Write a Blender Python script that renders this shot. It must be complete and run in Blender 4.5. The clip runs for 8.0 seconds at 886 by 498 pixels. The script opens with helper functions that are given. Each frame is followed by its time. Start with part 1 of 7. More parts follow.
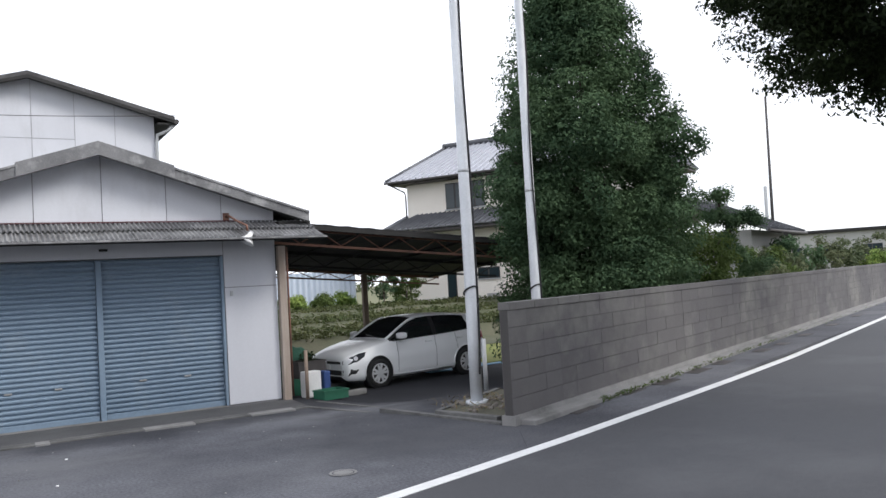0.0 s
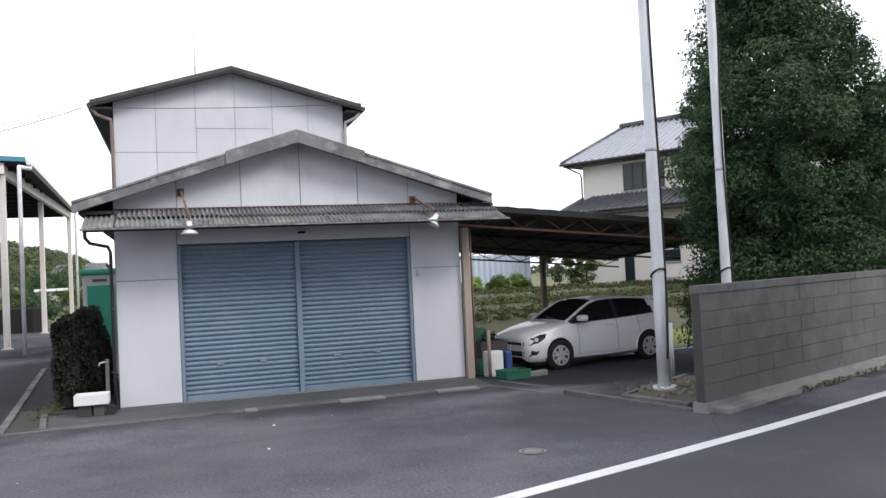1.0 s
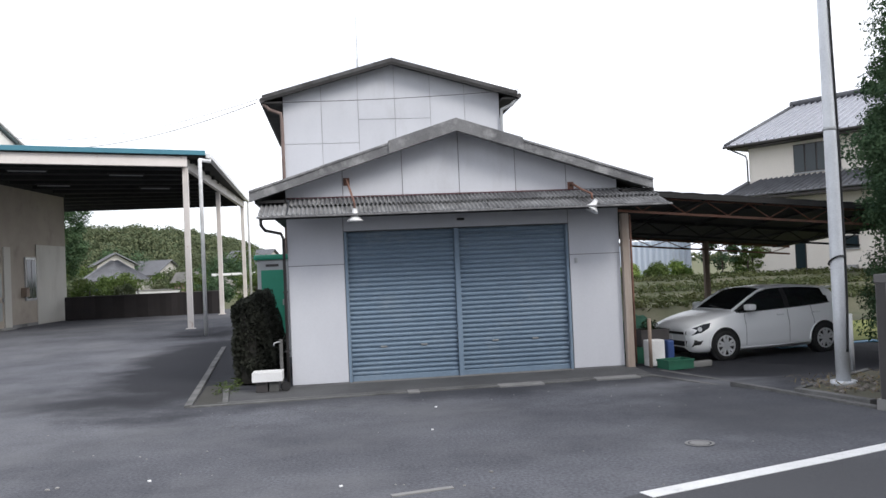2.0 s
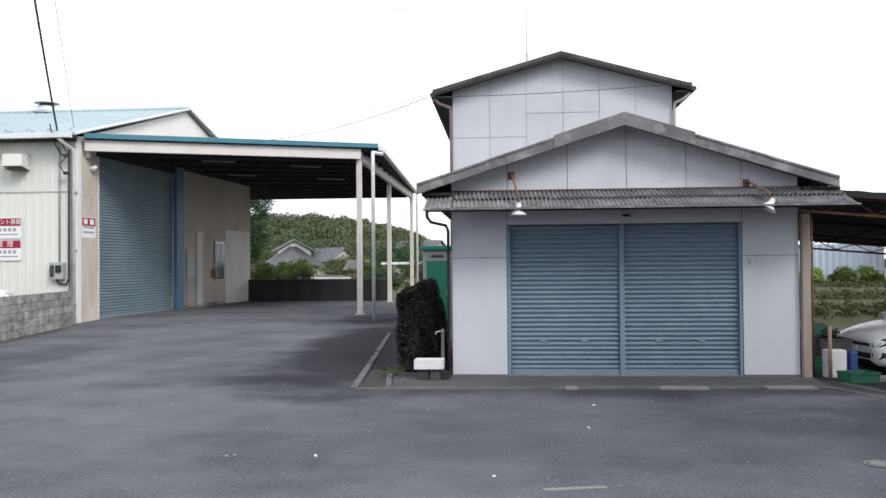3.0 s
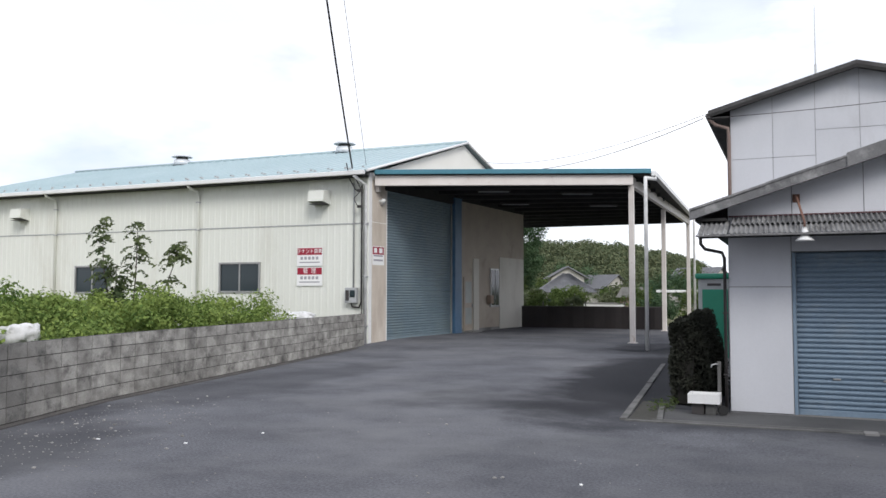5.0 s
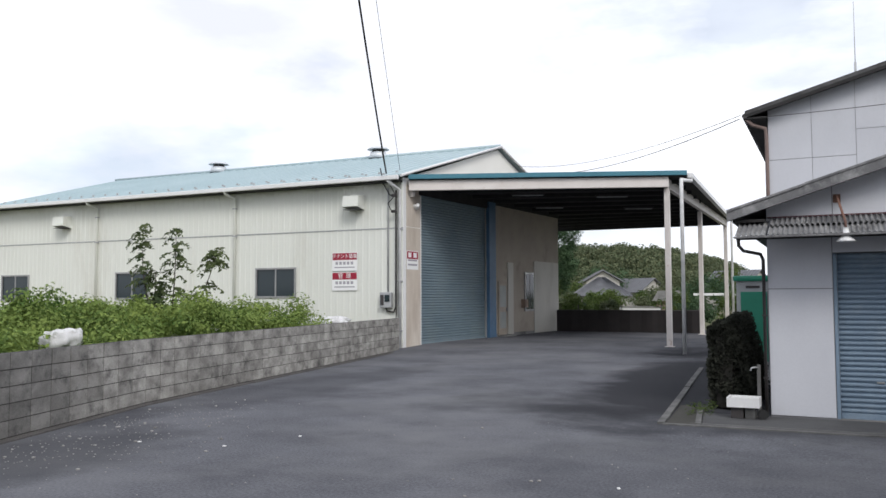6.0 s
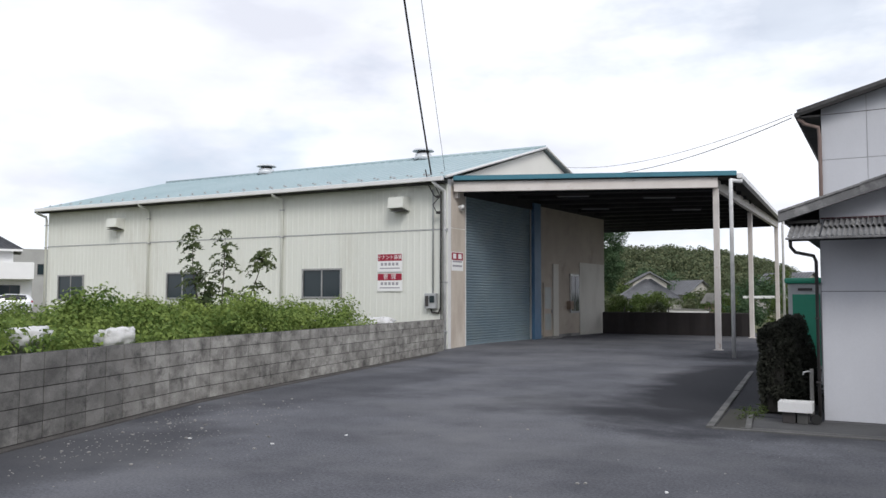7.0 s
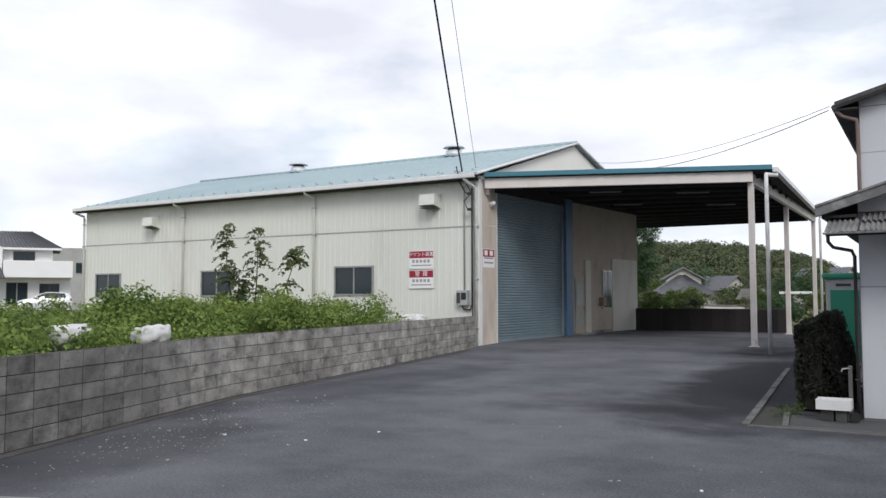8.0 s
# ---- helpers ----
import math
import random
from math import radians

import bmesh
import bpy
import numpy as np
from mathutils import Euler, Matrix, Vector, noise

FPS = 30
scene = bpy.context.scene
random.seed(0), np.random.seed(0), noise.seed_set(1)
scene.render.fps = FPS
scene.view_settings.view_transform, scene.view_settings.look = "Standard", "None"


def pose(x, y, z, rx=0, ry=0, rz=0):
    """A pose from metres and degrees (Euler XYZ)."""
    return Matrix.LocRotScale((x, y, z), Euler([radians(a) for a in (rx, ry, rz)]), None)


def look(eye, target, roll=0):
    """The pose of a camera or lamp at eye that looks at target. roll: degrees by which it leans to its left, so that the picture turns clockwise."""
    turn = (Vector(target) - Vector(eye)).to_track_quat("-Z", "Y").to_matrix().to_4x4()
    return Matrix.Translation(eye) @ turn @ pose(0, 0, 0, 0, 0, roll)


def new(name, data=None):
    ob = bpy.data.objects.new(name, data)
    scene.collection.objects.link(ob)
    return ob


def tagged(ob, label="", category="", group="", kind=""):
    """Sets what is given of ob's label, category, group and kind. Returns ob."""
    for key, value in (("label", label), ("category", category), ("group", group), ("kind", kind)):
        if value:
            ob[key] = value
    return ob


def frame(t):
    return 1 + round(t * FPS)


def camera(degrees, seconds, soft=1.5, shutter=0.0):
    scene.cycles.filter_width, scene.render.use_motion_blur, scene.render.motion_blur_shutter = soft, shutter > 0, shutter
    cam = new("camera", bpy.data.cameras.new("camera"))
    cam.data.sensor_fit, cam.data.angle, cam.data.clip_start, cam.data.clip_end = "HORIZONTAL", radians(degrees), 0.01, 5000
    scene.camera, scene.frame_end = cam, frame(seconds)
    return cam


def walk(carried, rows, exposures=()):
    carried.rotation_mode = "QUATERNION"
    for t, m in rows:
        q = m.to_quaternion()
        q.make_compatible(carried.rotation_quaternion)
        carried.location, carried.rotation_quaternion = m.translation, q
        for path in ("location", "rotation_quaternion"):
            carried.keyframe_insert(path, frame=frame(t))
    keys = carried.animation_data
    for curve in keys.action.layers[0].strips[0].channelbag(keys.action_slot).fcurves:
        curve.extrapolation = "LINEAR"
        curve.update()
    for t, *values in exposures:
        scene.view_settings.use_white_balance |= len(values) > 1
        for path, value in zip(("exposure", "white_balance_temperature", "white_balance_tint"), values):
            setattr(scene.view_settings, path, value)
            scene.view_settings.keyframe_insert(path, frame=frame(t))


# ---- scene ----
cam = camera(57.0, 8.0)
PATH = [
    (0, (0.351, -0.226, 1.698), (1.356, 1.501, 1.777), -3.3),
    (0.5, (0.277, -0.209, 1.695), (1.156, 1.586, 1.767), -3.3),
    (1, (0.184, -0.191, 1.69), (0.806, 1.709, 1.749), -2.8),
    (1.2, (0.158, -0.19, 1.69), (0.694, 1.736, 1.74), -2.3),
    (2.3, (0.091, -0.231, 1.688), (0.248, 1.762, 1.737), -1.6),
    (2.5, (0.094, -0.239, 1.688), (0.176, 1.759, 1.738), -0.4),
    (3, (0.137, -0.259, 1.69), (-0.009, 1.735, 1.729), -0.5),
    (3.5, (0.186, -0.281, 1.695), (-0.081, 1.701, 1.741), -0.4),
    (4, (0.206, -0.283, 1.699), (-0.323, 1.645, 1.76), -1.5),
    (4.5, (0.217, -0.286, 1.703), (-0.471, 1.59, 1.79), 0.4),
    (5, (0.223, -0.292, 1.702), (-0.565, 1.543, 1.809), 0.1),
    (5.2, (0.225, -0.297, 1.701), (-0.61, 1.517, 1.812), 0.4),
    (6.5, (0.219, -0.313, 1.68), (-0.661, 1.479, 1.803), -0.4),
    (7, (0.215, -0.321, 1.679), (-0.745, 1.429, 1.801), 0.1),
    (7.5, (0.215, -0.323, 1.682), (-0.79, 1.402, 1.8), 0.0),
    (8, (0.218, -0.317, 1.684), (-0.809, 1.395, 1.798), -0.1),
]
walk(cam, [(t, look(eye, target, roll)) for t, eye, target, roll in PATH], [(0.0, 0.68), (1.0, 0.60), (2.5, 0.52), (4.0, 0.35), (5.0, 0.27), (6.5, 0.06), (8.0, -0.03)])

# ---- light ----
SUN_EL, SUN_AZ = 40.0, 138.0
world = bpy.data.worlds.new("sky")
scene.world = world
world.use_nodes = True
wn, wl = world.node_tree.nodes, world.node_tree.links
wn.clear()
w_out = wn.new("ShaderNodeOutputWorld")
w_bg = wn.new("ShaderNodeBackground")
w_sky = wn.new("ShaderNodeTexSky")
w_sky.sky_type = "NISHITA"
w_sky.sun_disc = False
w_sky.sun_elevation = radians(SUN_EL)
w_sky.sun_rotation = radians(SUN_AZ)
w_co = wn.new("ShaderNodeTexCoord")
w_map = wn.new("ShaderNodeMapping")
w_map.inputs["Scale"].default_value = (1.6, 1.6, 4.2)
w_map.inputs["Location"].default_value = (0.35, 0.2, 0.1)
w_noise = wn.new("ShaderNodeTexNoise")
w_noise.inputs["Scale"].default_value = 1.7
w_noise.inputs["Detail"].default_value = 6.0
w_noise.inputs["Roughness"].default_value = 0.55
w_cover = wn.new("ShaderNodeValToRGB")
w_cover.color_ramp.elements[0].position, w_cover.color_ramp.elements[1].position = 0.36, 0.50
w_cover.color_ramp.elements[0].color = (0.62, 0.62, 0.62, 1)
w_noise2 = wn.new("ShaderNodeTexNoise")
w_noise2.inputs["Scale"].default_value = 2.6
w_noise2.inputs["Detail"].default_value = 5.0
w_tone = wn.new("ShaderNodeValToRGB")
w_tone.color_ramp.elements[0].position, w_tone.color_ramp.elements[1].position = 0.32, 0.62
w_tone.color_ramp.elements[0].color = (7.5, 7.75, 8.7, 1)
w_tone.color_ramp.elements[1].color = (10.2, 10.5, 11.2, 1)
w_mix = wn.new("ShaderNodeMixRGB")
wl.new(w_co.outputs["Generated"], w_map.inputs["Vector"])
wl.new(w_map.outputs["Vector"], w_noise.inputs["Vector"])
wl.new(w_map.outputs["Vector"], w_noise2.inputs["Vector"])
wl.new(w_noise.outputs["Fac"], w_cover.inputs["Fac"])
wl.new(w_noise2.outputs["Fac"], w_tone.inputs["Fac"])
wl.new(w_cover.outputs["Color"], w_mix.inputs["Fac"])
wl.new(w_sky.outputs["Color"], w_mix.inputs["Color1"])
wl.new(w_tone.outputs["Color"], w_mix.inputs["Color2"])
wl.new(w_mix.outputs["Color"], w_bg.inputs["Color"])
w_bg.inputs["Strength"].default_value = 0.11
wl.new(w_bg.outputs["Background"], w_out.inputs["Surface"])

sun = new("sun", bpy.data.lights.new("sun", "SUN"))
sun.data.energy, sun.data.angle, sun.data.color = 1.7, radians(20), (1.0, 0.97, 0.93)
sun.matrix_world = look((0, 0, 0), (-math.sin(radians(SUN_AZ)) * math.cos(radians(SUN_EL)), -math.cos(radians(SUN_AZ)) * math.cos(radians(SUN_EL)), -math.sin(radians(SUN_EL))))


# ---- materials ----
def mat(name, c1, c2=None, scale=3.0, rough=0.7, bump=0.15, metal=0.0, fine=60.0, rand=0.0, streak=1.0, dirt=None, dirt_at=(0.55, 0.72), dirt_scale=1.2, spec=0.5, fine_amount=0.35, stains_and_shade=()):
    """Two tones at a coarse and a fine scale, optional dirt patches, piece-to-piece variation and a fine bump."""
    m = bpy.data.materials.new(name)
    m.use_nodes = True
    n, l = m.node_tree.nodes, m.node_tree.links
    b = n["Principled BSDF"]
    geo = n.new("ShaderNodeNewGeometry")
    mp = n.new("ShaderNodeMapping")
    mp.inputs["Scale"].default_value = (1, 1, 1.0 / streak)
    l.new(geo.outputs["Position"], mp.inputs["Vector"])
    n1 = n.new("ShaderNodeTexNoise")
    n1.inputs["Scale"].default_value, n1.inputs["Detail"].default_value, n1.inputs["Roughness"].default_value = scale, 6, 0.6
    n2 = n.new("ShaderNodeTexNoise")
    n2.inputs["Scale"].default_value, n2.inputs["Detail"].default_value, n2.inputs["Roughness"].default_value = fine, 6, 0.66
    l.new(mp.outputs["Vector"], n1.inputs["Vector"])
    l.new(geo.outputs["Position"], n2.inputs["Vector"])
    r1 = n.new("ShaderNodeValToRGB")
    r1.color_ramp.elements[0].position, r1.color_ramp.elements[1].position = 0.34, 0.66
    r1.color_ramp.elements[0].color = (*c1, 1)
    r1.color_ramp.elements[1].color = (*(c2 or tuple(v * 0.8 for v in c1)), 1)
    l.new(n1.outputs["Fac"], r1.inputs["Fac"])
    fine_mix = n.new("ShaderNodeMixRGB")
    fine_mix.blend_type = "MULTIPLY"
    fine_mix.inputs["Fac"].default_value = fine_amount
    gain = n.new("ShaderNodeMapRange")
    gain.inputs["From Min"].default_value, gain.inputs["From Max"].default_value = 0.3, 0.7
    gain.inputs["To Min"].default_value, gain.inputs["To Max"].default_value = 0.62 - 0.5 * max(0, fine_amount - 0.5), 1.15 + 0.5 * max(0, fine_amount - 0.5)
    l.new(n2.outputs["Fac"], gain.inputs["Value"])
    l.new(r1.outputs["Color"], fine_mix.inputs["Color1"])
    l.new(gain.outputs["Result"], fine_mix.inputs["Color2"])
    col = fine_mix.outputs["Color"]
    if dirt:
        nd = n.new("ShaderNodeTexNoise")
        nd.inputs["Scale"].default_value, nd.inputs["Detail"].default_value, nd.inputs["Roughness"].default_value = dirt_scale, 8, 0.68
        l.new(mp.outputs["Vector"], nd.inputs["Vector"])
        rd = n.new("ShaderNodeMapRange")
        rd.inputs["From Min"].default_value, rd.inputs["From Max"].default_value = dirt_at
        l.new(nd.outputs["Fac"], rd.inputs["Value"])
        md = n.new("ShaderNodeMixRGB")
        md.inputs["Color2"].default_value = (*dirt, 1)
        l.new(rd.outputs["Result"], md.inputs["Fac"])
        l.new(col, md.inputs["Color1"])
        col = md.outputs["Color"]
    # darkens ellipses of the base colour: surface marks and painted shade
    for sx, sy, rx, ry, *depth in stains_and_shade:
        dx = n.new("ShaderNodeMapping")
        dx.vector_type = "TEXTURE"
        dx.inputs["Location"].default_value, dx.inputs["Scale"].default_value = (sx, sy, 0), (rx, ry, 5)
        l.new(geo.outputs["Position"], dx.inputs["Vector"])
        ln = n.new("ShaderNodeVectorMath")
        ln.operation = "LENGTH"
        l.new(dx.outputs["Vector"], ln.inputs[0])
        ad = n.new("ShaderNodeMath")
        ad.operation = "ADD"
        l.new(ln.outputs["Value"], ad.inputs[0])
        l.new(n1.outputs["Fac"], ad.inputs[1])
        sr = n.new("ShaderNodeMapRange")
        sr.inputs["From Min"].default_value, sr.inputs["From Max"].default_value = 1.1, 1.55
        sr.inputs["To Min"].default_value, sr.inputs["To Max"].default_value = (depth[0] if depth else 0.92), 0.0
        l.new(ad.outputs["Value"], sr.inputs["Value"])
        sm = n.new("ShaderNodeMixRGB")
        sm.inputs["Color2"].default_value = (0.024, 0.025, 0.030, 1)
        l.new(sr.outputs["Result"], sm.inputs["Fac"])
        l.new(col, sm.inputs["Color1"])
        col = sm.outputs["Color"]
    if rand:
        info = n.new("ShaderNodeObjectInfo")
        rr = n.new("ShaderNodeMapRange")
        rr.inputs["To Min"].default_value, rr.inputs["To Max"].default_value = 1 - rand, 1 + rand * 0.6
        l.new(info.outputs["Random"], rr.inputs["Value"])
        mr = n.new("ShaderNodeMixRGB")
        mr.blend_type = "MULTIPLY"
        mr.inputs["Fac"].default_value = 1
        l.new(col, mr.inputs["Color1"])
        l.new(rr.outputs["Result"], mr.inputs["Color2"])
        col = mr.outputs["Color"]
    l.new(col, b.inputs["Base Color"])
    rg = n.new("ShaderNodeMapRange")
    rg.inputs["To Min"].default_value, rg.inputs["To Max"].default_value = max(0.02, rough - 0.1), min(1.0, rough + 0.1)
    l.new(n1.outputs["Fac"], rg.inputs["Value"])
    l.new(rg.outputs["Result"], b.inputs["Roughness"])
    b.inputs["Metallic"].default_value = metal
    b.inputs["Specular IOR Level"].default_value = spec
    if bump:
        bp = n.new("ShaderNodeBump")
        bp.inputs["Strength"].default_value, bp.inputs["Distance"].default_value = bump, 0.01
        l.new(n2.outputs["Fac"], bp.inputs["Height"])
        l.new(bp.outputs["Normal"], b.inputs["Normal"])
    return m


def leaf_mat(name, c1, c2, through_light=0.3):
    """Leaves: tone varies from leaf to leaf and over the crown; some light passes through."""
    m = bpy.data.materials.new(name)
    m.use_nodes = True
    n, l = m.node_tree.nodes, m.node_tree.links
    b = n["Principled BSDF"]
    geo = n.new("ShaderNodeNewGeometry")
    r1 = n.new("ShaderNodeValToRGB")
    r1.color_ramp.elements[0].color, r1.color_ramp.elements[1].color = (*c1, 1), (*c2, 1)
    ns = n.new("ShaderNodeTexNoise")
    ns.inputs["Scale"].default_value, ns.inputs["Detail"].default_value = 0.9, 3
    l.new(geo.outputs["Position"], ns.inputs["Vector"])
    mx = n.new("ShaderNodeMath")
    mx.operation = "MULTIPLY_ADD"
    mx.inputs[1].default_value = 0.55
    l.new(geo.outputs["Random Per Island"], mx.inputs[0])
    sc = n.new("ShaderNodeMapRange")
    sc.inputs["From Min"].default_value, sc.inputs["From Max"].default_value = 0.35, 0.65
    sc.inputs["To Max"].default_value = 0.5
    l.new(ns.outputs["Fac"], sc.inputs["Value"])
    l.new(sc.outputs["Result"], mx.inputs[2])
    l.new(mx.outputs["Value"], r1.inputs["Fac"])
    l.new(r1.outputs["Color"], b.inputs["Base Color"])
    b.inputs["Roughness"].default_value = 0.7
    b.inputs["Specular IOR Level"].default_value = 0.12
    tr = n.new("ShaderNodeBsdfTranslucent")
    l.new(r1.outputs["Color"], tr.inputs["Color"])
    ms = n.new("ShaderNodeMixShader")
    ms.inputs["Fac"].default_value = through_light
    l.new(b.outputs["BSDF"], ms.inputs[1])
    l.new(tr.outputs["BSDF"], ms.inputs[2])
    l.new(ms.outputs["Shader"], n["Material Output"].inputs["Surface"])
    return m


def plain(name, c, rough=0.5, metal=0.0, spec=0.5):
    m = bpy.data.materials.new(name)
    m.use_nodes = True
    b = m.node_tree.nodes["Principled BSDF"]
    b.inputs["Base Color"].default_value = (*c, 1)
    b.inputs["Roughness"].default_value, b.inputs["Metallic"].default_value = rough, metal
    b.inputs["Specular IOR Level"].default_value = spec
    return m


# dark ellipses: asphalt marks, and shade painted near hedge, shed, carport and trees
ASPHALT = mat("asphalt", (0.088, 0.090, 0.103), (0.140, 0.143, 0.160), scale=0.7, rough=0.92, spec=0.15, bump=0.5, fine=34, dirt=(0.155, 0.156, 0.166), dirt_at=(0.46, 0.70), dirt_scale=0.30, fine_amount=0.85, stains_and_shade=((-2.65, 16.9, 1.75, 7.2), (-3.6, 24.5, 1.6, 2.2), (-9.0, 13.0, 1.1, 5.5, 0.35), (1.8, 12.0, 8.5, 1.7, 0.6), (0.5, 8.2, 4.5, 2.2, 0.15), (7.7, 13.0, 4.0, 3.9), (5.3, 8.0, 2.6, 2.8, 0.45), (-7.7, 5.0, 1.5, 3.2, 0.5)))
ROAD = mat("road_asphalt", (0.042, 0.043, 0.050), (0.056, 0.058, 0.066), scale=0.3, rough=0.8, bump=0.5, fine=45, fine_amount=0.6, dirt=(0.078, 0.080, 0.088), dirt_at=(0.5, 0.75), dirt_scale=0.35)
CONCRETE = mat("concrete", (0.26, 0.255, 0.25), (0.19, 0.188, 0.185), scale=1.6, rough=0.9, bump=0.3, fine=70, dirt=(0.10, 0.10, 0.095), dirt_scale=0.9)
# dark ellipse at the near end is shade painted into the block colour
BLOCK = mat("concrete_block", (0.46, 0.445, 0.415), (0.23, 0.22, 0.205), scale=3.2, rough=0.95, bump=0.6, fine=60, rand=0.24, dirt=(0.10, 0.096, 0.092), dirt_at=(0.52, 0.70), dirt_scale=2.6, fine_amount=0.6, streak=0.8, stains_and_shade=((-8.6, 5.2, 1.3, 3.6, 0.45),))
BLOCK_DARK = mat("weathered_block", (0.086, 0.082, 0.087), (0.124, 0.118, 0.118), scale=0.35, rough=0.95, bump=0.5, fine=90, rand=0.12, dirt=(0.20, 0.195, 0.18), dirt_at=(0.48, 0.68), dirt_scale=0.4)
BLOCK_JOINT = mat("stained_block_joint", (0.055, 0.052, 0.055), (0.07, 0.066, 0.064), scale=1.5, rough=0.95)
MORTAR = mat("mortar", (0.05, 0.047, 0.045), scale=4, rough=0.95)
JOINT_PALE = mat("pale_joint", (0.40, 0.40, 0.42), rough=0.9)
BOARD = mat("fibre_cement_board", (0.58, 0.59, 0.63), (0.53, 0.54, 0.58), scale=0.8, rough=0.8, bump=0.04, fine=40, rand=0.04, fine_amount=0.10, dirt=(0.40, 0.40, 0.415), dirt_at=(0.55, 0.85), dirt_scale=0.7, streak=3)
AWNING = mat("dark_weathered_sheet", (0.045, 0.042, 0.044), (0.11, 0.108, 0.11), scale=2.2, rough=0.9, bump=0.3, fine=30, dirt=(0.045, 0.043, 0.043), dirt_at=(0.5, 0.62), dirt_scale=1.6)
SHEET_PALE = mat("pale_weathered_sheet", (0.28, 0.28, 0.28), (0.15, 0.15, 0.155), scale=3.0, rough=0.9, bump=0.3, fine=30, dirt=(0.07, 0.068, 0.068), dirt_at=(0.52, 0.68), dirt_scale=2.5)
JOINT = mat("dark_joint", (0.23, 0.23, 0.24), rough=0.9)
ROOF_OLD = mat("weathered_slate_roof", (0.20, 0.20, 0.205), (0.12, 0.12, 0.125), scale=1.6, rough=0.95, bump=0.5, fine=40, dirt=(0.33, 0.33, 0.33), dirt_at=(0.5, 0.7), dirt_scale=3.0)
# near-black, also used for the bands that stand for canopy shade
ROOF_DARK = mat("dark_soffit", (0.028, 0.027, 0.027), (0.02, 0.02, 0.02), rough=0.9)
SHUTTER = mat("blue_grey_shutter", (0.19, 0.258, 0.335), (0.16, 0.225, 0.30), scale=0.7, rough=0.5, bump=0.05, fine=30, spec=0.5, dirt=(0.25, 0.30, 0.35), dirt_at=(0.55, 0.8), dirt_scale=1.1)
SHUTTER_DEEP = mat("blue_shutter", (0.20, 0.265, 0.305), (0.155, 0.215, 0.255), scale=0.5, rough=0.5, bump=0.05, fine=30, dirt=(0.20, 0.25, 0.26), dirt_at=(0.5, 0.75), dirt_scale=0.9)
BLUE_FRAME = mat("blue_steel_frame", (0.07, 0.15, 0.26), (0.055, 0.12, 0.21), rough=0.5, bump=0.05)
CLADDING = mat("cream_cladding", (0.71, 0.72, 0.67), (0.67, 0.68, 0.63), scale=0.5, rough=0.55, bump=0.03, fine=20, fine_amount=0.1, dirt=(0.52, 0.50, 0.44), dirt_at=(0.58, 0.85), dirt_scale=0.6, streak=4)
CREAM_STEEL = mat("cream_painted_steel", (0.72, 0.675, 0.64), (0.65, 0.60, 0.565), scale=2, rough=0.55, bump=0.1, dirt=(0.33, 0.17, 0.10), dirt_at=(0.62, 0.74), dirt_scale=2.5)
WORN_PANEL = mat("stained_cream_panel", (0.66, 0.60, 0.53), (0.56, 0.49, 0.42), scale=1.1, rough=0.7, bump=0.05, dirt=(0.38, 0.31, 0.25), dirt_at=(0.52, 0.8), dirt_scale=1.0, streak=4)
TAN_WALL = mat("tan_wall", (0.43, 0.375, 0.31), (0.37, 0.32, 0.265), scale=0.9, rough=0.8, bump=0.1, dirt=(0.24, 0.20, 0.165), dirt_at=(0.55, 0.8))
GABLE_WHITE = mat("white_gable_sheet", (0.84, 0.83, 0.78), (0.80, 0.79, 0.74), scale=0.5, rough=0.6, bump=0.03, fine_amount=0.1)
TEAL_ROOF = mat("teal_metal_roof", (0.31, 0.41, 0.44), (0.36, 0.455, 0.485), scale=0.4, rough=0.45, bump=0.03, fine=20)
TEAL_TRIM = mat("teal_trim", (0.05, 0.20, 0.265), (0.045, 0.175, 0.235), rough=0.45, bump=0.03)
WHITE_PAINT = mat("white_paint", (0.78, 0.78, 0.78), (0.72, 0.72, 0.72), scale=1.5, rough=0.5, bump=0.05, dirt=(0.5, 0.49, 0.47), dirt_at=(0.6, 0.8))
WHITE_LINE = mat("road_paint", (0.72, 0.72, 0.72), (0.62, 0.62, 0.62), scale=3, rough=0.75, bump=0.3, dirt=(0.35, 0.35, 0.35), dirt_at=(0.6, 0.75), dirt_scale=6)
GALV = mat("galvanised_steel", (0.70, 0.72, 0.75), (0.60, 0.62, 0.65), scale=2.5, rough=0.4, bump=0.05, metal=0.2)
PIPE_GREY = mat("grey_plastic_pipe", (0.42, 0.43, 0.44), (0.36, 0.37, 0.38), rough=0.5, bump=0.03)
PIPE_WHITE = mat("white_plastic_pipe", (0.76, 0.76, 0.76), (0.58, 0.58, 0.58), rough=0.5, bump=0.03)
PIPE_DARK = mat("dark_pipe", (0.05, 0.045, 0.045), rough=0.6, bump=0.05)
BROWN_PIPE = mat("faded_brown_pipe", (0.25, 0.185, 0.165), (0.19, 0.135, 0.12), scale=3, rough=0.7, bump=0.1)
RUST = mat("rusty_steel", (0.23, 0.11, 0.075), (0.13, 0.075, 0.06), scale=5, rough=0.9, bump=0.3)
WOOD = mat("weathered_timber", (0.30, 0.23, 0.18), (0.22, 0.165, 0.13), scale=4, rough=0.85, bump=0.3, streak=8)
GREEN_PAINT = mat("green_paint", (0.02, 0.24, 0.15), (0.018, 0.20, 0.125), scale=1.5, rough=0.5, bump=0.05)
BLACK_NET = mat("dark_net", (0.022, 0.019, 0.020), (0.03, 0.025, 0.025), scale=3, rough=0.95, bump=0.3)
BLACK = mat("black_rubber", (0.02, 0.02, 0.021), rough=0.8)
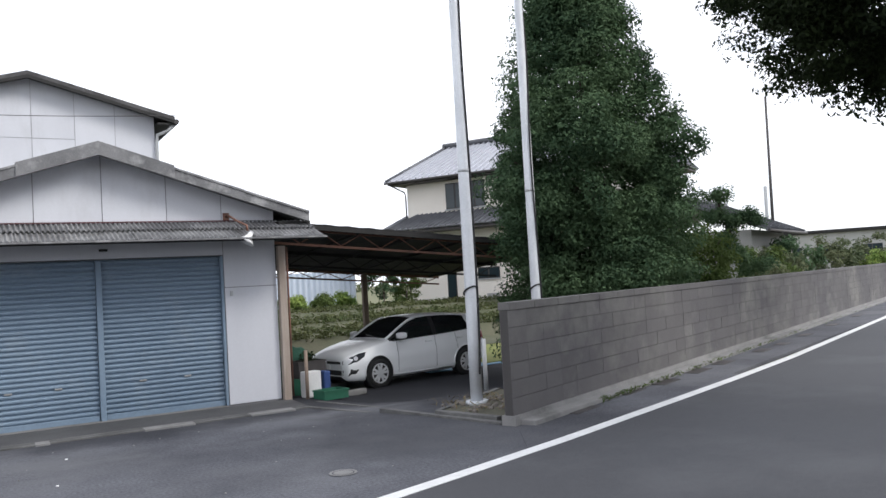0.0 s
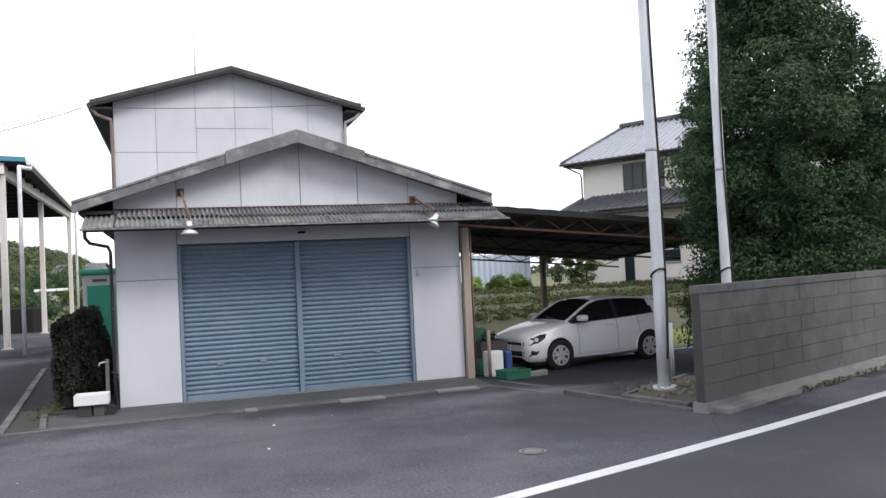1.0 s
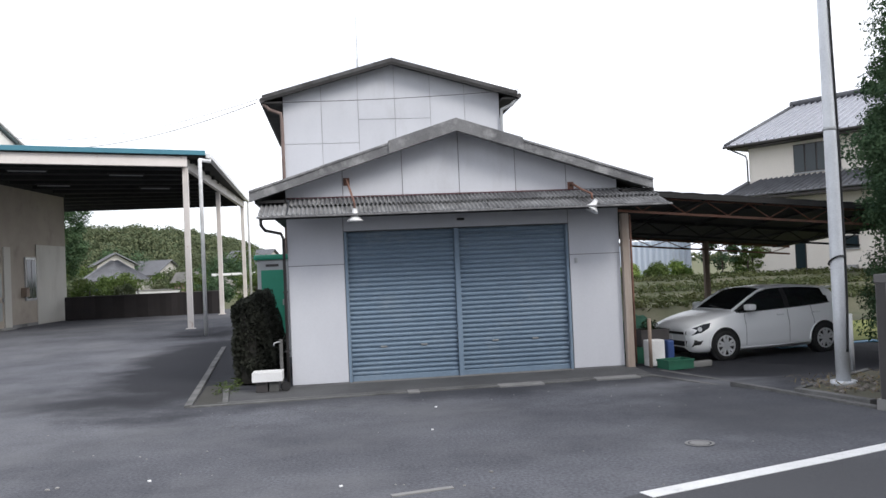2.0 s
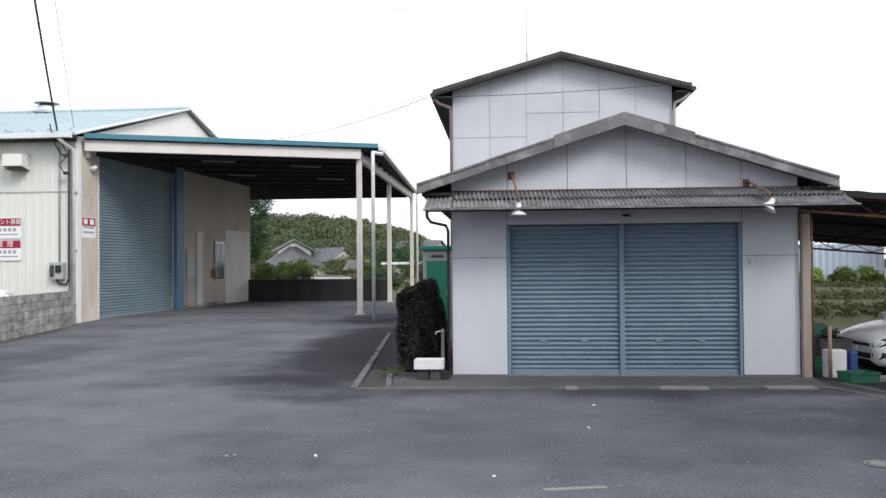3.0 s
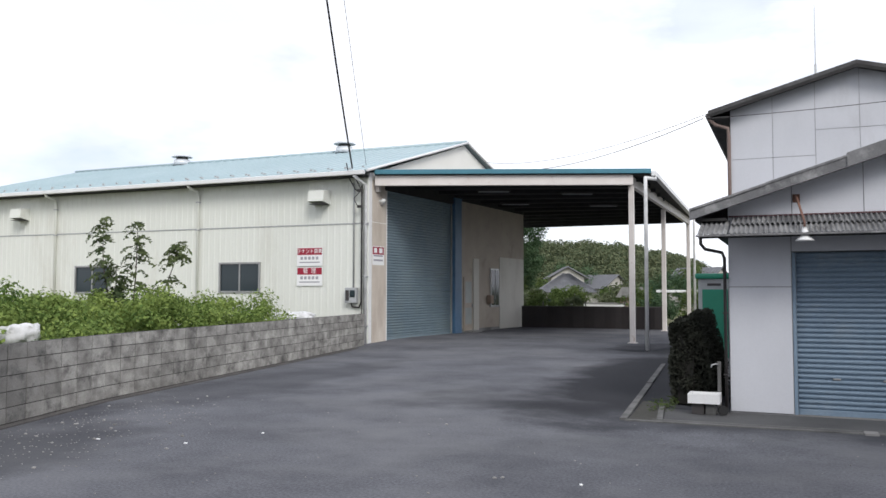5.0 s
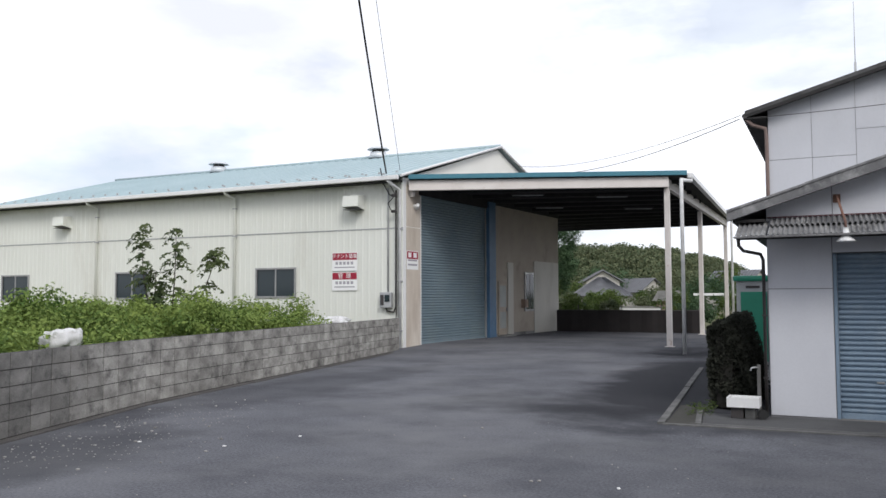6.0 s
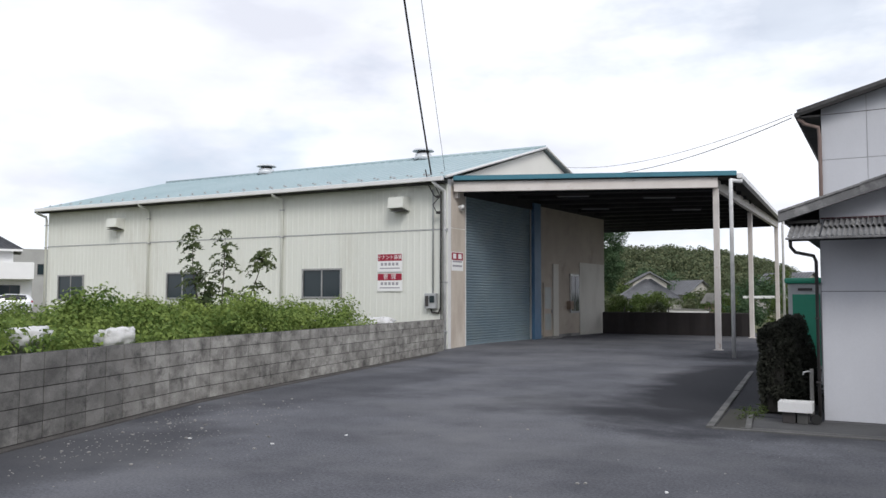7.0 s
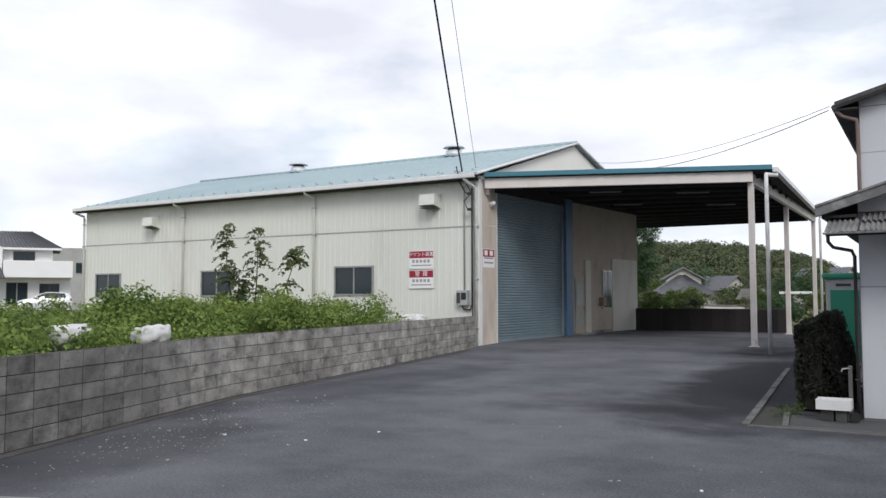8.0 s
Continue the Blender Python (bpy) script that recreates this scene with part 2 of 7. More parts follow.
GLASS = plain("dark_window_glass", (0.02, 0.032, 0.038), rough=0.08, spec=0.45)
ALU = mat("aluminium_frame", (0.40, 0.40, 0.40), rough=0.4, metal=0.6, bump=0.02)
KERB_DARK = mat("stained_kerb", (0.16, 0.158, 0.156), (0.08, 0.08, 0.078), scale=2.5, rough=0.9, bump=0.4, fine=50, fine_amount=0.6)
DARK_SOIL = mat("dark_bare_soil", (0.045, 0.042, 0.036), (0.03, 0.03, 0.024), scale=1.2, rough=0.95, bump=0.6, fine=25)
SOIL = mat("soil", (0.10, 0.09, 0.07), (0.075, 0.075, 0.05), scale=0.25, rough=0.95, bump=0.6, fine=25)
GRASS_GROUND = mat("grassy_ground", (0.085, 0.10, 0.035), (0.12, 0.115, 0.055), scale=0.15, rough=0.95, bump=0.6, fine=12, dirt=(0.15, 0.13, 0.09), dirt_at=(0.55, 0.7), dirt_scale=0.08)
GRIT = mat("dark_grit", (0.10, 0.092, 0.088), (0.06, 0.056, 0.054), scale=2.0, rough=0.95, bump=0.6, fine=40, fine_amount=0.8)
BARK = mat("bark", (0.09, 0.07, 0.055), (0.055, 0.045, 0.04), scale=6, rough=0.95, bump=0.6, streak=5)
LEAF_CEDAR = leaf_mat("dark_evergreen_leaves", (0.030, 0.064, 0.036), (0.105, 0.165, 0.082))
# near-black greens with the crown's shade put into the leaf colour
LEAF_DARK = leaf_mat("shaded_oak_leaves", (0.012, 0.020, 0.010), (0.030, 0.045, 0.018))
LEAF_BUSH = leaf_mat("bramble_leaves", (0.050, 0.110, 0.028), (0.30, 0.38, 0.105))
LEAF_MID = leaf_mat("garden_leaves", (0.05, 0.085, 0.025), (0.12, 0.16, 0.05))
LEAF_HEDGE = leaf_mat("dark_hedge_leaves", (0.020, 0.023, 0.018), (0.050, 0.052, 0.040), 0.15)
# greens lightened to carry the haze over the far hill
LEAF_HILL = leaf_mat("hill_tree_leaves", (0.060, 0.090, 0.048), (0.165, 0.178, 0.098))
SIGN_WHITE = plain("sign_white", (0.80, 0.80, 0.80), 0.5)
SIGN_RED = plain("sign_red", (0.30, 0.006, 0.03), 0.5)
SIGN_GREY = plain("sign_grey_print", (0.34, 0.33, 0.36), 0.6)


# ---- mesh helpers ----
def part(name, bm, material, parent=None, label=""):
    """Links a bmesh as one mesh object under a thing or a part."""
    me = bpy.data.meshes.new(name)
    bm.normal_update()
    bm.to_mesh(me)
    bm.free()
    me.materials.append(material)
    ob = new(name, me)
    if parent is not None:
        ob.parent = parent
    if label:
        ob["label"] = label
    return ob


def empty(name, label, category, group="", kind="", at=(0, 0, 0), turn=0.0):
    ob = new(name)
    ob.empty_display_size = 0.2
    ob.matrix_basis = pose(*at, 0, 0, turn)
    return tagged(ob, label, category, group, kind)


def box(bm, x0, x1, y0, y1, z0, z1, m=None, bevel=0.0):
    r = bmesh.ops.create_cube(bm, size=1.0)
    vs = r["verts"]
    for v in vs:
        v.co = Vector((x0 + (v.co.x + 0.5) * (x1 - x0), y0 + (v.co.y + 0.5) * (y1 - y0), z0 + (v.co.z + 0.5) * (z1 - z0)))
    if bevel:
        es = list({e for v in vs for e in v.link_edges})
        got = bmesh.ops.bevel(bm, geom=es, offset=bevel, segments=2, affect="EDGES", profile=0.6)
        vs = list({v for f in got["faces"] for v in f.verts} | {v for v in vs if v.is_valid})
    if m is not None:
        for v in vs:
            v.co = m @ v.co
    return bm


def bbox(x0, x1, y0, y1, z0, z1, m=None, bevel=0.0):
    return box(bmesh.new(), x0, x1, y0, y1, z0, z1, m, bevel)


def prism(bm, pts, y0, y1, m=None):
    """A polygon of (x, z) points drawn out from y0 to y1."""
    a = [bm.verts.new((x, y0, z)) for x, z in pts]
    b = [bm.verts.new((x, y1, z)) for x, z in pts]
    bm.faces.new(a)
    bm.faces.new(b[::-1])
    for i in range(len(pts)):
        j = (i + 1) % len(pts)
        bm.faces.new((a[j], a[i], b[i], b[j]))
    if m is not None:
        for v in a + b:
            v.co = m @ v.co
    bmesh.ops.recalc_face_normals(bm, faces=bm.faces)
    return bm


def slab(bm, pts, z0, z1):
    """A flat polygon of (x, y) points drawn out from z0 to z1."""
    a = [bm.verts.new((x, y, z0)) for x, y in pts]
    b = [bm.verts.new((x, y, z1)) for x, y in pts]
    bm.faces.new(a[::-1])
    bm.faces.new(b)
    for i in range(len(pts)):
        j = (i + 1) % len(pts)
        bm.faces.new((a[i], a[j], b[j], b[i]))
    bmesh.ops.recalc_face_normals(bm, faces=bm.faces)
    return bm


def tube(bm, pts, r0, r1=None, sides=10):
    """A round bar along a line of points, tapering from r0 to r1."""
    r1 = r0 if r1 is None else r1
    pts = [Vector(p) for p in pts]
    rings = []
    for i, p in enumerate(pts):
        d = (pts[min(i + 1, len(pts) - 1)] - pts[max(i - 1, 0)]).normalized()
        a = d.orthogonal().normalized() if i == 0 else (rings_a - d * rings_a.dot(d)).normalized()
        rings_a = a
        b = d.cross(a)
        r = r0 + (r1 - r0) * i / max(1, len(pts) - 1)
        rings.append([bm.verts.new(p + r * (math.cos(q) * a + math.sin(q) * b)) for q in (2 * math.pi * k / sides for k in range(sides))])
    for u, v in zip(rings, rings[1:]):
        for k in range(sides):
            f = bm.faces.new((u[k], u[(k + 1) % sides], v[(k + 1) % sides], v[k]))
            f.smooth = True
    bm.faces.new(rings[0][::-1])
    bm.faces.new(rings[-1])
    return bm


def sheet(profile, along0, along1, thick, swap=False):
    """A corrugated sheet: profile (u, w) points drawn out along the other axis; returns a bmesh in (u, along, w)."""
    bm = bmesh.new()
    rows = []
    for s in (along0, along1):
        rows.append([bm.verts.new((u, s, w)) for u, w in profile])
        rows.append([bm.verts.new((u, s, w - thick)) for u, w in profile])
    t0, b0, t1, b1 = rows
    for i in range(len(profile) - 1):
        bm.faces.new((t0[i], t0[i + 1], t1[i + 1], t1[i]))
        bm.faces.new((b0[i + 1], b0[i], b1[i], b1[i + 1]))
        bm.faces.new((t0[i + 1], t0[i], b0[i], b0[i + 1]))
        bm.faces.new((t1[i], t1[i + 1], b1[i + 1], b1[i]))
    for i in (0, -1):
        bm.faces.new((t0[i], t1[i], b1[i], b0[i]))
    bmesh.ops.recalc_face_normals(bm, faces=bm.faces)
    return bm


def put_bm(bm, m):
    bmesh.ops.transform(bm, matrix=m, verts=bm.verts)
    return bm


def leaves_object(name, centres, normals, size, material, parent=None, aspect=0.5, seed=1, fold=0.25):
    """Many small folded leaves: four corners each, turned about their own normal."""
    rng = np.random.default_rng(seed)
    c = np.asarray(centres, float)
    k = len(c)
    nrm = np.asarray(normals, float) + rng.normal(0, 0.6, (k, 3))
    nrm /= np.linalg.norm(nrm, axis=1, keepdims=True) + 1e-9
    t = np.cross(nrm, rng.normal(0, 1, (k, 3)))
    t /= np.linalg.norm(t, axis=1, keepdims=True) + 1e-9
    b = np.cross(nrm, t)
    s = size * rng.uniform(0.6, 1.35, (k, 1))
    v = np.stack([c - t * s, c - b * s * aspect + nrm * s * fold, c + t * s, c + b * s * aspect + nrm * s * fold], 1).reshape(-1, 3)
    me = bpy.data.meshes.new(name)
    me.vertices.add(4 * k)
    me.vertices.foreach_set("co", v.ravel().astype(np.float32))
    me.loops.add(4 * k)
    me.loops.foreach_set("vertex_index", np.arange(4 * k, dtype=np.int32))
    me.polygons.add(k)
    me.polygons.foreach_set("loop_start", np.arange(0, 4 * k, 4, dtype=np.int32))
    me.update(calc_edges=True)
    me.materials.append(material)
    ob = new(name, me)
    if parent is not None:
        ob.parent = parent
    return ob


def clump_points(rng, clumps, per, hollow=0.55):
    """Points in the outer shell of many small ellipsoids (x, y, z, rx, rz), with normals that point outward."""
    out, nor = [], []
    for x, y, z, rx, rz in clumps:
        d = rng.normal(0, 1, (per, 3))
        d /= np.linalg.norm(d, axis=1, keepdims=True)
        r = rng.uniform(hollow, 1.08, (per, 1))
        out.append(np.array([x, y, z]) + d * r * np.array([rx, rx, rz]))
        nor.append(d + np.array([0, 0, 0.5]))
    return np.concatenate(out), np.concatenate(nor)


# ---- ground ----
def smooth(a, b, v):
    u = min(1.0, max(0.0, (v - a) / (b - a)))
    return u * u * (3 - 2 * u)


def ground_z(x, y):
    """The yard rises a little towards the warehouse and falls a little into the carport."""
    up = 0.13 * smooth(20.5, 26, y) * smooth(-1.5, -3.0, x)
    down = -0.20 * smooth(4.9, 6.3, x) * smooth(9.6, 12.2, y)
    drain = -0.22 * math.exp(-((x + 3.9) ** 2 + (y - 25.1) ** 2) / 1.8)
    dip = -0.055 * smooth(8.6, 10.9, y) * smooth(-3.4, -2.1, x) * (1 - smooth(4.9, 6.3, x)) * (1 - smooth(19.0, 21.0, y))
    return up + down + drain + dip


def ground_sheet(name, xs, ys, drop, material):
    bm = bmesh.new()
    g = [[bm.verts.new((x, y, ground_z(x, y) + drop)) for x in xs] for y in ys]
    for j in range(len(ys) - 1):
        for i in range(len(xs) - 1):
            f = bm.faces.new((g[j][i], g[j][i + 1], g[j + 1][i + 1], g[j + 1][i]))
            f.smooth = True
    return part(name, bm, material)


def steps(*stops):
    out = []
    for (a, b, k) in stops:
        out += [a + (b - a) * i / k for i in range(k)]
    return out + [stops[-1][1]]


ground = ground_sheet("ground", steps((-1500, -40, 6), (-40, 40, 80), (40, 1500, 6)), steps((-1500, -20, 5), (-20, 50, 70), (50, 1500, 6)), -0.10, GRASS_GROUND)
tagged(ground, "grassy open ground reaching to the horizon", "ground", kind="structure")
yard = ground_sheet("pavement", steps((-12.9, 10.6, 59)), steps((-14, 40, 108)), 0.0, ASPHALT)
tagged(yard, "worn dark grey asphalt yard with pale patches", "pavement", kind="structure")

LINE0, LINE_DIR = Vector((3.19, 5.615, 0)), Vector((0.926, 0.3765, 0)).normalized()
LINE_N = Vector((-LINE_DIR.y, LINE_DIR.x, 0))


def along(d, off, z=0.0):
    return LINE0 + LINE_DIR * d + LINE_N * off + Vector((0, 0, z))


LINE_PTS = [Vector(p) for p in ((2.20, 5.39), (3.9, 5.94), (5.6, 6.52), (8.22, 7.49), (10.14, 8.21), (12.88, 9.29), (17.4, 11.21), (84.0, 39.6))]
bm = bmesh.new()
slab(bm, [along(-60, -0.02)[:2], along(-60, -6.2)[:2], along(140, -6.2)[:2], (132.0, 60.0)] + [(p.x, p.y + 0.06) for p in LINE_PTS[::-1]], -0.05, 0.006)
tagged(part("road", bm, ROAD), "smooth dark grey asphalt road", "road", kind="structure")
bm = bmesh.new()
edge = [(a - b).normalized() for a, b in zip(LINE_PTS[1:] + LINE_PTS[-1:], LINE_PTS[:-1] + LINE_PTS[-2:-1])]
edge = [Vector((-v.y, v.x)) * 0.075 for v in edge]
for (a, b), (u, v) in zip(zip(LINE_PTS, LINE_PTS[1:]), zip(edge, edge[1:])):
    slab(bm, [a + u, a - u, b - v, b + v], 0.005, 0.011)
tagged(part("road_line", bm, WHITE_LINE), "white painted edge line on the road", "road marking", kind="structure")


# ---- shed ----
FY = 12.5
SX0, SX1 = -0.66, 4.62
AX, AZ = 1.985, 3.85
SLOPE = 0.325


def gable_z(x, ax, az, slope):
    return az - abs(x - ax) * slope


def gable_panels(parent, xs, zs, ax, az, slope, y, skip=(), gap=0.012, thick=0.012, material=None):
    """Boards between the joints xs and zs, cut off along the gable, each one a piece."""
    for i in range(len(xs) - 1):
        a, b = xs[i] + gap / 2, xs[i + 1] - gap / 2
        for j in range(len(zs) - 1):
            if (i, j) in skip:
                continue
            lo, hi = zs[j] + gap / 2, zs[j + 1] - gap / 2
            top = []
            for x in (a, ax, b):
                if a <= x <= b:
                    top.append((x, min(hi, gable_z(x, ax, az, slope))))
            if all(z <= lo + 0.02 for _, z in top):
                continue
            top = [(x, max(z, lo + 0.005)) for x, z in top]
            pts = [(a, lo), (b, lo)] + top[::-1]
            part("wall_panel", prism(bmesh.new(), pts, y - thick, y), material or BOARD, parent)


def gable_roof(parent, name, ax, az, x0, x1, slope, y0, y1, thick, material, label=""):
    """Two roof planes with a thick edge, meeting at the ridge."""
    for s, xe in ((-1, x0), (1, x1)):
        ze = az - abs(xe - ax) * slope
        bm = prism(bmesh.new(), [(ax, az), (xe, ze), (xe, ze + thick), (ax, az + thick)], y0, y1)
        part(name, bm, material, parent, label)


shed = empty("shed", "white board-clad shed with grey slate gable roof and double shutter", "shed")
bm = bmesh.new()
prism(bm, [(SX0, -0.1), (0.20, -0.1), (0.20, 2.30), (3.78, 2.30), (3.78, -0.1), (SX1, -0.1), (SX1, gable_z(SX1, AX, AZ, SLOPE)), (AX, AZ), (SX0, gable_z(SX0, AX, AZ, SLOPE))], FY, FY + 0.14)
part("front_wall", bm, JOINT, shed)
part("side_wall", bbox(SX0, SX0 + 0.12, FY + 0.14, 18.8, -0.1, 2.95), BOARD, shed)
part("side_wall", bbox(SX1 - 0.12, SX1, FY + 0.14, 18.8, -0.1, 2.95), BOARD, shed)
part("back_wall", prism(bmesh.new(), [(SX0, 0), (SX1, 0), (SX1, 2.95), (AX, AZ), (SX0, 2.95)], 18.8, 18.92), BOARD, shed)
part("floor_slab", bbox(SX0, SX1, FY + 0.002, 18.8, -0.15, -0.03), CONCRETE, shed)
GX = [SX0, 0.22, 1.15, 2.05, 2.955, 3.78, SX1]
gable_panels(shed, [SX0, 0.20], [-0.025, 1.795, 2.84], AX, AZ, SLOPE, FY)
gable_panels(shed, [3.78, SX1], [-0.025, 1.795, 2.84], AX, AZ, SLOPE, FY)
gable_panels(shed, [0.20, 3.78], [2.30, 2.84], AX, AZ, SLOPE, FY)
gable_panels(shed, GX, [2.84, 4.4], AX, AZ - 0.02, SLOPE, FY)
# roof with a thick weathered verge
gable_roof(shed, "roof_slope", AX, AZ - 0.02, -1.15, 5.12, SLOPE * 0.97, FY - 0.28, 19.1, 0.07, ROOF_OLD)
for s, xe in ((-1, -1.17), (1, 5.10)):
    k = 3
    for i in range(k):
        a, b = AX + (xe - AX) * i / k, AX + (xe - AX) * (i + 1) / k
        za, zb = AZ - abs(a - AX) * SLOPE * 0.97 - 0.02, AZ - abs(b - AX) * SLOPE * 0.97 - 0.02
        up = (0.034, 0.006, 0.0)[i]
        part("verge_tile", prism(bmesh.new(), [(a, za - 0.06), (b, zb - 0.06), (b, zb + 0.072 + up), (a, za + 0.072 + up)], FY - 0.36 - up, FY - 0.28), ROOF_OLD, shed)
        part("verge_cap", prism(bmesh.new(), [(a, za + 0.073 + up), (b, zb + 0.073 + up), (b, zb + 0.105 + up), (a, za + 0.105 + up)], FY - 0.38, FY - 0.05), ROOF_OLD, shed)
tube_r = bmesh.new()
tube(tube_r, [(AX, FY - 0.385, AZ + 0.045), (AX, 19.1, AZ + 0.045)], 0.065, sides=12)
part("ridge_cap", tube_r, ROOF_OLD, shed)
for x0, x1 in ((-1.1, SX0), (SX1, 5.15)):
    part("soffit_board", bbox(min(x0, x1), max(x0, x1), FY - 0.26, 18.9, 2.76, 2.80), ROOF_DARK, shed)

# roller shutters
def shutter_curtain(x0, x1, z0, z1, y, pitch, depth, material, parent, name="shutter_curtain"):
    k = max(2, round((z1 - z0) / pitch))
    h = (z1 - z0) / k
    prof = []
    for i in range(k):
        zb = z0 + i * h
        prof += [(zb, 0.0), (zb + h * 0.12, depth * 0.3), (zb + h * 0.28, depth * 0.85), (zb + h * 0.52, depth), (zb + h * 0.74, depth * 0.8), (zb + h * 0.84, -depth * 0.3), (zb + h * 0.95, -depth * 0.3)]
    prof.append((z1, 0.0))
    bm = sheet(prof, x0, x1, 0.004)
    for v in bm.verts:
        z, x, w = v.co
        v.co = Vector((x, y - w, z))
    bmesh.ops.recalc_face_normals(bm, faces=bm.faces)
    return part(name, bm, material, parent)


shut = empty("roller_shutter", "blue-grey ribbed double roller shutter, closed, in the shed front", "shutter")
for x0, x1 in ((0.26, 1.925), (2.015, 3.73)):
    shutter_curtain(x0, x1, 0.05, 2.29, FY + 0.09, 0.072, 0.024, SHUTTER, shut)
    part("bottom_rail", bbox(x0, x1, FY + 0.055, FY + 0.10, -0.03, 0.05, bevel=0.006), SHUTTER, shut)
    for xh in (x0 + (x1 - x0) * 0.3, x0 + (x1 - x0) * 0.68):
        h = part("handle", bbox(xh - 0.05, xh + 0.05, FY + 0.055, FY + 0.075, 0.475, 0.50, bevel=0.005), ALU, shut)
part("centre_post", bbox(1.93, 2.01, FY + 0.02, FY + 0.12, -0.03, 2.29, bevel=0.006), SHUTTER, shut)
part("guide_rail", bbox(0.204, 0.255, FY + 0.0, FY + 0.12, -0.03, 2.29, bevel=0.006), SHUTTER, shut)
part("guide_rail", bbox(3.735, 3.776, FY + 0.0, FY + 0.12, -0.03, 2.29, bevel=0.006), SHUTTER, shut)


# awning of corrugated sheet
def wave(u0, u1, pitch, amp, k=6):
    c = max(1, round((u1 - u0) / pitch)) * k
    return [(u0 + (u1 - u0) * i / c, amp * math.sin(2 * math.pi * i / k)) for i in range(c + 1)]


awning = empty("awning", "grey corrugated sheet awning with rusty edge over the shed shutter", "awning")
tilt = math.atan2(0.26, 0.75)
L = 0.80
segs = [(-1.02, -0.62), (-0.60, 0.9), (0.88, 2.4), (2.38, 3.9), (3.88, 5.18)]
for i, (a, b) in enumerate(segs):
    bm = sheet(wave(a, b, 0.066, 0.016), -0.05, L, 0.006)
    m = Matrix.Translation((0, FY - 0.03, 2.785 + (0.004 if i % 2 else 0.0))) @ Matrix.Rotation(tilt, 4, "X") @ Matrix.Scale(-1, 4, (0, 1, 0))
    put_bm(bm, m)
    bmesh.ops.recalc_face_normals(bm, faces=bm.faces)
    part("corrugated_sheet", bm, SHEET_PALE, awning)
    if i:
        bm = sheet(wave(a + 0.01, b - 0.01, 0.066, 0.019), -0.05, 0.40, 0.006)
        put_bm(bm, Matrix.Translation((0, 0, 0.034)) @ m)
        bmesh.ops.recalc_face_normals(bm, faces=bm.faces)
        part("upper_sheet", bm, ROOF_OLD, awning, "darker corrugated sheet lapped over the lower one")
part("fascia_board", bbox(-1.0, 5.15, FY - 0.80, FY - 0.775, 2.47, 2.525), ROOF_DARK, awning)
part("flashing", bbox(-0.64, 4.0, FY - 0.05, FY - 0.013, 2.825, 2.845), mat("maroon_flashing", (0.11, 0.045, 0.05), (0.07, 0.03, 0.035), rough=0.8), awning, "maroon painted flashing")
part("gutter", bbox(-1.03, 5.19, FY - 0.865, FY - 0.80, 2.490, 2.518, bevel=0.008), ROOF_OLD, awning, "slim grey eave gutter")
# ---- tall rear building ----
BY = 19.0
BX0, BX1, BAX, BAZ = -1.02, 4.10, 1.53, 6.53
BSL = (BAZ - 5.70) / (BAX + 1.45)
tall = empty("tall_outbuilding", "tall white board-clad building with dark gable roof behind the shed", "building")
part("front_wall", prism(bmesh.new(), [(BX0, 0), (BX1, 0), (BX1, gable_z(BX1, BAX, BAZ, BSL)), (BAX, BAZ), (BX0, gable_z(BX0, BAX, BAZ, BSL))], BY, BY + 0.15), JOINT_PALE, tall)
part("side_wall", bbox(BX0, BX0 + 0.15, BY + 0.15, 25, 0, 5.7), BOARD, tall)
part("side_wall", bbox(BX1 - 0.15, BX1, BY + 0.15, 25, 0, 5.7), BOARD, tall)
part("back_wall", bbox(BX0, BX1, 25, 25.15, 0, 5.7), BOARD, tall)
bxs = [BX0, -0.14, 0.72, 1.585, 2.43, 3.255, BX1]
gable_panels(tall, bxs[:3], [2.9, 4.69, 7.0], BAX, BAZ - 0.02, BSL, BY)
gable_panels(tall, bxs[2:5], [2.9, 5.24, 7.0], BAX, BAZ - 0.02, BSL, BY)
gable_panels(tall, bxs[4:], [2.9, 4.69, 7.0], BAX, BAZ - 0.02, BSL, BY)
gable_roof(tall, "roof_slope", BAX, BAZ, -1.47, 4.50, BSL, BY - 0.32, 25.3, 0.09, AWNING)
for xe in (-1.47, 4.50):
    ze = BAZ - abs(xe - BAX) * BSL
    part("barge_board", prism(bmesh.new(), [(BAX, BAZ - 0.07), (xe, ze - 0.07), (xe, ze), (BAX, BAZ)], BY - 0.34, BY - 0.29), ROOF_DARK, tall)
    part("soffit_board", bbox(min(xe, BX0 if xe < 0 else BX1) + 0.02, max(xe, BX0 if xe < 0 else BX1) - 0.02, BY - 0.3, 24.9, ze - 0.10, ze - 0.06), ROOF_DARK, tall)
    gb = tube(bmesh.new(), [(xe + (0.0 if xe < 0 else 0.03), BY - 0.34, ze - 0.03), (xe + (0.0 if xe < 0 else 0.03), 25.2, ze - 0.05)], 0.06, sides=8)
    part("gutter", gb, PIPE_DARK, tall)
for xw, xe in ((BX0, -1.45), (BX1, 4.48)):
    s = -1 if xw < 0 else 1
    part("downpipe", tube(bmesh.new(), [(xe, BY - 0.25, 5.62), (xe - s * 0.12, BY - 0.2, 5.48), (xw + s * 0.05, BY - 0.08, 5.40), (xw + s * 0.03, BY - 0.06, 5.2), (xw + s * 0.03, BY - 0.06, 0.05)], 0.04, sides=8), BROWN_PIPE if xw < 0 else PIPE_GREY, tall)

# ---- warehouse ----
WX, WY, WX2 = -12.45, 23.1, -32.75
EAVE, RIDGE, RY, RY2 = 5.62, 7.72, 30.0, 36.2
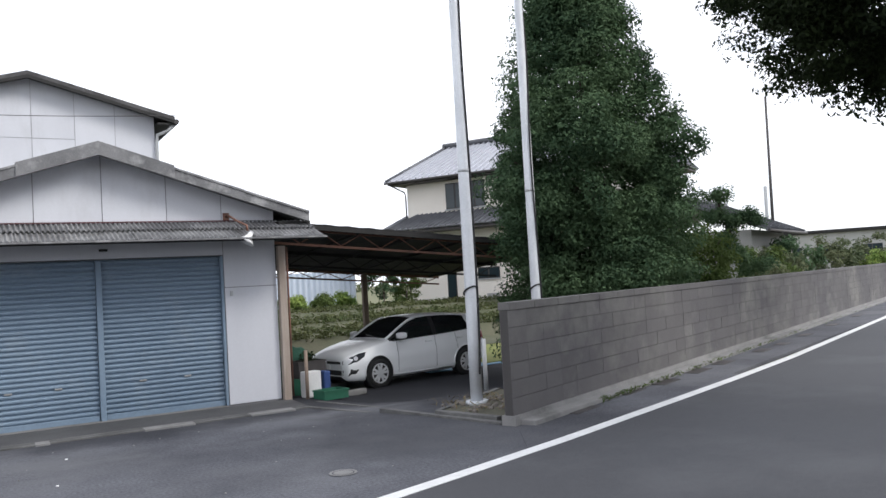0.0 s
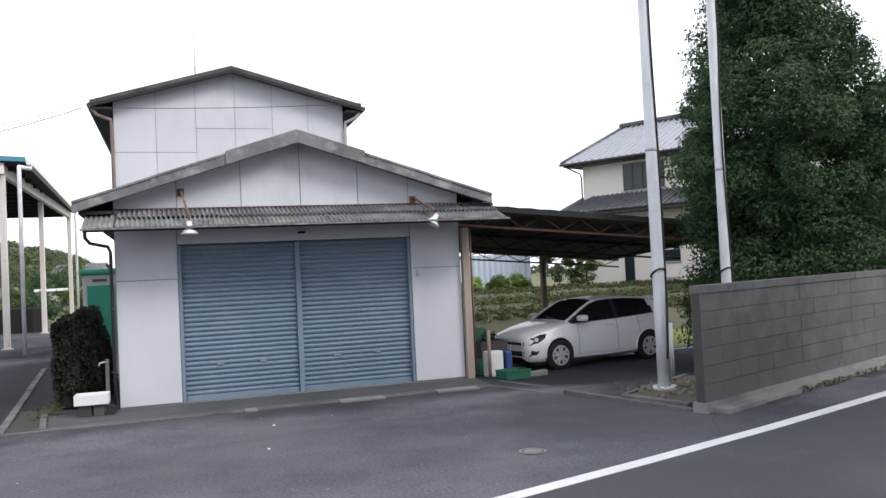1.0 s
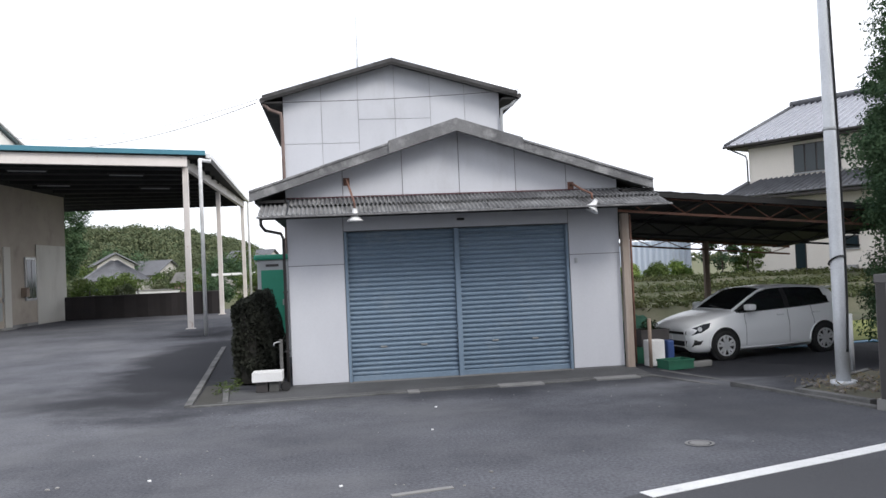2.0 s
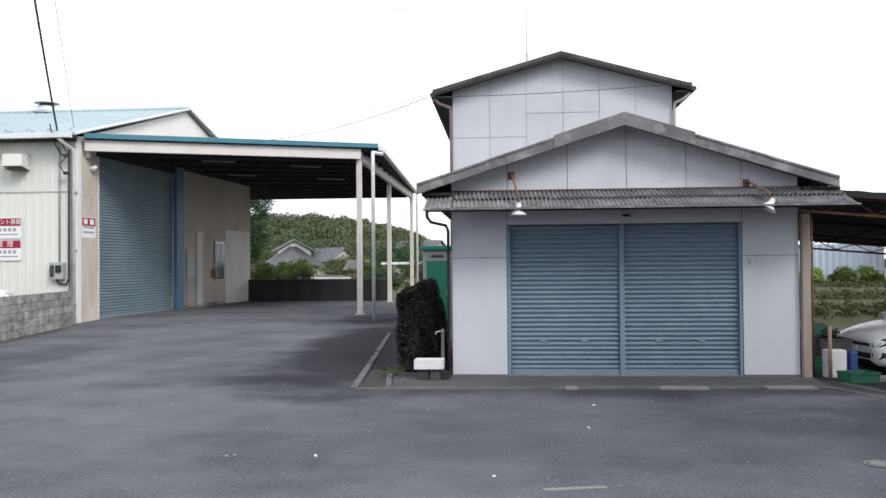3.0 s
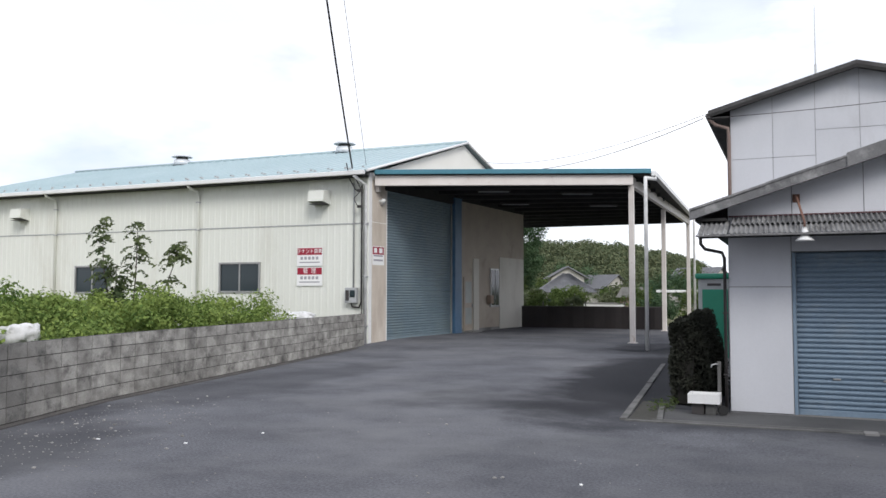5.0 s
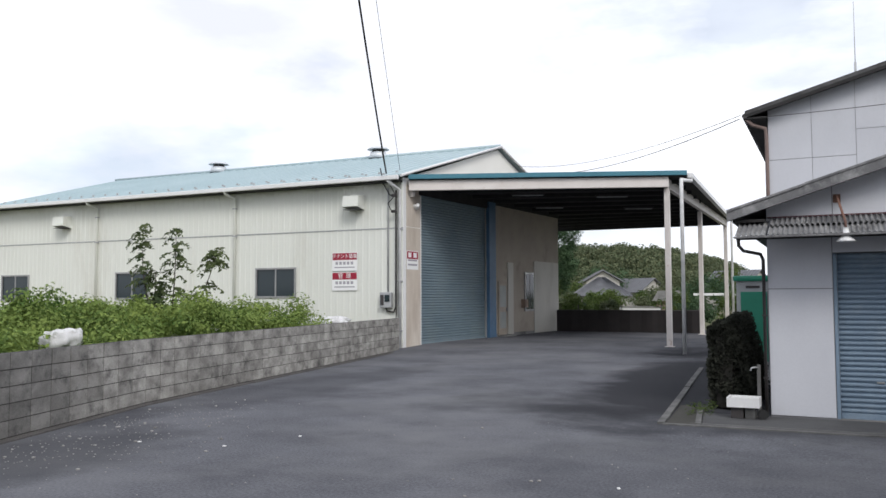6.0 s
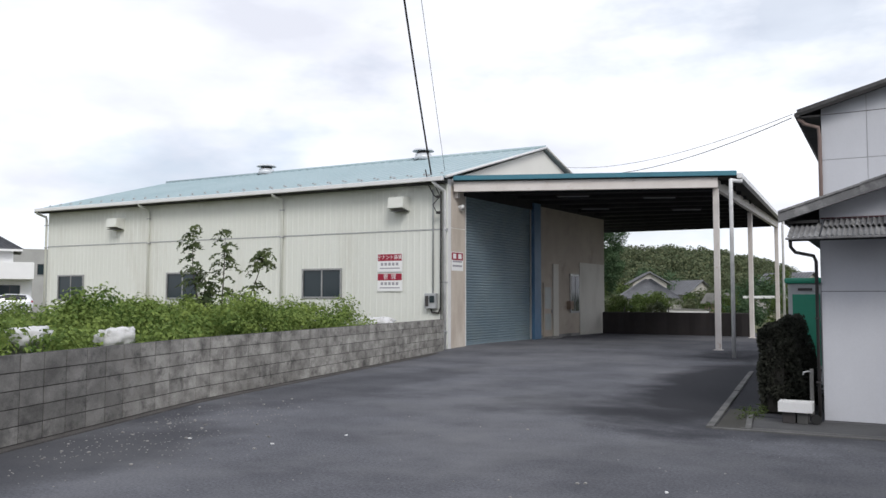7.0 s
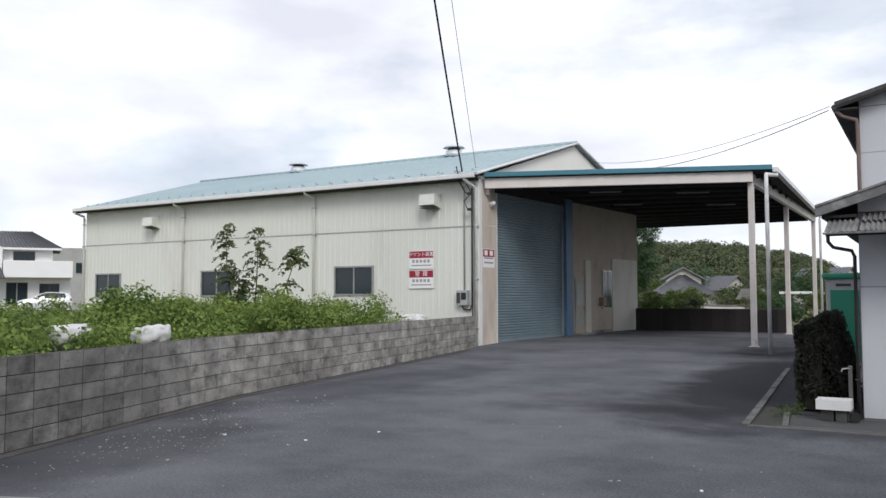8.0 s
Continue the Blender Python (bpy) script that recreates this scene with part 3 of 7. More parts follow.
CORNER2 = Vector((-11.35, 36.2, 0))
wh = empty("warehouse", "long cream ribbed-metal warehouse with pale teal roof", "warehouse")
WINS = [(-18.38, -16.70, 1.72, 2.72), (-25.25, -23.55, 1.68, 2.68), (-31.95, -30.30, 1.62, 2.66)]


def ribbed(x0, x1, z0, z1, y, material, parent, pitch=0.25, depth=0.013):
    """Ribbed metal siding on a wall that faces -y."""
    k = max(1, round((x1 - x0) / pitch))
    h = (x1 - x0) / k
    prof = []
    for i in range(k):
        u = x0 + i * h
        prof += [(u, 0), (u + h * 0.62, 0), (u + h * 0.70, depth), (u + h * 0.90, depth)]
    prof.append((x1, 0))
    bm = sheet(prof, z0, z1, 0.01)
    for v in bm.verts:
        x, z, w = v.co
        v.co = Vector((x, y - w, z))
    bmesh.ops.recalc_face_normals(bm, faces=bm.faces)
    part("siding_sheet", bm, material, parent)


edges = [WX2] + sorted([v for w in WINS for v in w[:2]]) + [WX]
for i in range(len(edges) - 1):
    a, b = edges[i], edges[i + 1]
    win = next((w for w in WINS if abs(w[0] - a) < 1e-6), None)
    if win:
        part("wall_section", bbox(a, b, WY, WY + 0.16, 0, win[2]), CLADDING, wh)
        part("wall_section", bbox(a, b, WY, WY + 0.16, win[3], EAVE), CLADDING, wh)
        ribbed(a, b, 0.2, win[2] - 0.03, WY - 0.012, CLADDING, wh)
        ribbed(a, b, win[3] + 0.03, 3.94, WY - 0.012, CLADDING, wh)
    else:
        part("wall_section", bbox(a, b, WY, WY + 0.16, 0, EAVE), CLADDING, wh)
        ribbed(a, b, 0.2, 3.94, WY - 0.012, CLADDING, wh)
    ribbed(a, b, 3.985, EAVE, WY - 0.012, CLADDING, wh)
part("flashing", bbox(WX2, WX, WY - 0.03, WY - 0.002, 3.945, 3.98), PIPE_GREY, wh, "grey seam flashing")
for a, b, z0, z1 in WINS:
    w = part("window", bbox(a, b, WY + 0.02, WY + 0.10, z0, z1), BLACK, wh)
    for q in (box(bmesh.new(), a - 0.04, b + 0.04, WY - 0.06, WY + 0.02, z1 - 0.03, z1 + 0.03), box(bmesh.new(), a - 0.04, b + 0.04, WY - 0.06, WY + 0.02, z0 - 0.03, z0 + 0.03),
              box(bmesh.new(), a - 0.035, a + 0.03, WY - 0.055, WY + 0.02, z0 + 0.03, z1 - 0.03), box(bmesh.new(), b - 0.03, b + 0.035, WY - 0.055, WY + 0.02, z0 + 0.03, z1 - 0.03),
              box(bmesh.new(), (a + b) / 2 - 0.03, (a + b) / 2 + 0.03, WY - 0.03, WY + 0.01, z0 + 0.03, z1 - 0.03)):
        part("window_frame", q, ALU, w)
    part("pane", bbox(a + 0.03, (a + b) / 2 - 0.03, WY - 0.005, WY + 0.002, z0 + 0.03, z1 - 0.03), GLASS, w)
    part("pane", bbox((a + b) / 2 + 0.03, b - 0.03, WY - 0.015, WY - 0.008, z0 + 0.03, z1 - 0.03), GLASS, w)


def roof_sheet(p00, p10, p01, p11, k, name, material, parent, rise=0.03):
    """A standing-seam roof plane: p00-p10 along the eave, p01-p11 along the ridge."""
    p00, p10, p01, p11 = map(Vector, (p00, p10, p01, p11))
    n = (p10 - p00).cross(p01 - p00).normalized()
    bm = bmesh.new()
    rows = []
    us = []
    for i in range(k):
        us += [(i / k, 0), ((i + 0.86) / k, 0), ((i + 0.90) / k, 1), ((i + 0.96) / k, 1)]
    us.append((1, 0))
    for a, b in ((p00, p10), (p01, p11)):
        rows.append([bm.verts.new(a.lerp(b, u) + n * rise * w) for u, w in us])
        rows.append([bm.verts.new(a.lerp(b, u) - n * 0.05) for u, w in us])
    t0, b0, t1, b1 = rows
    for i in range(len(us) - 1):
        bm.faces.new((t0[i], t0[i + 1], t1[i + 1], t1[i]))
        bm.faces.new((b0[i + 1], b0[i], b1[i], b1[i + 1]))
        bm.faces.new((t0[i + 1], t0[i], b0[i], b0[i + 1]))
        bm.faces.new((t1[i], t1[i + 1], b1[i + 1], b1[i]))
    bm.faces.new((t0[0], t1[0], b1[0], b0[0]))
    bm.faces.new((t0[-1], b0[-1], b1[-1], t1[-1]))
    bmesh.ops.recalc_face_normals(bm, faces=bm.faces)
    return part(name, bm, material, parent)


RN, RF = Vector((-11.75, RY, RIDGE)), Vector((WX2 - 0.2, RY, RIDGE))
roof_sheet((WX2 - 0.2, WY - 0.45, EAVE + 0.02), (WX + 0.12, WY - 0.45, EAVE + 0.02), RF, RN, 46, "roof_slope", TEAL_ROOF, wh)
roof_sheet((-11.1, RY2 + 0.4, EAVE + 0.02), (WX2 - 0.2, RY2 + 0.4, EAVE + 0.02), RN, RF, 46, "roof_slope", TEAL_ROOF, wh)
part("ridge_cap", tube(bmesh.new(), [RF + Vector((0, 0, 0.02)), RN + Vector((0, 0, 0.02))], 0.08, sides=8), TEAL_ROOF, wh)
part("gutter", bbox(WX2 - 0.2, WX + 0.1, WY - 0.60, WY - 0.46, EAVE - 0.13, EAVE + 0.01, bevel=0.02), WHITE_PAINT, wh)
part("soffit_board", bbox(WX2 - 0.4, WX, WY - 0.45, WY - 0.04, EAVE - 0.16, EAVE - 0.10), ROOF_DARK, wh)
# snow guards along the eave
for i in range(60):
    x = WX2 + 0.2 + i * (WX - WX2 - 0.2) / 60
    yy = WY - 0.10 + 0.30 * (i % 2)
    zz = EAVE + 0.11 + (yy - WY + 0.10) * 0.286
    part("snow_guard", prism(bmesh.new(), [(x - 0.06, zz), (x + 0.06, zz), (x + 0.04, zz + 0.075), (x - 0.04, zz + 0.075)], yy - 0.02, yy + 0.02), PIPE_GREY, wh)
# far end and back walls
part("end_wall", prism(bmesh.new(), [(WY + 0.16, 0), (RY2, 0), (RY2, EAVE), (RY, RIDGE - 0.08), (WY + 0.16, EAVE)], 0, 0.15, Matrix.Translation((WX2, 0, 0)) @ Matrix(((0, 1, 0, 0), (1, 0, 0, 0), (0, 0, 1, 0), (0, 0, 0, 1)))), CLADDING, wh)
part("back_wall", bbox(WX2, CORNER2.x - 0.2, RY2, RY2 + 0.15, 0, EAVE), CLADDING, wh)

# the gable wall beside the yard, in its own frame: s runs along the wall, w out of it
GA = Vector((WX, WY, 0))
GD = (CORNER2 - GA)
GLEN = GD.length
GD.normalize()
GN = Vector((GD.y, -GD.x, 0))
GM = Matrix(((GD.x, GN.x, 0, GA.x), (GD.y, GN.y, 0, GA.y), (0, 0, 1, 0), (0, 0, 0, 1)))


def gbox(s0, s1, w0, w1, z0, z1, bevel=0.0):
    return bbox(s0, s1, w0, w1, z0, z1, GM, bevel)


DS0, DS1, DZ = 1.05, 6.0, 5.20
RS = (RN - GA).dot(GD)
gw = bmesh.new()
prism(gw, [(0.17, 0), (DS0, 0), (DS0, DZ), (DS1, DZ), (DS1, 0), (DS1 + 0.3, 0), (DS1 + 0.3, 5.46), (GLEN, 5.46), (GLEN, EAVE), (RS, RIDGE - 0.1), (0.17, EAVE)], -0.16, 0.0, GM)
part("gable_wall", gw, GABLE_WHITE, wh, "bright white gable sheet")
# tan paint below; carried up to the deck, it stands for shade
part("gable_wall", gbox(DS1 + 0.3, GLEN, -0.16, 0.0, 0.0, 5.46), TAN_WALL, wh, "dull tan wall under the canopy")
part("corner_trim", gbox(0.0, 0.16, -0.16, 0.012, 0, EAVE), WHITE_PAINT, wh)
for p, q in (((WX + 0.12, WY - 0.45, EAVE), RN), (RN, (-11.1, RY2 + 0.4, EAVE))):
    part("verge_trim", tube(bmesh.new(), [Vector(p) + Vector((0.05, 0, 0.0)), Vector(q) + Vector((0.05, 0, 0.0))], 0.048, sides=6), WHITE_PAINT, wh)
part("corner_panel", gbox(0.18, DS0 - 0.005, 0.003, 0.014, 0.04, 4.0), WORN_PANEL, wh, "stained cream panel beside the shutter")
part("corner_panel", gbox(0.18, DS0 - 0.005, 0.003, 0.014, 4.03, DZ + 0.2), WORN_PANEL, wh)
# dark strip laid over the wall top in place of canopy shade
part("wall_plate", gbox(DS1 + 0.52, GLEN, 0.003, 0.05, 5.34, 5.53), ROOF_DARK, wh)
# dark header band, added where only canopy shade falls above the shutter
part("shade_band", gbox(DS0 - 0.1, DS1 + 0.5, 0.003, 0.06, DZ - 0.06, 5.53), ROOF_DARK, wh, "dark band over the shutter standing for canopy shade")
wd = empty("warehouse_shutter", "large dark blue ribbed roller shutter, closed, under the canopy", "shutter")
bm = bmesh.new()
k = 54
prof = []
h = (DZ - 0.2) / k
for i in range(k):
    zb = 0.2 + i * h
    prof += [(zb, -0.012), (zb + h * 0.2, 0.022), (zb + h * 0.65, 0.026), (zb + h * 0.85, -0.012)]
prof.append((DZ, 0))
bm = sheet(prof, DS0 + 0.06, DS1 - 0.1, 0.006)
for v in bm.verts:
    z, s, w = v.co
    v.co = GM @ Vector((s, w - 0.08, z))
bmesh.ops.recalc_face_normals(bm, faces=bm.faces)
part("shutter_curtain", bm, SHUTTER_DEEP, wd)
part("bottom_rail", gbox(DS0 + 0.06, DS1 - 0.1, -0.10, -0.055, 0.06, 0.2, 0.008), SHUTTER_DEEP, wd)
part("guide_rail", gbox(DS0 + 0.003, DS0 + 0.06, -0.12, 0.01, 0.05, DZ - 0.004), WHITE_PAINT, wd)
part("guide_rail", gbox(DS1 - 0.1, DS1 + 0.45, 0.004, 0.14, 0.05, DZ + 0.2), BLUE_FRAME, wd, "wide blue steel jamb")

# ---- canopy ----
canopy = empty("canopy", "flat steel canopy with teal edge and cream posts beside the warehouse", "canopy")
CFL, CFR, CBR, CBL = Vector((-12.30, 23.2, 0)), Vector((-3.95, 26.4, 0)), Vector((-4.5, 43.0, 0)), Vector((-13.7, 43.0, 0))
CZ = 5.50
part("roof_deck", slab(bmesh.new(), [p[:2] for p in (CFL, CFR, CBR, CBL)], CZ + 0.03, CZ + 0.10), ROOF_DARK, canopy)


def bar(p, q, w, z0, z1, bevel=0.0):
    """A level bar from p to q with width w."""
    p, q = Vector(p), Vector(q)
    d = (q - p)
    ln = d.length
    ang = math.atan2(d.y, d.x)
    return bbox(0, ln, -w / 2, w / 2, z0, z1, Matrix.Translation((p.x, p.y, 0)) @ Matrix.Rotation(ang, 4, "Z"), bevel)


cd = (CFR - CFL).normalized()
cn = Vector((cd.y, -cd.x, 0))
part("fascia", bar(CFL + cn * 0.06, CFR + cn * 0.06, 0.08, CZ + 0.06, CZ + 0.21, 0.01), TEAL_TRIM, canopy, "teal edge trim")
part("front_beam", bar(CFL - cn * 0.12, CFR - cn * 0.12 - cd * 0.55, 0.15, CZ - 0.30, CZ + 0.03, 0.01), CREAM_STEEL, canopy, "cream steel beam with rust marks")
part("gutter", bar(CFR + Vector((0.10, 0, 0)), CBR + Vector((0.10, 0, 0)), 0.16, CZ - 0.02, CZ + 0.14, 0.02), WHITE_PAINT, canopy, "white eave gutter")
PX = [(-4.60, 26.55), (-4.73, 34.6), (-4.62, 42.3)]
part("side_beam", bar((PX[0][0], PX[0][1] + 0.1, 0), (PX[2][0], PX[2][1] + 0.3, 0), 0.15, CZ - 0.32, CZ - 0.004, 0.01), CREAM_STEEL, canopy)
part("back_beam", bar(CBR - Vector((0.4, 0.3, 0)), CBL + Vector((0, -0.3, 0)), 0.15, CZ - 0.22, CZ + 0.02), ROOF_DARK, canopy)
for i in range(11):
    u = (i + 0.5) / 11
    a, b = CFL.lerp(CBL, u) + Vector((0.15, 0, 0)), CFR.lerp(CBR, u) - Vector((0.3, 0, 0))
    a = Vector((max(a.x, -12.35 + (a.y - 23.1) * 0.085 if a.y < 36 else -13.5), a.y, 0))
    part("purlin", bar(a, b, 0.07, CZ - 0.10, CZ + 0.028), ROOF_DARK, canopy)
for x, y in PX:
    z = ground_z(x, y)
    p = part("post", bbox(x - 0.085, x + 0.085, y - 0.085, y + 0.085, z, CZ - 0.30, bevel=0.012), CREAM_STEEL, canopy)
    part("base_plate", bbox(x - 0.14, x + 0.14, y - 0.14, y + 0.14, z, z + 0.02), CREAM_STEEL, p)
for (gx, gy), (x, y) in (((-3.83, 26.5), (-3.97, 25.5)), ((-4.36, 42.8), (-4.36, 42.6))):
    z = ground_z(x, y)
    part("downpipe", tube(bmesh.new(), [(gx, gy, CZ + 0.0), (gx, gy, CZ - 0.12), (x, y, CZ - 0.2), (x, y, CZ - 0.35), (x, y, z)], 0.06, sides=10), PIPE_WHITE, canopy, "white plastic downpipe")


# ---- left block wall ----
def block_wall(name, label, path, courses, z0, material, cap=0.0, limit=300, length=0.4, high=0.2, thick=0.12, rng_seed=3, skirt=0.0, gap=0.005, joint=None, gap_x=None):
    """A wall of concrete blocks along a line of (x, y) points; the nearest blocks are pieces, the rest one mesh."""
    wall = empty(name, label, "wall", kind="structure")
    rng = random.Random(rng_seed)
    shared = {}
    count = 0
    rest = bmesh.new()
    core = bmesh.new()
    foot = bmesh.new()
    for (ax, ay), (bx, by) in zip(path, path[1:]):
        d = Vector((bx - ax, by - ay, 0))
        ln = d.length
        ang = math.atan2(d.y, d.x)
        m = Matrix.Translation((ax, ay, 0)) @ Matrix.Rotation(ang, 4, "Z")
        box(core, 0, ln, -thick / 2 + 0.008, thick / 2 - 0.008, z0 - 0.15, z0 + courses * high - 0.004, m)
        if skirt:
            box(foot, -0.02, ln, -thick / 2 - 0.035, thick / 2 + 0.035, z0 - skirt, z0 + 0.004, m)
        k = max(1, round(ln / length))
        w = ln / k
        key = round(w, 4)
        if key not in shared:
            gx = gap if gap_x is None else gap_x
            b = bbox(gx, w - gx, -thick / 2, thick / 2, gap, high - gap, bevel=0.004 if gap_x is None else 0.0015)
            me = bpy.data.meshes.new("block")
            b.to_mesh(me)
            b.free()
            me.materials.append(material)
            shared[key] = me
        for i in range(k):
            for j in range(courses):
                off = rng.uniform(-0.003, 0.003)
                if count < limit:
                    ob = new("block", shared[key])
                    ob.parent = wall
                    ob.matrix_basis = m @ Matrix.Translation((i * w, off, z0 + j * high))
                    count += 1
                else:
                    box(rest, i * w + 0.005, (i + 1) * w - 0.005, -thick / 2 + off, thick / 2 + off, z0 + j * high + 0.005, z0 + (j + 1) * high - 0.005, m)
        if cap:
            kk = max(1, round(ln / 0.6))
            for i in range(kk):
                q = ln / kk
                part("coping", bbox(i * q + 0.003, (i + 1) * q - 0.003, -thick / 2 - 0.015, thick / 2 + 0.015, z0 + courses * high, z0 + courses * high + cap, m, 0.006), material, wall)
    part("mortar_core", core, joint or MORTAR, wall)
    if skirt:
        part("footing", foot, CONCRETE, wall, "pale concrete footing")
    else:
        foot.free()
    if rest.verts:
        tagged(part("far_blocks", rest, material, wall), kind="stuff")
    else:
        rest.free()
    return wall


block_wall("wall_west", "weathered, dark-stained grey concrete block wall beside the yard, shade painted on its near end", [(-12.38, 22.6), (-9.84, 9.5), (-8.36, 4.8), (-7.7, 2.7)], 5, 0.02, BLOCK, length=0.4, high=0.203, gap=0.006, gap_x=0.008)
block_wall("wall_east", "grey-brown concrete block wall with flat coping along the road", [(5.66, 7.60), (31.4, 18.85), (60, 31.4)], 6, 0.11, BLOCK_DARK, cap=0.09, skirt=0.16, high=0.202, gap=0.004, joint=BLOCK_JOINT, gap_x=0.0006)
# concrete footing and drain covers along the road wall
WD = Vector((31.4 - 5.66, 18.85 - 7.60, 0)).normalized()
WN = Vector((-WD.y, WD.x, 0))
p, q = Vector((5.74, 7.64, 0)) - WN * 0.19, Vector((58.5, 30.75, 0)) - WN * 0.19
tagged(part("kerb", bar(p, q, 0.22, -0.05, 0.06, 0.01), CONCRETE), "pale concrete kerb at the foot of the roadside wall", "kerb", kind="structure")
rng = random.Random(5)
for x, y in ((6.6, 7.70), (8.0, 8.35), (9.0, 8.65), (10.25, 9.16), (11.35, 9.60), (13.3, 10.34), (14.6, 10.85), (16.5, 11.72), (19.2, 12.9), (22.4, 14.3)):
    a = Vector((x, y, 0))
    b = a + WD * rng.uniform(0.5, 0.7)
    tagged(part("drain_grate", bar(a, b, 0.24, -0.03, 0.012, 0.004), PIPE_DARK), "dark steel drain grate set in the road gutter", "grate", "grates along the roadside wall")

for a, b in (((-9.74, 9.45), (-12.2, 22.3)), ((-8.26, 4.8), (-9.74, 9.45)), ((-7.6, 2.7), (-8.26, 4.8))):
    tagged(part("wall_foot", bar(Vector((*a, 0)), Vector((*b, 0)), 0.24, -0.02, 0.016, 0.008), GRIT), "strip of grit and earth along the wall foot", "soil", kind="structure")
# ---- pavement edges by the shed ----
def strip(name, label, p, q, w, h, material=KERB_DARK, category="kerb"):
    dz = ground_z((p[0] + q[0]) / 2, (p[1] + q[1]) / 2)
    return tagged(part(name, bar(Vector((*p, 0)), Vector((*q, 0)), w, dz - 0.06, dz + h, 0.004), material), label, category, kind="structure")


strip("kerb", "narrow concrete edging before the shed", (-1.95, 11.17), (4.62, 11.36), 0.10, 0.018)
strip("kerb", "second narrow concrete edging before the shed", (-1.62, 11.36), (4.62, 11.54), 0.05, 0.014)
strip("kerb", "concrete edging along the planting strip", (-1.98, 11.17), (-2.36, 15.8), 0.10, 0.03)
strip("kerb", "concrete edging along the planting strip", (-2.36, 15.8), (-2.75, 20.5), 0.10, 0.03)
strip("kerb", "concrete edging along the shed side", (-1.50, 11.24), (-1.68, 12.7), 0.08, 0.03)
strip("kerb", "worn concrete drain edge across the carport entrance", (4.62, 11.45), (5.14, 9.9), 0.09, 0.014)
strip("kerb", "worn concrete drain edge across the carport entrance", (5.14, 9.9), (5.66, 7.72), 0.09, 0.030)
strip("kerb", "worn concrete drain edge inside the carport entrance", (4.98, 11.9), (5.42, 10.4), 0.07, 0.012)
bm = slab(bmesh.new(), [(-1.45, 11.22), (4.68, 11.40), (4.75, 12.5), (-1.6, 12.5)], -0.12, -0.046)
tagged(part("apron", bm, mat("dark_concrete", (0.085, 0.085, 0.088), (0.060, 0.060, 0.063), scale=1.2, rough=0.9, bump=0.4)), "dark stained concrete apron before the shed", "pavement", kind="structure")
bm = slab(bmesh.new(), [(-1.92, 11.24), (-1.53, 11.27), (-1.62, 13.2), (-2.05, 13.2)], -0.12, -0.043)
tagged(part("planting_strip", bm, DARK_SOIL), "strip of bare soil with weeds", "soil", kind="structure")
for x0, x1, y0 in ((1.0, 1.16, 11.15), (2.3, 2.95, 11.18), (3.75, 4.40, 11.24)):
    tagged(part("drain_cover", bbox(x0, x1, y0, y0 + 0.22, -0.10, -0.030, bevel=0.005), CONCRETE), "pale concrete drain cover let into the edging", "drain cover", "drain covers before the shed")
mh = empty("manhole_cover", "small round worn manhole cover in the asphalt", "manhole cover", at=(3.25, 6.80, 0))
bm = bmesh.new()
for r0, r1, zz in ((0.0, 0.09, 0.008), (0.105, 0.13, 0.008)):
    a = [bm.verts.new((r1 * math.cos(u), r1 * math.sin(u), zz)) for u in (2 * math.pi * i / 28 for i in range(28))]
    if r0 == 0:
        bm.faces.new(a)
    else:
        b = [bm.verts.new((r0 * math.cos(u), r0 * math.sin(u), zz)) for u in (2 * math.pi * i / 28 for i in range(28))]
        for i in range(28):
            bm.faces.new((b[i], a[i], a[(i + 1) % 28], b[(i + 1) % 28]))
part("lid_and_ring", bm, CONCRETE, mh)
for (a, b) in (((0.42, 5.90), (0.90, 6.00)), ((-7.4, 3.35), (-6.2, 3.85))):
    tagged(part("worn_line", bar(Vector((*a, 0)), Vector((*b, 0)), 0.06, -0.01, 0.009), CONCRETE), "faded scrap of white road paint", "road marking", kind="structure")
# loose pebbles and litter on the yard
rng = random.Random(11)
bm = bmesh.new()
for i in range(620):
    if i < 500:
        u = rng.random()
        x, y = -8.0 - 1.6 * u + rng.gauss(0.9, 0.7), 4.9 + 4.8 * u + rng.gauss(0, 0.8)
    else:
        x, y = rng.uniform(-6, 5), rng.uniform(3.5, 11)
    if x < -8.2 - 0.31 * (y - 4.8) + 0.25:
        continue
    r = rng.uniform(0.005, 0.011) if rng.random() < 0.93 else rng.uniform(0.014, 0.024)
    res = bmesh.ops.create_icosphere(bm, subdivisions=1, radius=r)
    for v in res["verts"]:
        v.co = Vector((x + v.co.x * rng.uniform(0.8, 1.4), y + v.co.y, ground_z(x, y) + 0.3 * r + v.co.z * 0.6))
tagged(part("pebbles", bm, mat("pebbles", (0.35, 0.34, 0.33), (0.16, 0.155, 0.15), scale=3, rough=0.9)), "scattered pale pebbles and grit on asphalt", "pebbles", kind="stuff")
for x, y in ((-1.54, 6.92), (1.0, 8.25), (0.05, 6.28), (1.2, 9.6), (-6.1, 7.1), (-7.2, 6.9), (-5.7, 8.0)):
    w = rng.uniform(0.011, 0.020)
    tagged(part("litter", put_bm(bbox(-w, w, -w * 0.7, w * 0.7, 0, 0.012, bevel=0.003), pose(x, y, 0.001, 0, 0, rng.uniform(0, 180))), SIGN_WHITE), "small scrap of white litter on the asphalt", "litter", "litter on the yard")

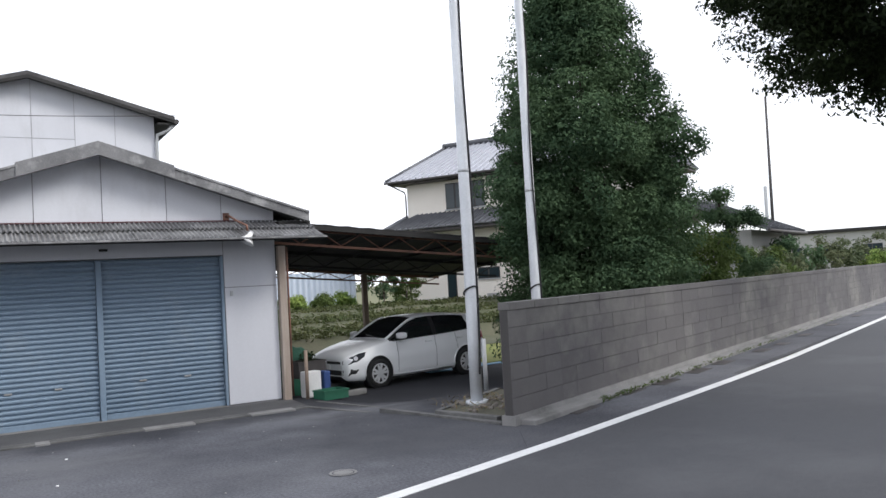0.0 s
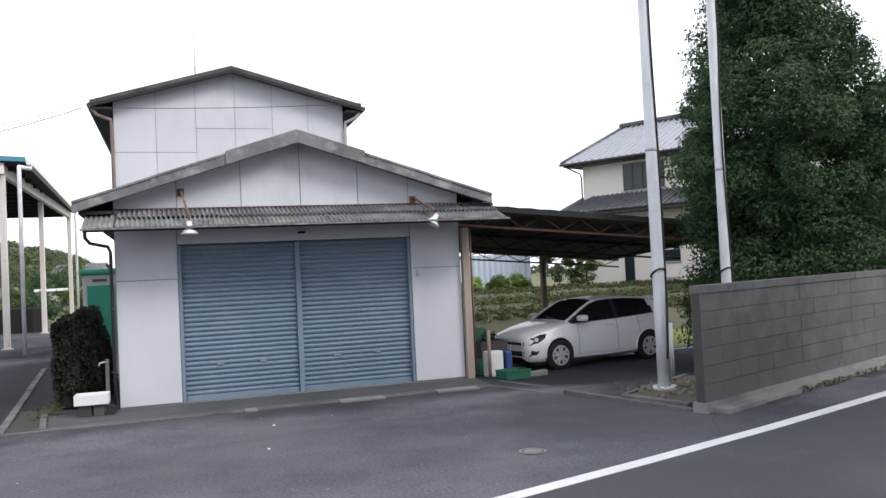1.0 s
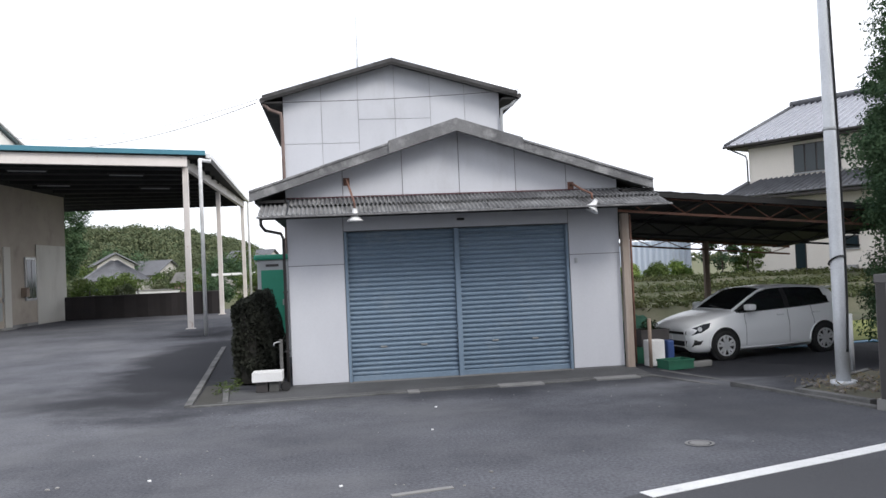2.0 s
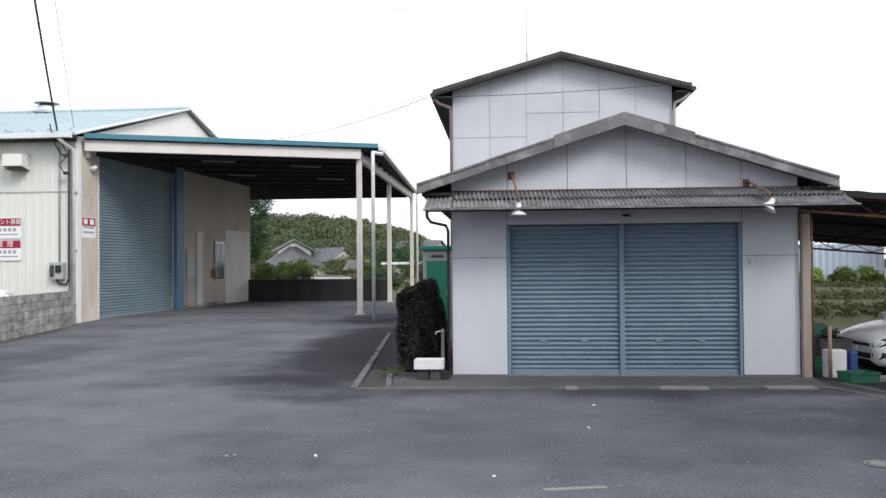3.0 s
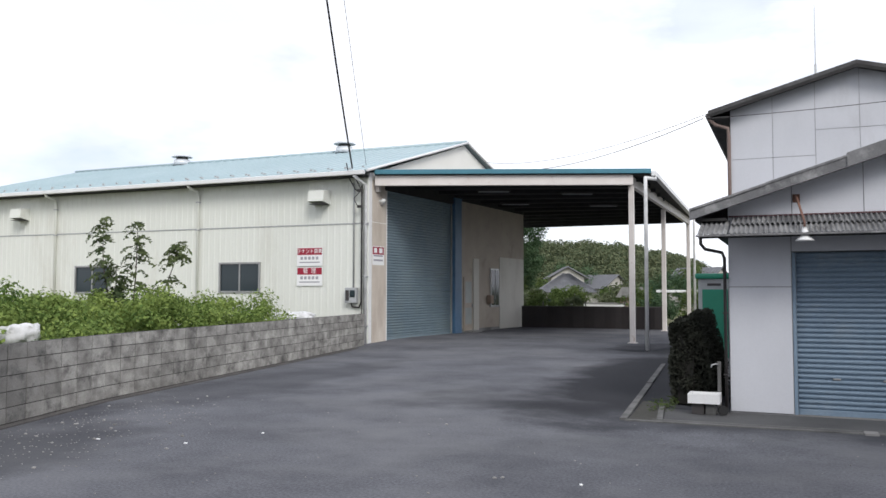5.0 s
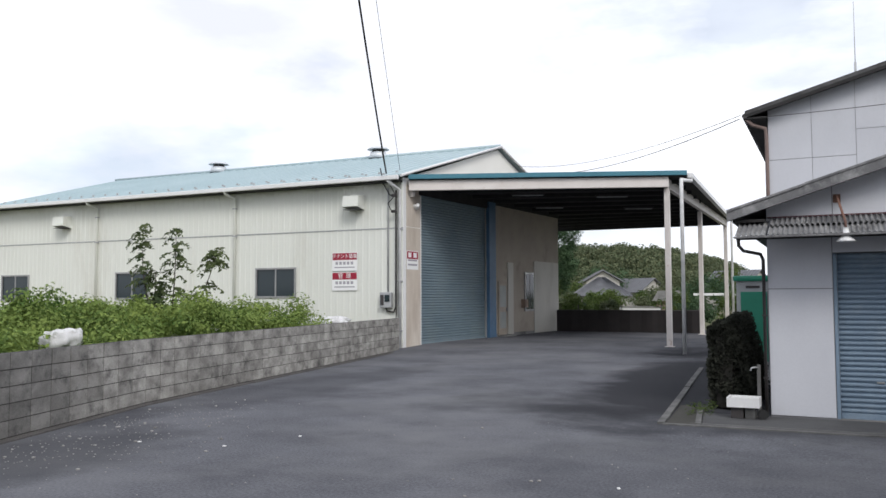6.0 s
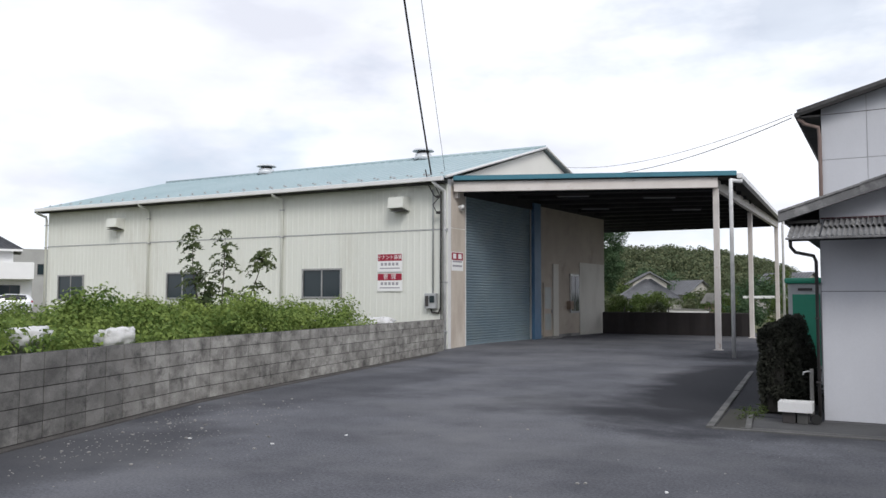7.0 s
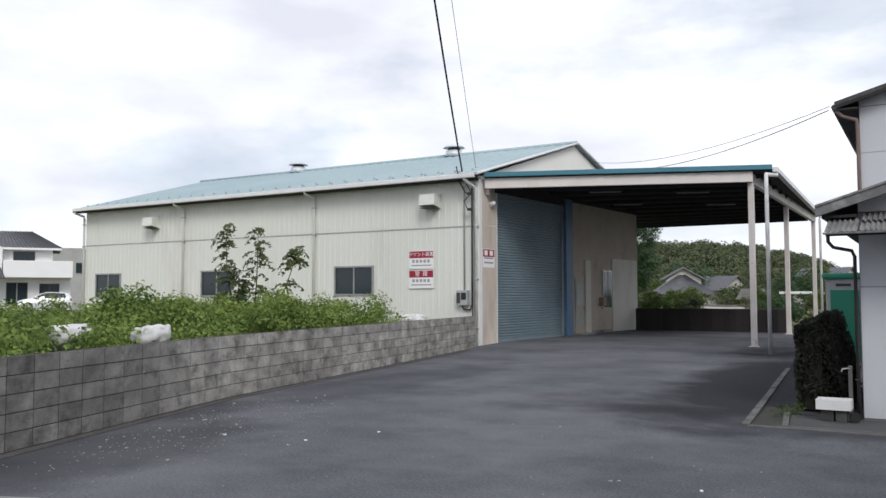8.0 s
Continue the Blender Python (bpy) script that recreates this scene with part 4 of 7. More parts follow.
# ---- things on the shed ----
def gooseneck_lamp(x0, z0, x1, z1, lean):
    ob = empty("gooseneck_lamp", "white enamel shade lamp on a rusty bent pipe", "lamp", "lamps over the shutter")
    part("arm", tube(bmesh.new(), [(x0, FY - 0.01, z0), (x0, FY - 0.12, z0 + 0.02), (x0 + (x1 - x0) * 0.4, FY - 0.45, z0 - (z0 - z1) * 0.25), (x1, FY - 0.74, z1 + 0.20), (x1, FY - 0.76, z1 + 0.12)], 0.017, sides=8), RUST, ob)
    part("wall_plate", bbox(x0 - 0.05, x0 + 0.05, FY - 0.03, FY - 0.012, z0 - 0.06, z0 + 0.06, bevel=0.006), RUST, ob)
    bm = bmesh.new()
    prof = [(0.028, 0.13), (0.035, 0.10), (0.045, 0.05), (0.06, 0.02), (0.10, -0.03), (0.125, -0.06), (0.118, -0.06), (0.09, -0.03), (0.03, 0.03)]
    rings = [[bm.verts.new((r * math.cos(a), r * math.sin(a), z)) for a in (2 * math.pi * i / 20 for i in range(20))] for r, z in prof]
    for u, v in zip(rings, rings[1:]):
        for i in range(20):
            bm.faces.new((u[i], u[(i + 1) % 20], v[(i + 1) % 20], v[i])).smooth = True
    bm.faces.new(rings[0])
    put_bm(bm, pose(x1, FY - 0.76, z1, 0, lean, 0))
    part("shade", bm, WHITE_PAINT, ob)
    bm = bmesh.new()
    bmesh.ops.create_uvsphere(bm, u_segments=12, v_segments=8, radius=0.035)
    put_bm(bm, pose(x1, FY - 0.76, z1 - 0.03, 0, lean, 0))
    part("bulb", bm, SIGN_WHITE, ob)


gooseneck_lamp(0.28, 3.07, 0.375, 2.47, 0)
gooseneck_lamp(3.85, 2.90, 3.96, 2.50, 32)
dp = empty("shed_downpipe", "black plastic downpipe at the shed corner", "pipe")
part("pipe", tube(bmesh.new(), [(-0.98, FY - 0.72, 2.50), (-0.98, FY - 0.70, 2.40), (-0.93, FY - 0.6, 2.33), (-0.74, FY - 0.12, 2.30), (-0.71, FY - 0.06, 2.22), (-0.71, FY - 0.05, -0.03)], 0.024, sides=10), PIPE_DARK, dp)
for z in (0.5, 1.4):
    part("bracket", bbox(-0.745, -0.675, FY - 0.085, FY - 0.0, z, z + 0.02), PIPE_DARK, dp)
cp = empty("corner_post", "peeling timber corner post of the shed", "post")
part("post", bbox(4.64, 4.76, FY - 0.10, FY + 0.02, -0.08, 2.42, bevel=0.01), mat("peeling_pale_timber", (0.46, 0.40, 0.35), (0.28, 0.22, 0.18), scale=5, rough=0.85, bump=0.3, streak=8), cp)
part("conduit", tube(bmesh.new(), [(4.80, FY - 0.04, 0.0), (4.80, FY - 0.04, 2.40)], 0.018, sides=8), RUST, cp)
sb = tagged(part("switch_box", bbox(3.86, 3.90, FY - 0.045, FY - 0.013, 1.66, 1.74, bevel=0.006), PIPE_GREY), "small grey switch box on the shed wall", "switch")
en = empty("name_plate", "dark bracket above the shutter under the awning", "bracket")
part("bracket", bbox(1.98, 2.10, FY - 0.05, FY - 0.013, 2.41, 2.445, bevel=0.01), ROOF_DARK, en)

# outdoor sink with standpipe
sk = empty("outdoor_sink", "white outdoor sink with a grey standpipe tap on a block", "sink", at=(0, 0, -0.046))
bm = bmesh.new()
x0, x1, y0, y1 = -1.22, -0.78, 12.05, 12.40
for a in ((x0, x1, y0, y0 + 0.04), (x0, x1, y1 - 0.04, y1), (x0, x0 + 0.04, y0 + 0.04, y1 - 0.04), (x1 - 0.04, x1, y0 + 0.04, y1 - 0.04)):
    box(bm, *a, 0.16, 0.295)
box(bm, x0 + 0.04, x1 - 0.04, y0 + 0.04, y1 - 0.04, 0.16, 0.19)
part("basin", bm, WHITE_PAINT, sk)
part("support_block", bbox(-1.17, -1.0, 12.1, 12.38, 0.0, 0.158, bevel=0.01), PIPE_DARK, sk)
part("support_block", bbox(-0.98, -0.84, 12.1, 12.38, 0.0, 0.158, bevel=0.01), KERB_DARK, sk)
part("standpipe", bbox(-0.835, -0.785, 12.43, 12.485, 0.0, 0.74, bevel=0.006), KERB_DARK, sk)
part("tap", tube(bmesh.new(), [(-0.82, 12.42, 0.70), (-0.85, 12.36, 0.71), (-0.90, 12.32, 0.70), (-0.91, 12.32, 0.66)], 0.011, sides=8), PIPE_GREY, sk)
part("trolley_wheel", put_bm(tube(bmesh.new(), [(0, -0.03, 0), (0, 0.03, 0)], 0.07, sides=14), pose(-0.74, 12.12, 0.07, 0, 0, 20)), BLACK, sk)

# hedge
rng_np = np.random.default_rng(4)
hedge = empty("hedge", "dark trimmed hedge in shadow beside the shed", "hedge", at=(0, 0, -0.05))
n = 60000
u, hy, hz = rng_np.uniform(0, 1, n), 12.92 + 2.9 * rng_np.uniform(0, 1, n) ** 1.6, 1.5 * rng_np.uniform(0, 1, n)
rough = np.array([noise.noise((a * 2.2, b * 2.0, c_ * 2.6)) for a, b, c_ in zip(u, hy, hz)])
wide = 0.42 + 0.26 * np.clip((1.5 - hz) / 1.0, 0, 1)
hx = -1.60 + wide * u + 0.07 * rough
top = 1.26 + 0.20 * u + 0.12 * rough
front = 12.92 + 0.16 * rough * 1.2 + 0.05
ok = (hz < top) & (hy > front) & ((u < 0.22) | (u > 0.75) | (hz > top - 0.16) | (hy < front + 0.16))
c = np.stack([hx, hy, hz], 1)[ok]
nn = np.stack([u[ok] - 0.45, -0.6 * np.ones(ok.sum()), 0.5 * np.ones(ok.sum())], 1) + rng_np.normal(0, 0.7, (ok.sum(), 3))
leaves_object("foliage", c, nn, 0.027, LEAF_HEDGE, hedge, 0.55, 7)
# near-black filler box, coloured to read as shade between the leaves
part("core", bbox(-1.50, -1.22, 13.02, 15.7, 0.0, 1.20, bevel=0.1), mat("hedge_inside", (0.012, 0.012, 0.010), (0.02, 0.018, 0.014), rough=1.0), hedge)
wd2 = rng_np.uniform(0, 1, (160, 3))
pts = np.stack([-1.80 + 0.35 * wd2[:, 0], 11.9 + 1.0 * wd2[:, 1] ** 0.6, -0.03 + 0.16 * wd2[:, 2] ** 2], 1)
tagged(leaves_object("weeds", pts, np.tile([0, 0, 1.0], (160, 1)), 0.03, LEAF_MID, None, 0.3, 5), "low green weeds at the foot of the hedge", "weeds", kind="stuff")

# green booth
booth = empty("green_booth", "grey utility booth with green door and green roof", "booth", at=(0, 0, -0.05))
part("body", bbox(-1.56, -0.76, 17.0, 18.2, 0.0, 2.04, bevel=0.02), PIPE_GREY, booth)
part("roof", bbox(-1.62, -0.70, 16.92, 18.28, 2.04, 2.15, bevel=0.04), GREEN_PAINT, booth)
d = part("door", bbox(-1.48, -0.99, 16.97, 17.0, 0.46, 1.83, bevel=0.006), GREEN_PAINT, booth, "bright green door")
part("handle", bbox(-1.06, -1.03, 16.945, 16.97, 1.1, 1.22, bevel=0.006), ALU, d)
part("vent", bbox(-1.38, -1.12, 16.98, 17.0, 1.90, 1.95), PIPE_DARK, booth)

# ---- things on the warehouse ----
def roof_vent(x):
    ob = empty("roof_ventilator", "galvanised ridge ventilator with flat cap", "ventilator", "ventilators on the warehouse roof")
    part("base", put_bm(tube(bmesh.new(), [(0, 0, -0.05), (0, 0, 0.22)], 0.42, 0.34, sides=20), pose(x, RY, RIDGE)), GALV, ob)
    part("throat", put_bm(tube(bmesh.new(), [(0, 0, 0.22), (0, 0, 0.34)], 0.26, sides=20), pose(x, RY, RIDGE)), PIPE_DARK, ob)
    part("cap", put_bm(tube(bmesh.new(), [(0, 0, 0.34), (0, 0, 0.36), (0, 0, 0.42)], 0.48, 0.40, sides=20), pose(x, RY, RIDGE)), GALV, ob)


roof_vent(-17.4)
roof_vent(-26.2)


def wall_hood(x, z):
    ob = empty("vent_hood", "cream metal vent hood on the warehouse wall", "vent", "vent hoods on the warehouse")
    bm = bmesh.new()
    pts = [(0, 0.24), (0.42, 0.20), (0.46, -0.16), (0, -0.26)]
    prism(bm, [(a, b) for a, b in pts], -0.3, 0.3, Matrix.Translation((x, WY - 0.015, z)) @ Matrix.Rotation(-math.pi / 2, 4, "Z"))
    part("hood", bm, CLADDING, ob)
    part("opening", bbox(x - 0.26, x + 0.26, WY - 0.44, WY - 0.06, z - 0.262, z - 0.245, Matrix.Identity(4)), PIPE_DARK, ob)


wall_hood(-14.2, 4.87)
wall_hood(-28.1, 4.80)


def wall_downpipe(x, z_end):
    ob = empty("downpipe", "cream downpipe on the warehouse wall", "pipe", "downpipes on the warehouse")
    part("pipe", tube(bmesh.new(), [(x - 0.12, WY - 0.52, EAVE - 0.10), (x - 0.10, WY - 0.50, EAVE - 0.2), (x, WY - 0.12, EAVE - 0.33), (x, WY - 0.085, EAVE - 0.45), (x, WY - 0.085, z_end)], 0.05, sides=10), CLADDING, ob)
    for z in (z_end + 0.6, 3.9, 4.9):
        part("bracket", bbox(x - 0.07, x + 0.07, WY - 0.14, WY - 0.03, z, z + 0.04), PIPE_GREY, ob)


wall_downpipe(-19.34, 0.1)
wall_downpipe(-26.3, 0.1)
wall_downpipe(-32.80, 0.1)
cd1 = empty("corner_downpipe", "white downpipe at the warehouse corner", "pipe")
part("pipe", tube(bmesh.new(), [(-12.75, WY - 0.52, EAVE - 0.12), (-12.6, WY - 0.4, EAVE - 0.3), (-12.52, WY - 0.13, EAVE - 0.42), (-12.52, WY - 0.10, 0.05)], 0.06, sides=10), PIPE_WHITE, cd1)
for z in (0.6, 2.2, 3.9):
    part("bracket", bbox(-12.6, -12.44, WY - 0.17, WY - 0.03, z, z + 0.04), PIPE_GREY, cd1)
em = empty("electric_meter", "grey electric meter box with conduits on the warehouse corner", "meter")
part("box", bbox(-13.22, -12.80, WY - 0.20, WY - 0.03, 1.36, 1.86, bevel=0.02), PIPE_GREY, em)
part("meter_dial", bbox(-13.02, -12.84, WY - 0.23, WY - 0.20, 1.56, 1.78, bevel=0.02), GLASS, em)
part("switch_cover", bbox(-13.18, -13.06, WY - 0.23, WY - 0.20, 1.44, 1.78, bevel=0.015), PIPE_DARK, em)
part("conduit", tube(bmesh.new(), [(-12.97, WY - 0.06, 1.86), (-12.97, WY - 0.06, 5.1), (-12.99, WY - 0.08, 5.3)], 0.03, sides=8), PIPE_GREY, em)
part("conduit", tube(bmesh.new(), [(-13.05, WY - 0.08, 1.36), (-13.0, WY - 0.08, 1.24), (-12.75, WY - 0.08, 1.22), (-12.66, WY - 0.10, 1.4), (-12.66, WY - 0.10, 5.2)], 0.03, sides=8), PIPE_DARK, em, "dark conduit looping below the box")
part("conduit", tube(bmesh.new(), [(-12.60, WY - 0.19, 0.05), (-12.60, WY - 0.19, 4.9), (-12.66, WY - 0.22, 5.1), (-12.80, WY - 0.22, 5.35)], 0.018, sides=8), PIPE_DARK, em)
for z in (4.45, 4.97):
    part("insulator", bbox(-12.76, -12.58, WY - 0.26, WY - 0.18, z, z + 0.09, bevel=0.015), PIPE_DARK, em)
part("drop_wire", tube(bmesh.new(), [(-13.02, WY - 0.5, 5.9), (-12.95, WY - 0.42, 5.4), (-12.80, WY - 0.3, 5.05), (-12.66, WY - 0.24, 4.97)], 0.02, sides=6), BLACK, em)
part("drop_wire", tube(bmesh.new(), [(-12.66, WY - 0.25, 4.97), (-12.85, WY - 0.3, 4.75), (-12.75, WY - 0.28, 4.55), (-12.66, WY - 0.25, 4.47)], 0.016, sides=6), BLACK, em)


def spot_lamp(s, z):
    ob = empty("floodlight", "small white floodlight on the warehouse corner", "lamp")
    part("bracket", gbox(s - 0.03, s + 0.03, 0.004, 0.16, z, z + 0.06), WHITE_PAINT, ob)
    bm = tube(bmesh.new(), [(0, 0, 0), (0, 0, 0.2)], 0.05, 0.11, sides=14)
    put_bm(bm, GM @ pose(s, 0.2, z + 0.05, 110, 0, 30))
    part("head", bm, WHITE_PAINT, ob)
    part("box", gbox(s - 0.25, s - 0.1, 0.004, 0.14, z + 0.3, z + 0.52, 0.01), CREAM_STEEL, ob)


spot_lamp(0.62, 4.72)


def text_on(name, body, size, m, parent, material):
    cu = bpy.data.curves.new(name, "FONT")
    cu.body, cu.size, cu.align_x, cu.align_y, cu.extrude = body, size, "CENTER", "CENTER", 0.001
    cu.materials.append(material)
    ob = new(name, cu)
    ob.parent = parent
    ob.matrix_basis = m
    return ob


def flat(m, x0, x1, z0, z1, out):
    """A thin plate in the plane of a sign: u to the right, v up, proud by out."""
    return bbox(x0, x1, z0, z1, 0, out, m)


def notice(m, w, h, head, letters, size, label, bars):
    ob = empty("notice_board", label, "sign", "notices on the warehouse")
    part("panel", flat(m, -w / 2, w / 2, -h / 2, h / 2, 0.012), SIGN_WHITE, ob)
    part("red_band", flat(m, -w / 2 + 0.02, w / 2 - 0.02, h / 2 - head - 0.02, h / 2 - 0.02, 0.015), SIGN_RED, ob)
    if letters:
        text_on("lettering", letters, size, m @ pose(0, h / 2 - head / 2 - 0.02, 0.017), ob, SIGN_WHITE)
    for x0, x1, z0, z1 in bars:
        on_band = z0 > 0.05
        part("print_bar", flat(m, x0, x1, z0, z1, 0.017 if on_band else 0.014), SIGN_WHITE if on_band else SIGN_GREY, ob)


face_front = pose(0, 0, 0, 90, 0, 0)
rowa = [(-0.36 + 0.15 * i, -0.36 + 0.15 * i + 0.10, -0.10, 0.0) for i in range(5)]
rowb = [(-0.40, 0.40, -0.21, -0.17)]
notice(Matrix.Translation((-14.66, WY - 0.045, 2.90)) @ face_front, 1.0, 0.62, 0.23, "\u30c6\u30ca\u30f3\u30c8\u52df\u96c6", 0.165, "white tenant notice with a red heading on cream siding", rowa + rowb)
notice(Matrix.Translation((-14.66, WY - 0.045, 2.24)) @ face_front, 1.0, 0.62, 0.23, "\u7ba1  \u7406", 0.20, "white management notice with a red band on cream siding", rowa + rowb)
side_m = GM @ Matrix.Translation((0.55, 0.004, 2.92)) @ Matrix(((-1, 0, 0, 0), (0, 0, 1, 0), (0, 1, 0, 0), (0, 0, 0, 1)))
notice(side_m, 0.72, 0.62, 0.25, "", 0.2, "small white notice with a red band beside the shutter", [(-0.25, -0.05, 0.09, 0.25), (0.08, 0.26, 0.09, 0.25), (-0.28, 0.28, -0.03, 0.02), (-0.28, 0.28, -0.18, -0.12)])

# openings in the gable wall under the canopy
FROSTED = mat("frosted_pane", (0.34, 0.36, 0.35), (0.28, 0.30, 0.29), scale=2, rough=0.4, bump=0.02)
PALE_BOARD = mat("pale_grey_board", (0.60, 0.575, 0.52), (0.54, 0.52, 0.47), scale=0.8, rough=0.75, bump=0.05, dirt=(0.42, 0.39, 0.34), dirt_at=(0.55, 0.8), streak=3)
ent = empty("entrance_door", "tan metal personnel door with a small glazed panel", "door")
part("leaf", gbox(6.85, 7.60, 0.004, 0.05, 0.18, 2.32, 0.006), TAN_WALL, ent)
part("pane", gbox(6.95, 7.50, 0.05, 0.056, 1.30, 2.15), FROSTED, ent)
part("pane", gbox(6.95, 7.50, 0.05, 0.056, 0.45, 1.10), FROSTED, ent)
part("handle", gbox(7.52, 7.57, 0.05, 0.10, 1.12, 1.26), ALU, ent)
part("step", gbox(6.9, 7.8, 0.004, 0.4, 0.0, 0.20, 0.01), CONCRETE, ent)
tagged(part("leaning_board", gbox(7.72, 8.22, 0.006, 0.05, 0.12, 3.10, 0.006), PALE_BOARD), "tall white board fixed to the warehouse wall", "board")
tagged(part("pale_board", gbox(10.35, 13.05, 0.004, 0.04, 0.15, 3.25, 0.006), PALE_BOARD), "large pale board fixed to the warehouse wall", "board")
gwn = empty("window_1", "aluminium sliding window in the warehouse wall", "window", kind="structure")
part("window_frame", gbox(9.35, 10.25, 0.004, 0.06, 1.10, 2.75), ALU, gwn)
part("pane", gbox(9.43, 9.78, 0.06, 0.066, 1.18, 2.67), GLASS, gwn)
part("pane", gbox(9.82, 10.17, 0.066, 0.072, 1.18, 2.67), GLASS, gwn)
pb = tagged(part("post_box", gbox(9.05, 9.35, 0.004, 0.2, 1.25, 1.6, 0.02), WOOD), "small brown post box on the wall", "post box")
tagged(part("baseboard", gbox(DS1 + 0.46, GLEN, 0.003, 0.02, 0.0, 0.25), CONCRETE), "concrete plinth of the warehouse", "plinth", kind="structure")
# strip lights below the canopy
for x, y in ((-9.6, 27.2), (-7.0, 29.0), (-10.2, 31.5), (-7.0, 33.5)):
    ob = empty("strip_light", "unlit grey strip light below the canopy", "lamp", "strip lights below the canopy")
    part("body", put_bm(bbox(-0.6, 0.6, -0.05, 0.05, -0.06, 0.0, bevel=0.008), pose(x, y, CZ - 0.10, 0, 0, 22)), PIPE_DARK, ob)
    part("tube", put_bm(tube(bmesh.new(), [(-0.55, 0, -0.08), (0.55, 0, -0.08)], 0.018, sides=8), pose(x, y, CZ - 0.10, 0, 0, 22)), PIPE_GREY, ob)
# dark net screen
sc = empty("net_screen", "low black shade-net screen on posts behind the yard", "screen")
NY = 35.75
xs = [-11.2 + i * 1.08 for i in range(7)]
bm = sheet([(x, 0.03 * math.sin(i * 1.7)) for i, x in enumerate([-11.3 + 0.24 * k for k in range(28)])], 0.0, 0.96, 0.01)
for v in bm.verts:
    x, z, w = v.co
    v.co = Vector((x, NY + w, z + 0.12))
part("net", bm, BLACK_NET, sc)
for i, x in enumerate((-10.3, -8.35, -6.6, -4.95)):
    part("post", tube(bmesh.new(), [(x, NY + 0.06, 0.1), (x, NY + 0.06, 1.34)], 0.025, sides=8), PIPE_DARK, sc)
part("rail", tube(bmesh.new(), [(-11.3, NY + 0.05, 1.09), (-4.9, NY + 0.05, 1.09)], 0.02, sides=8), PIPE_DARK, sc)

# cables
def cable(name, label, a, b, sag, r, extra=()):
    a, b = Vector(a), Vector(b)
    pts = [a.lerp(b, i / 20) - Vector((0, 0, 4 * sag * (i / 20) * (1 - i / 20))) for i in range(21)]
    return tagged(part(name, tube(bmesh.new(), pts, r, sides=6), PIPE_DARK), label, "cable")


cable("service_cable", "thick black twisted service cable down to the warehouse corner", (-7.3, 10.0, 13.5), (-12.80, WY - 0.5, 5.72), 0.32, 0.030)
cable("service_cable", "thin telephone cable down to the warehouse corner", (-6.9, 10.0, 13.3), (-12.50, WY - 0.12, 5.85), 0.10, 0.008)
cable("overhead_wire", "thin wire from the tall building to the warehouse", (-1.58, 18.7, 5.62), (-11.65, 32.5, 7.0), 0.45, 0.010)
cable("overhead_wire", "thin wire from the tall building to the warehouse", (-1.56, 18.7, 5.70), (-11.7, 31.8, 7.2), 0.40, 0.007)
cable("overhead_wire", "thin wire across the tall building front", (-1.46, 18.60, 5.60), (4.50, 18.60, 5.80), 0.06, 0.007)
an = empty("aerial", "thin aerial mast on the tall building", "aerial")
part("mast", tube(bmesh.new(), [(0.76, BY + 0.3, 6.1), (0.76, BY + 0.3, 8.1)], 0.012, 0.006, sides=6), PIPE_GREY, an)
part("tip_mount", tube(bmesh.new(), [(0.76, BY + 0.3, 6.1), (0.76, BY + 0.3, 6.75)], 0.025, sides=6), PIPE_GREY, an)

# ---- bramble bank and saplings behind the left wall ----
rng_np = np.random.default_rng(21)
bank = empty("bramble_bank", "dense green bramble thicket behind the block wall", "bushes", kind="stuff")
cl = []
for i in range(420):
    y = rng_np.uniform(3.0, 18.4)
    wx = -9.84 - (y - 9.5) * 0.194 if y > 9.5 else -9.84 + (9.5 - y) * 0.315
    dx = rng_np.uniform(0.25, 7.5)
    x = wx - dx
    if y > 18.2 and dx > 3.5:
        continue
    if any(abs((x - a) * 0.57 + (y - b) * 0.82) < 0.34 and (x - a) * 0.82 - (y - b) * 0.57 > -0.45 and dx < 2.7 for a, b in ((-11.86, 7.9), (-11.2, 9.07))):
        continue
    top = 1.04 + 0.40 * min(1, dx / 1.2) * (0.90 + 1.5 * noise.noise((x * 0.55, y * 0.55, 0.3))) * (1 if y > 9.5 else 0.6) * (1.0 if y < 18.8 else 0.55)
    cl.append((x, y, top - rng_np.uniform(0.05, 0.5), rng_np.uniform(0.28, 0.55), rng_np.uniform(0.2, 0.38)))
c, nn = clump_points(rng_np, cl, 280, 0.35)
keep = c[:, 0] < np.where(c[:, 1] > 9.5, -9.84 - (c[:, 1] - 9.5) * 0.194, -9.84 + (9.5 - c[:, 1]) * 0.315) - 0.12 + 0.10 * (c[:, 2] > 1.08)
c, nn = c[keep & (c[:, 2] > 0.05)], nn[keep & (c[:, 2] > 0.05)]
leaves_object("leaves", c, nn, 0.040, LEAF_BUSH, bank, 0.6, 8)
bm = bmesh.new()
xs_, ys_ = [-18 + 0.5 * i for i in range(18)], [2.5 + 0.5 * i for i in range(34)]
g = {}
for j, y in enumerate(ys_):
    wx = -9.84 - (y - 9.5) * 0.194 if y > 9.5 else -9.84 + (9.5 - y) * 0.315
    for i in range(16):
        x = wx - 0.2 - i * 0.5
        g[i, j] = bm.verts.new((x, y, 0.75 + 0.25 * noise.noise((x, y, 0)) if i else 0.3))
for j in range(len(ys_) - 1):
    for i in range(15):
        bm.faces.new((g[i, j], g[i, j + 1], g[i + 1, j + 1], g[i + 1, j]))
part("undergrowth", bm, mat("undergrowth", (0.03, 0.045, 0.015), (0.05, 0.06, 0.02), rough=1.0, fine=20, bump=0.5), bank)
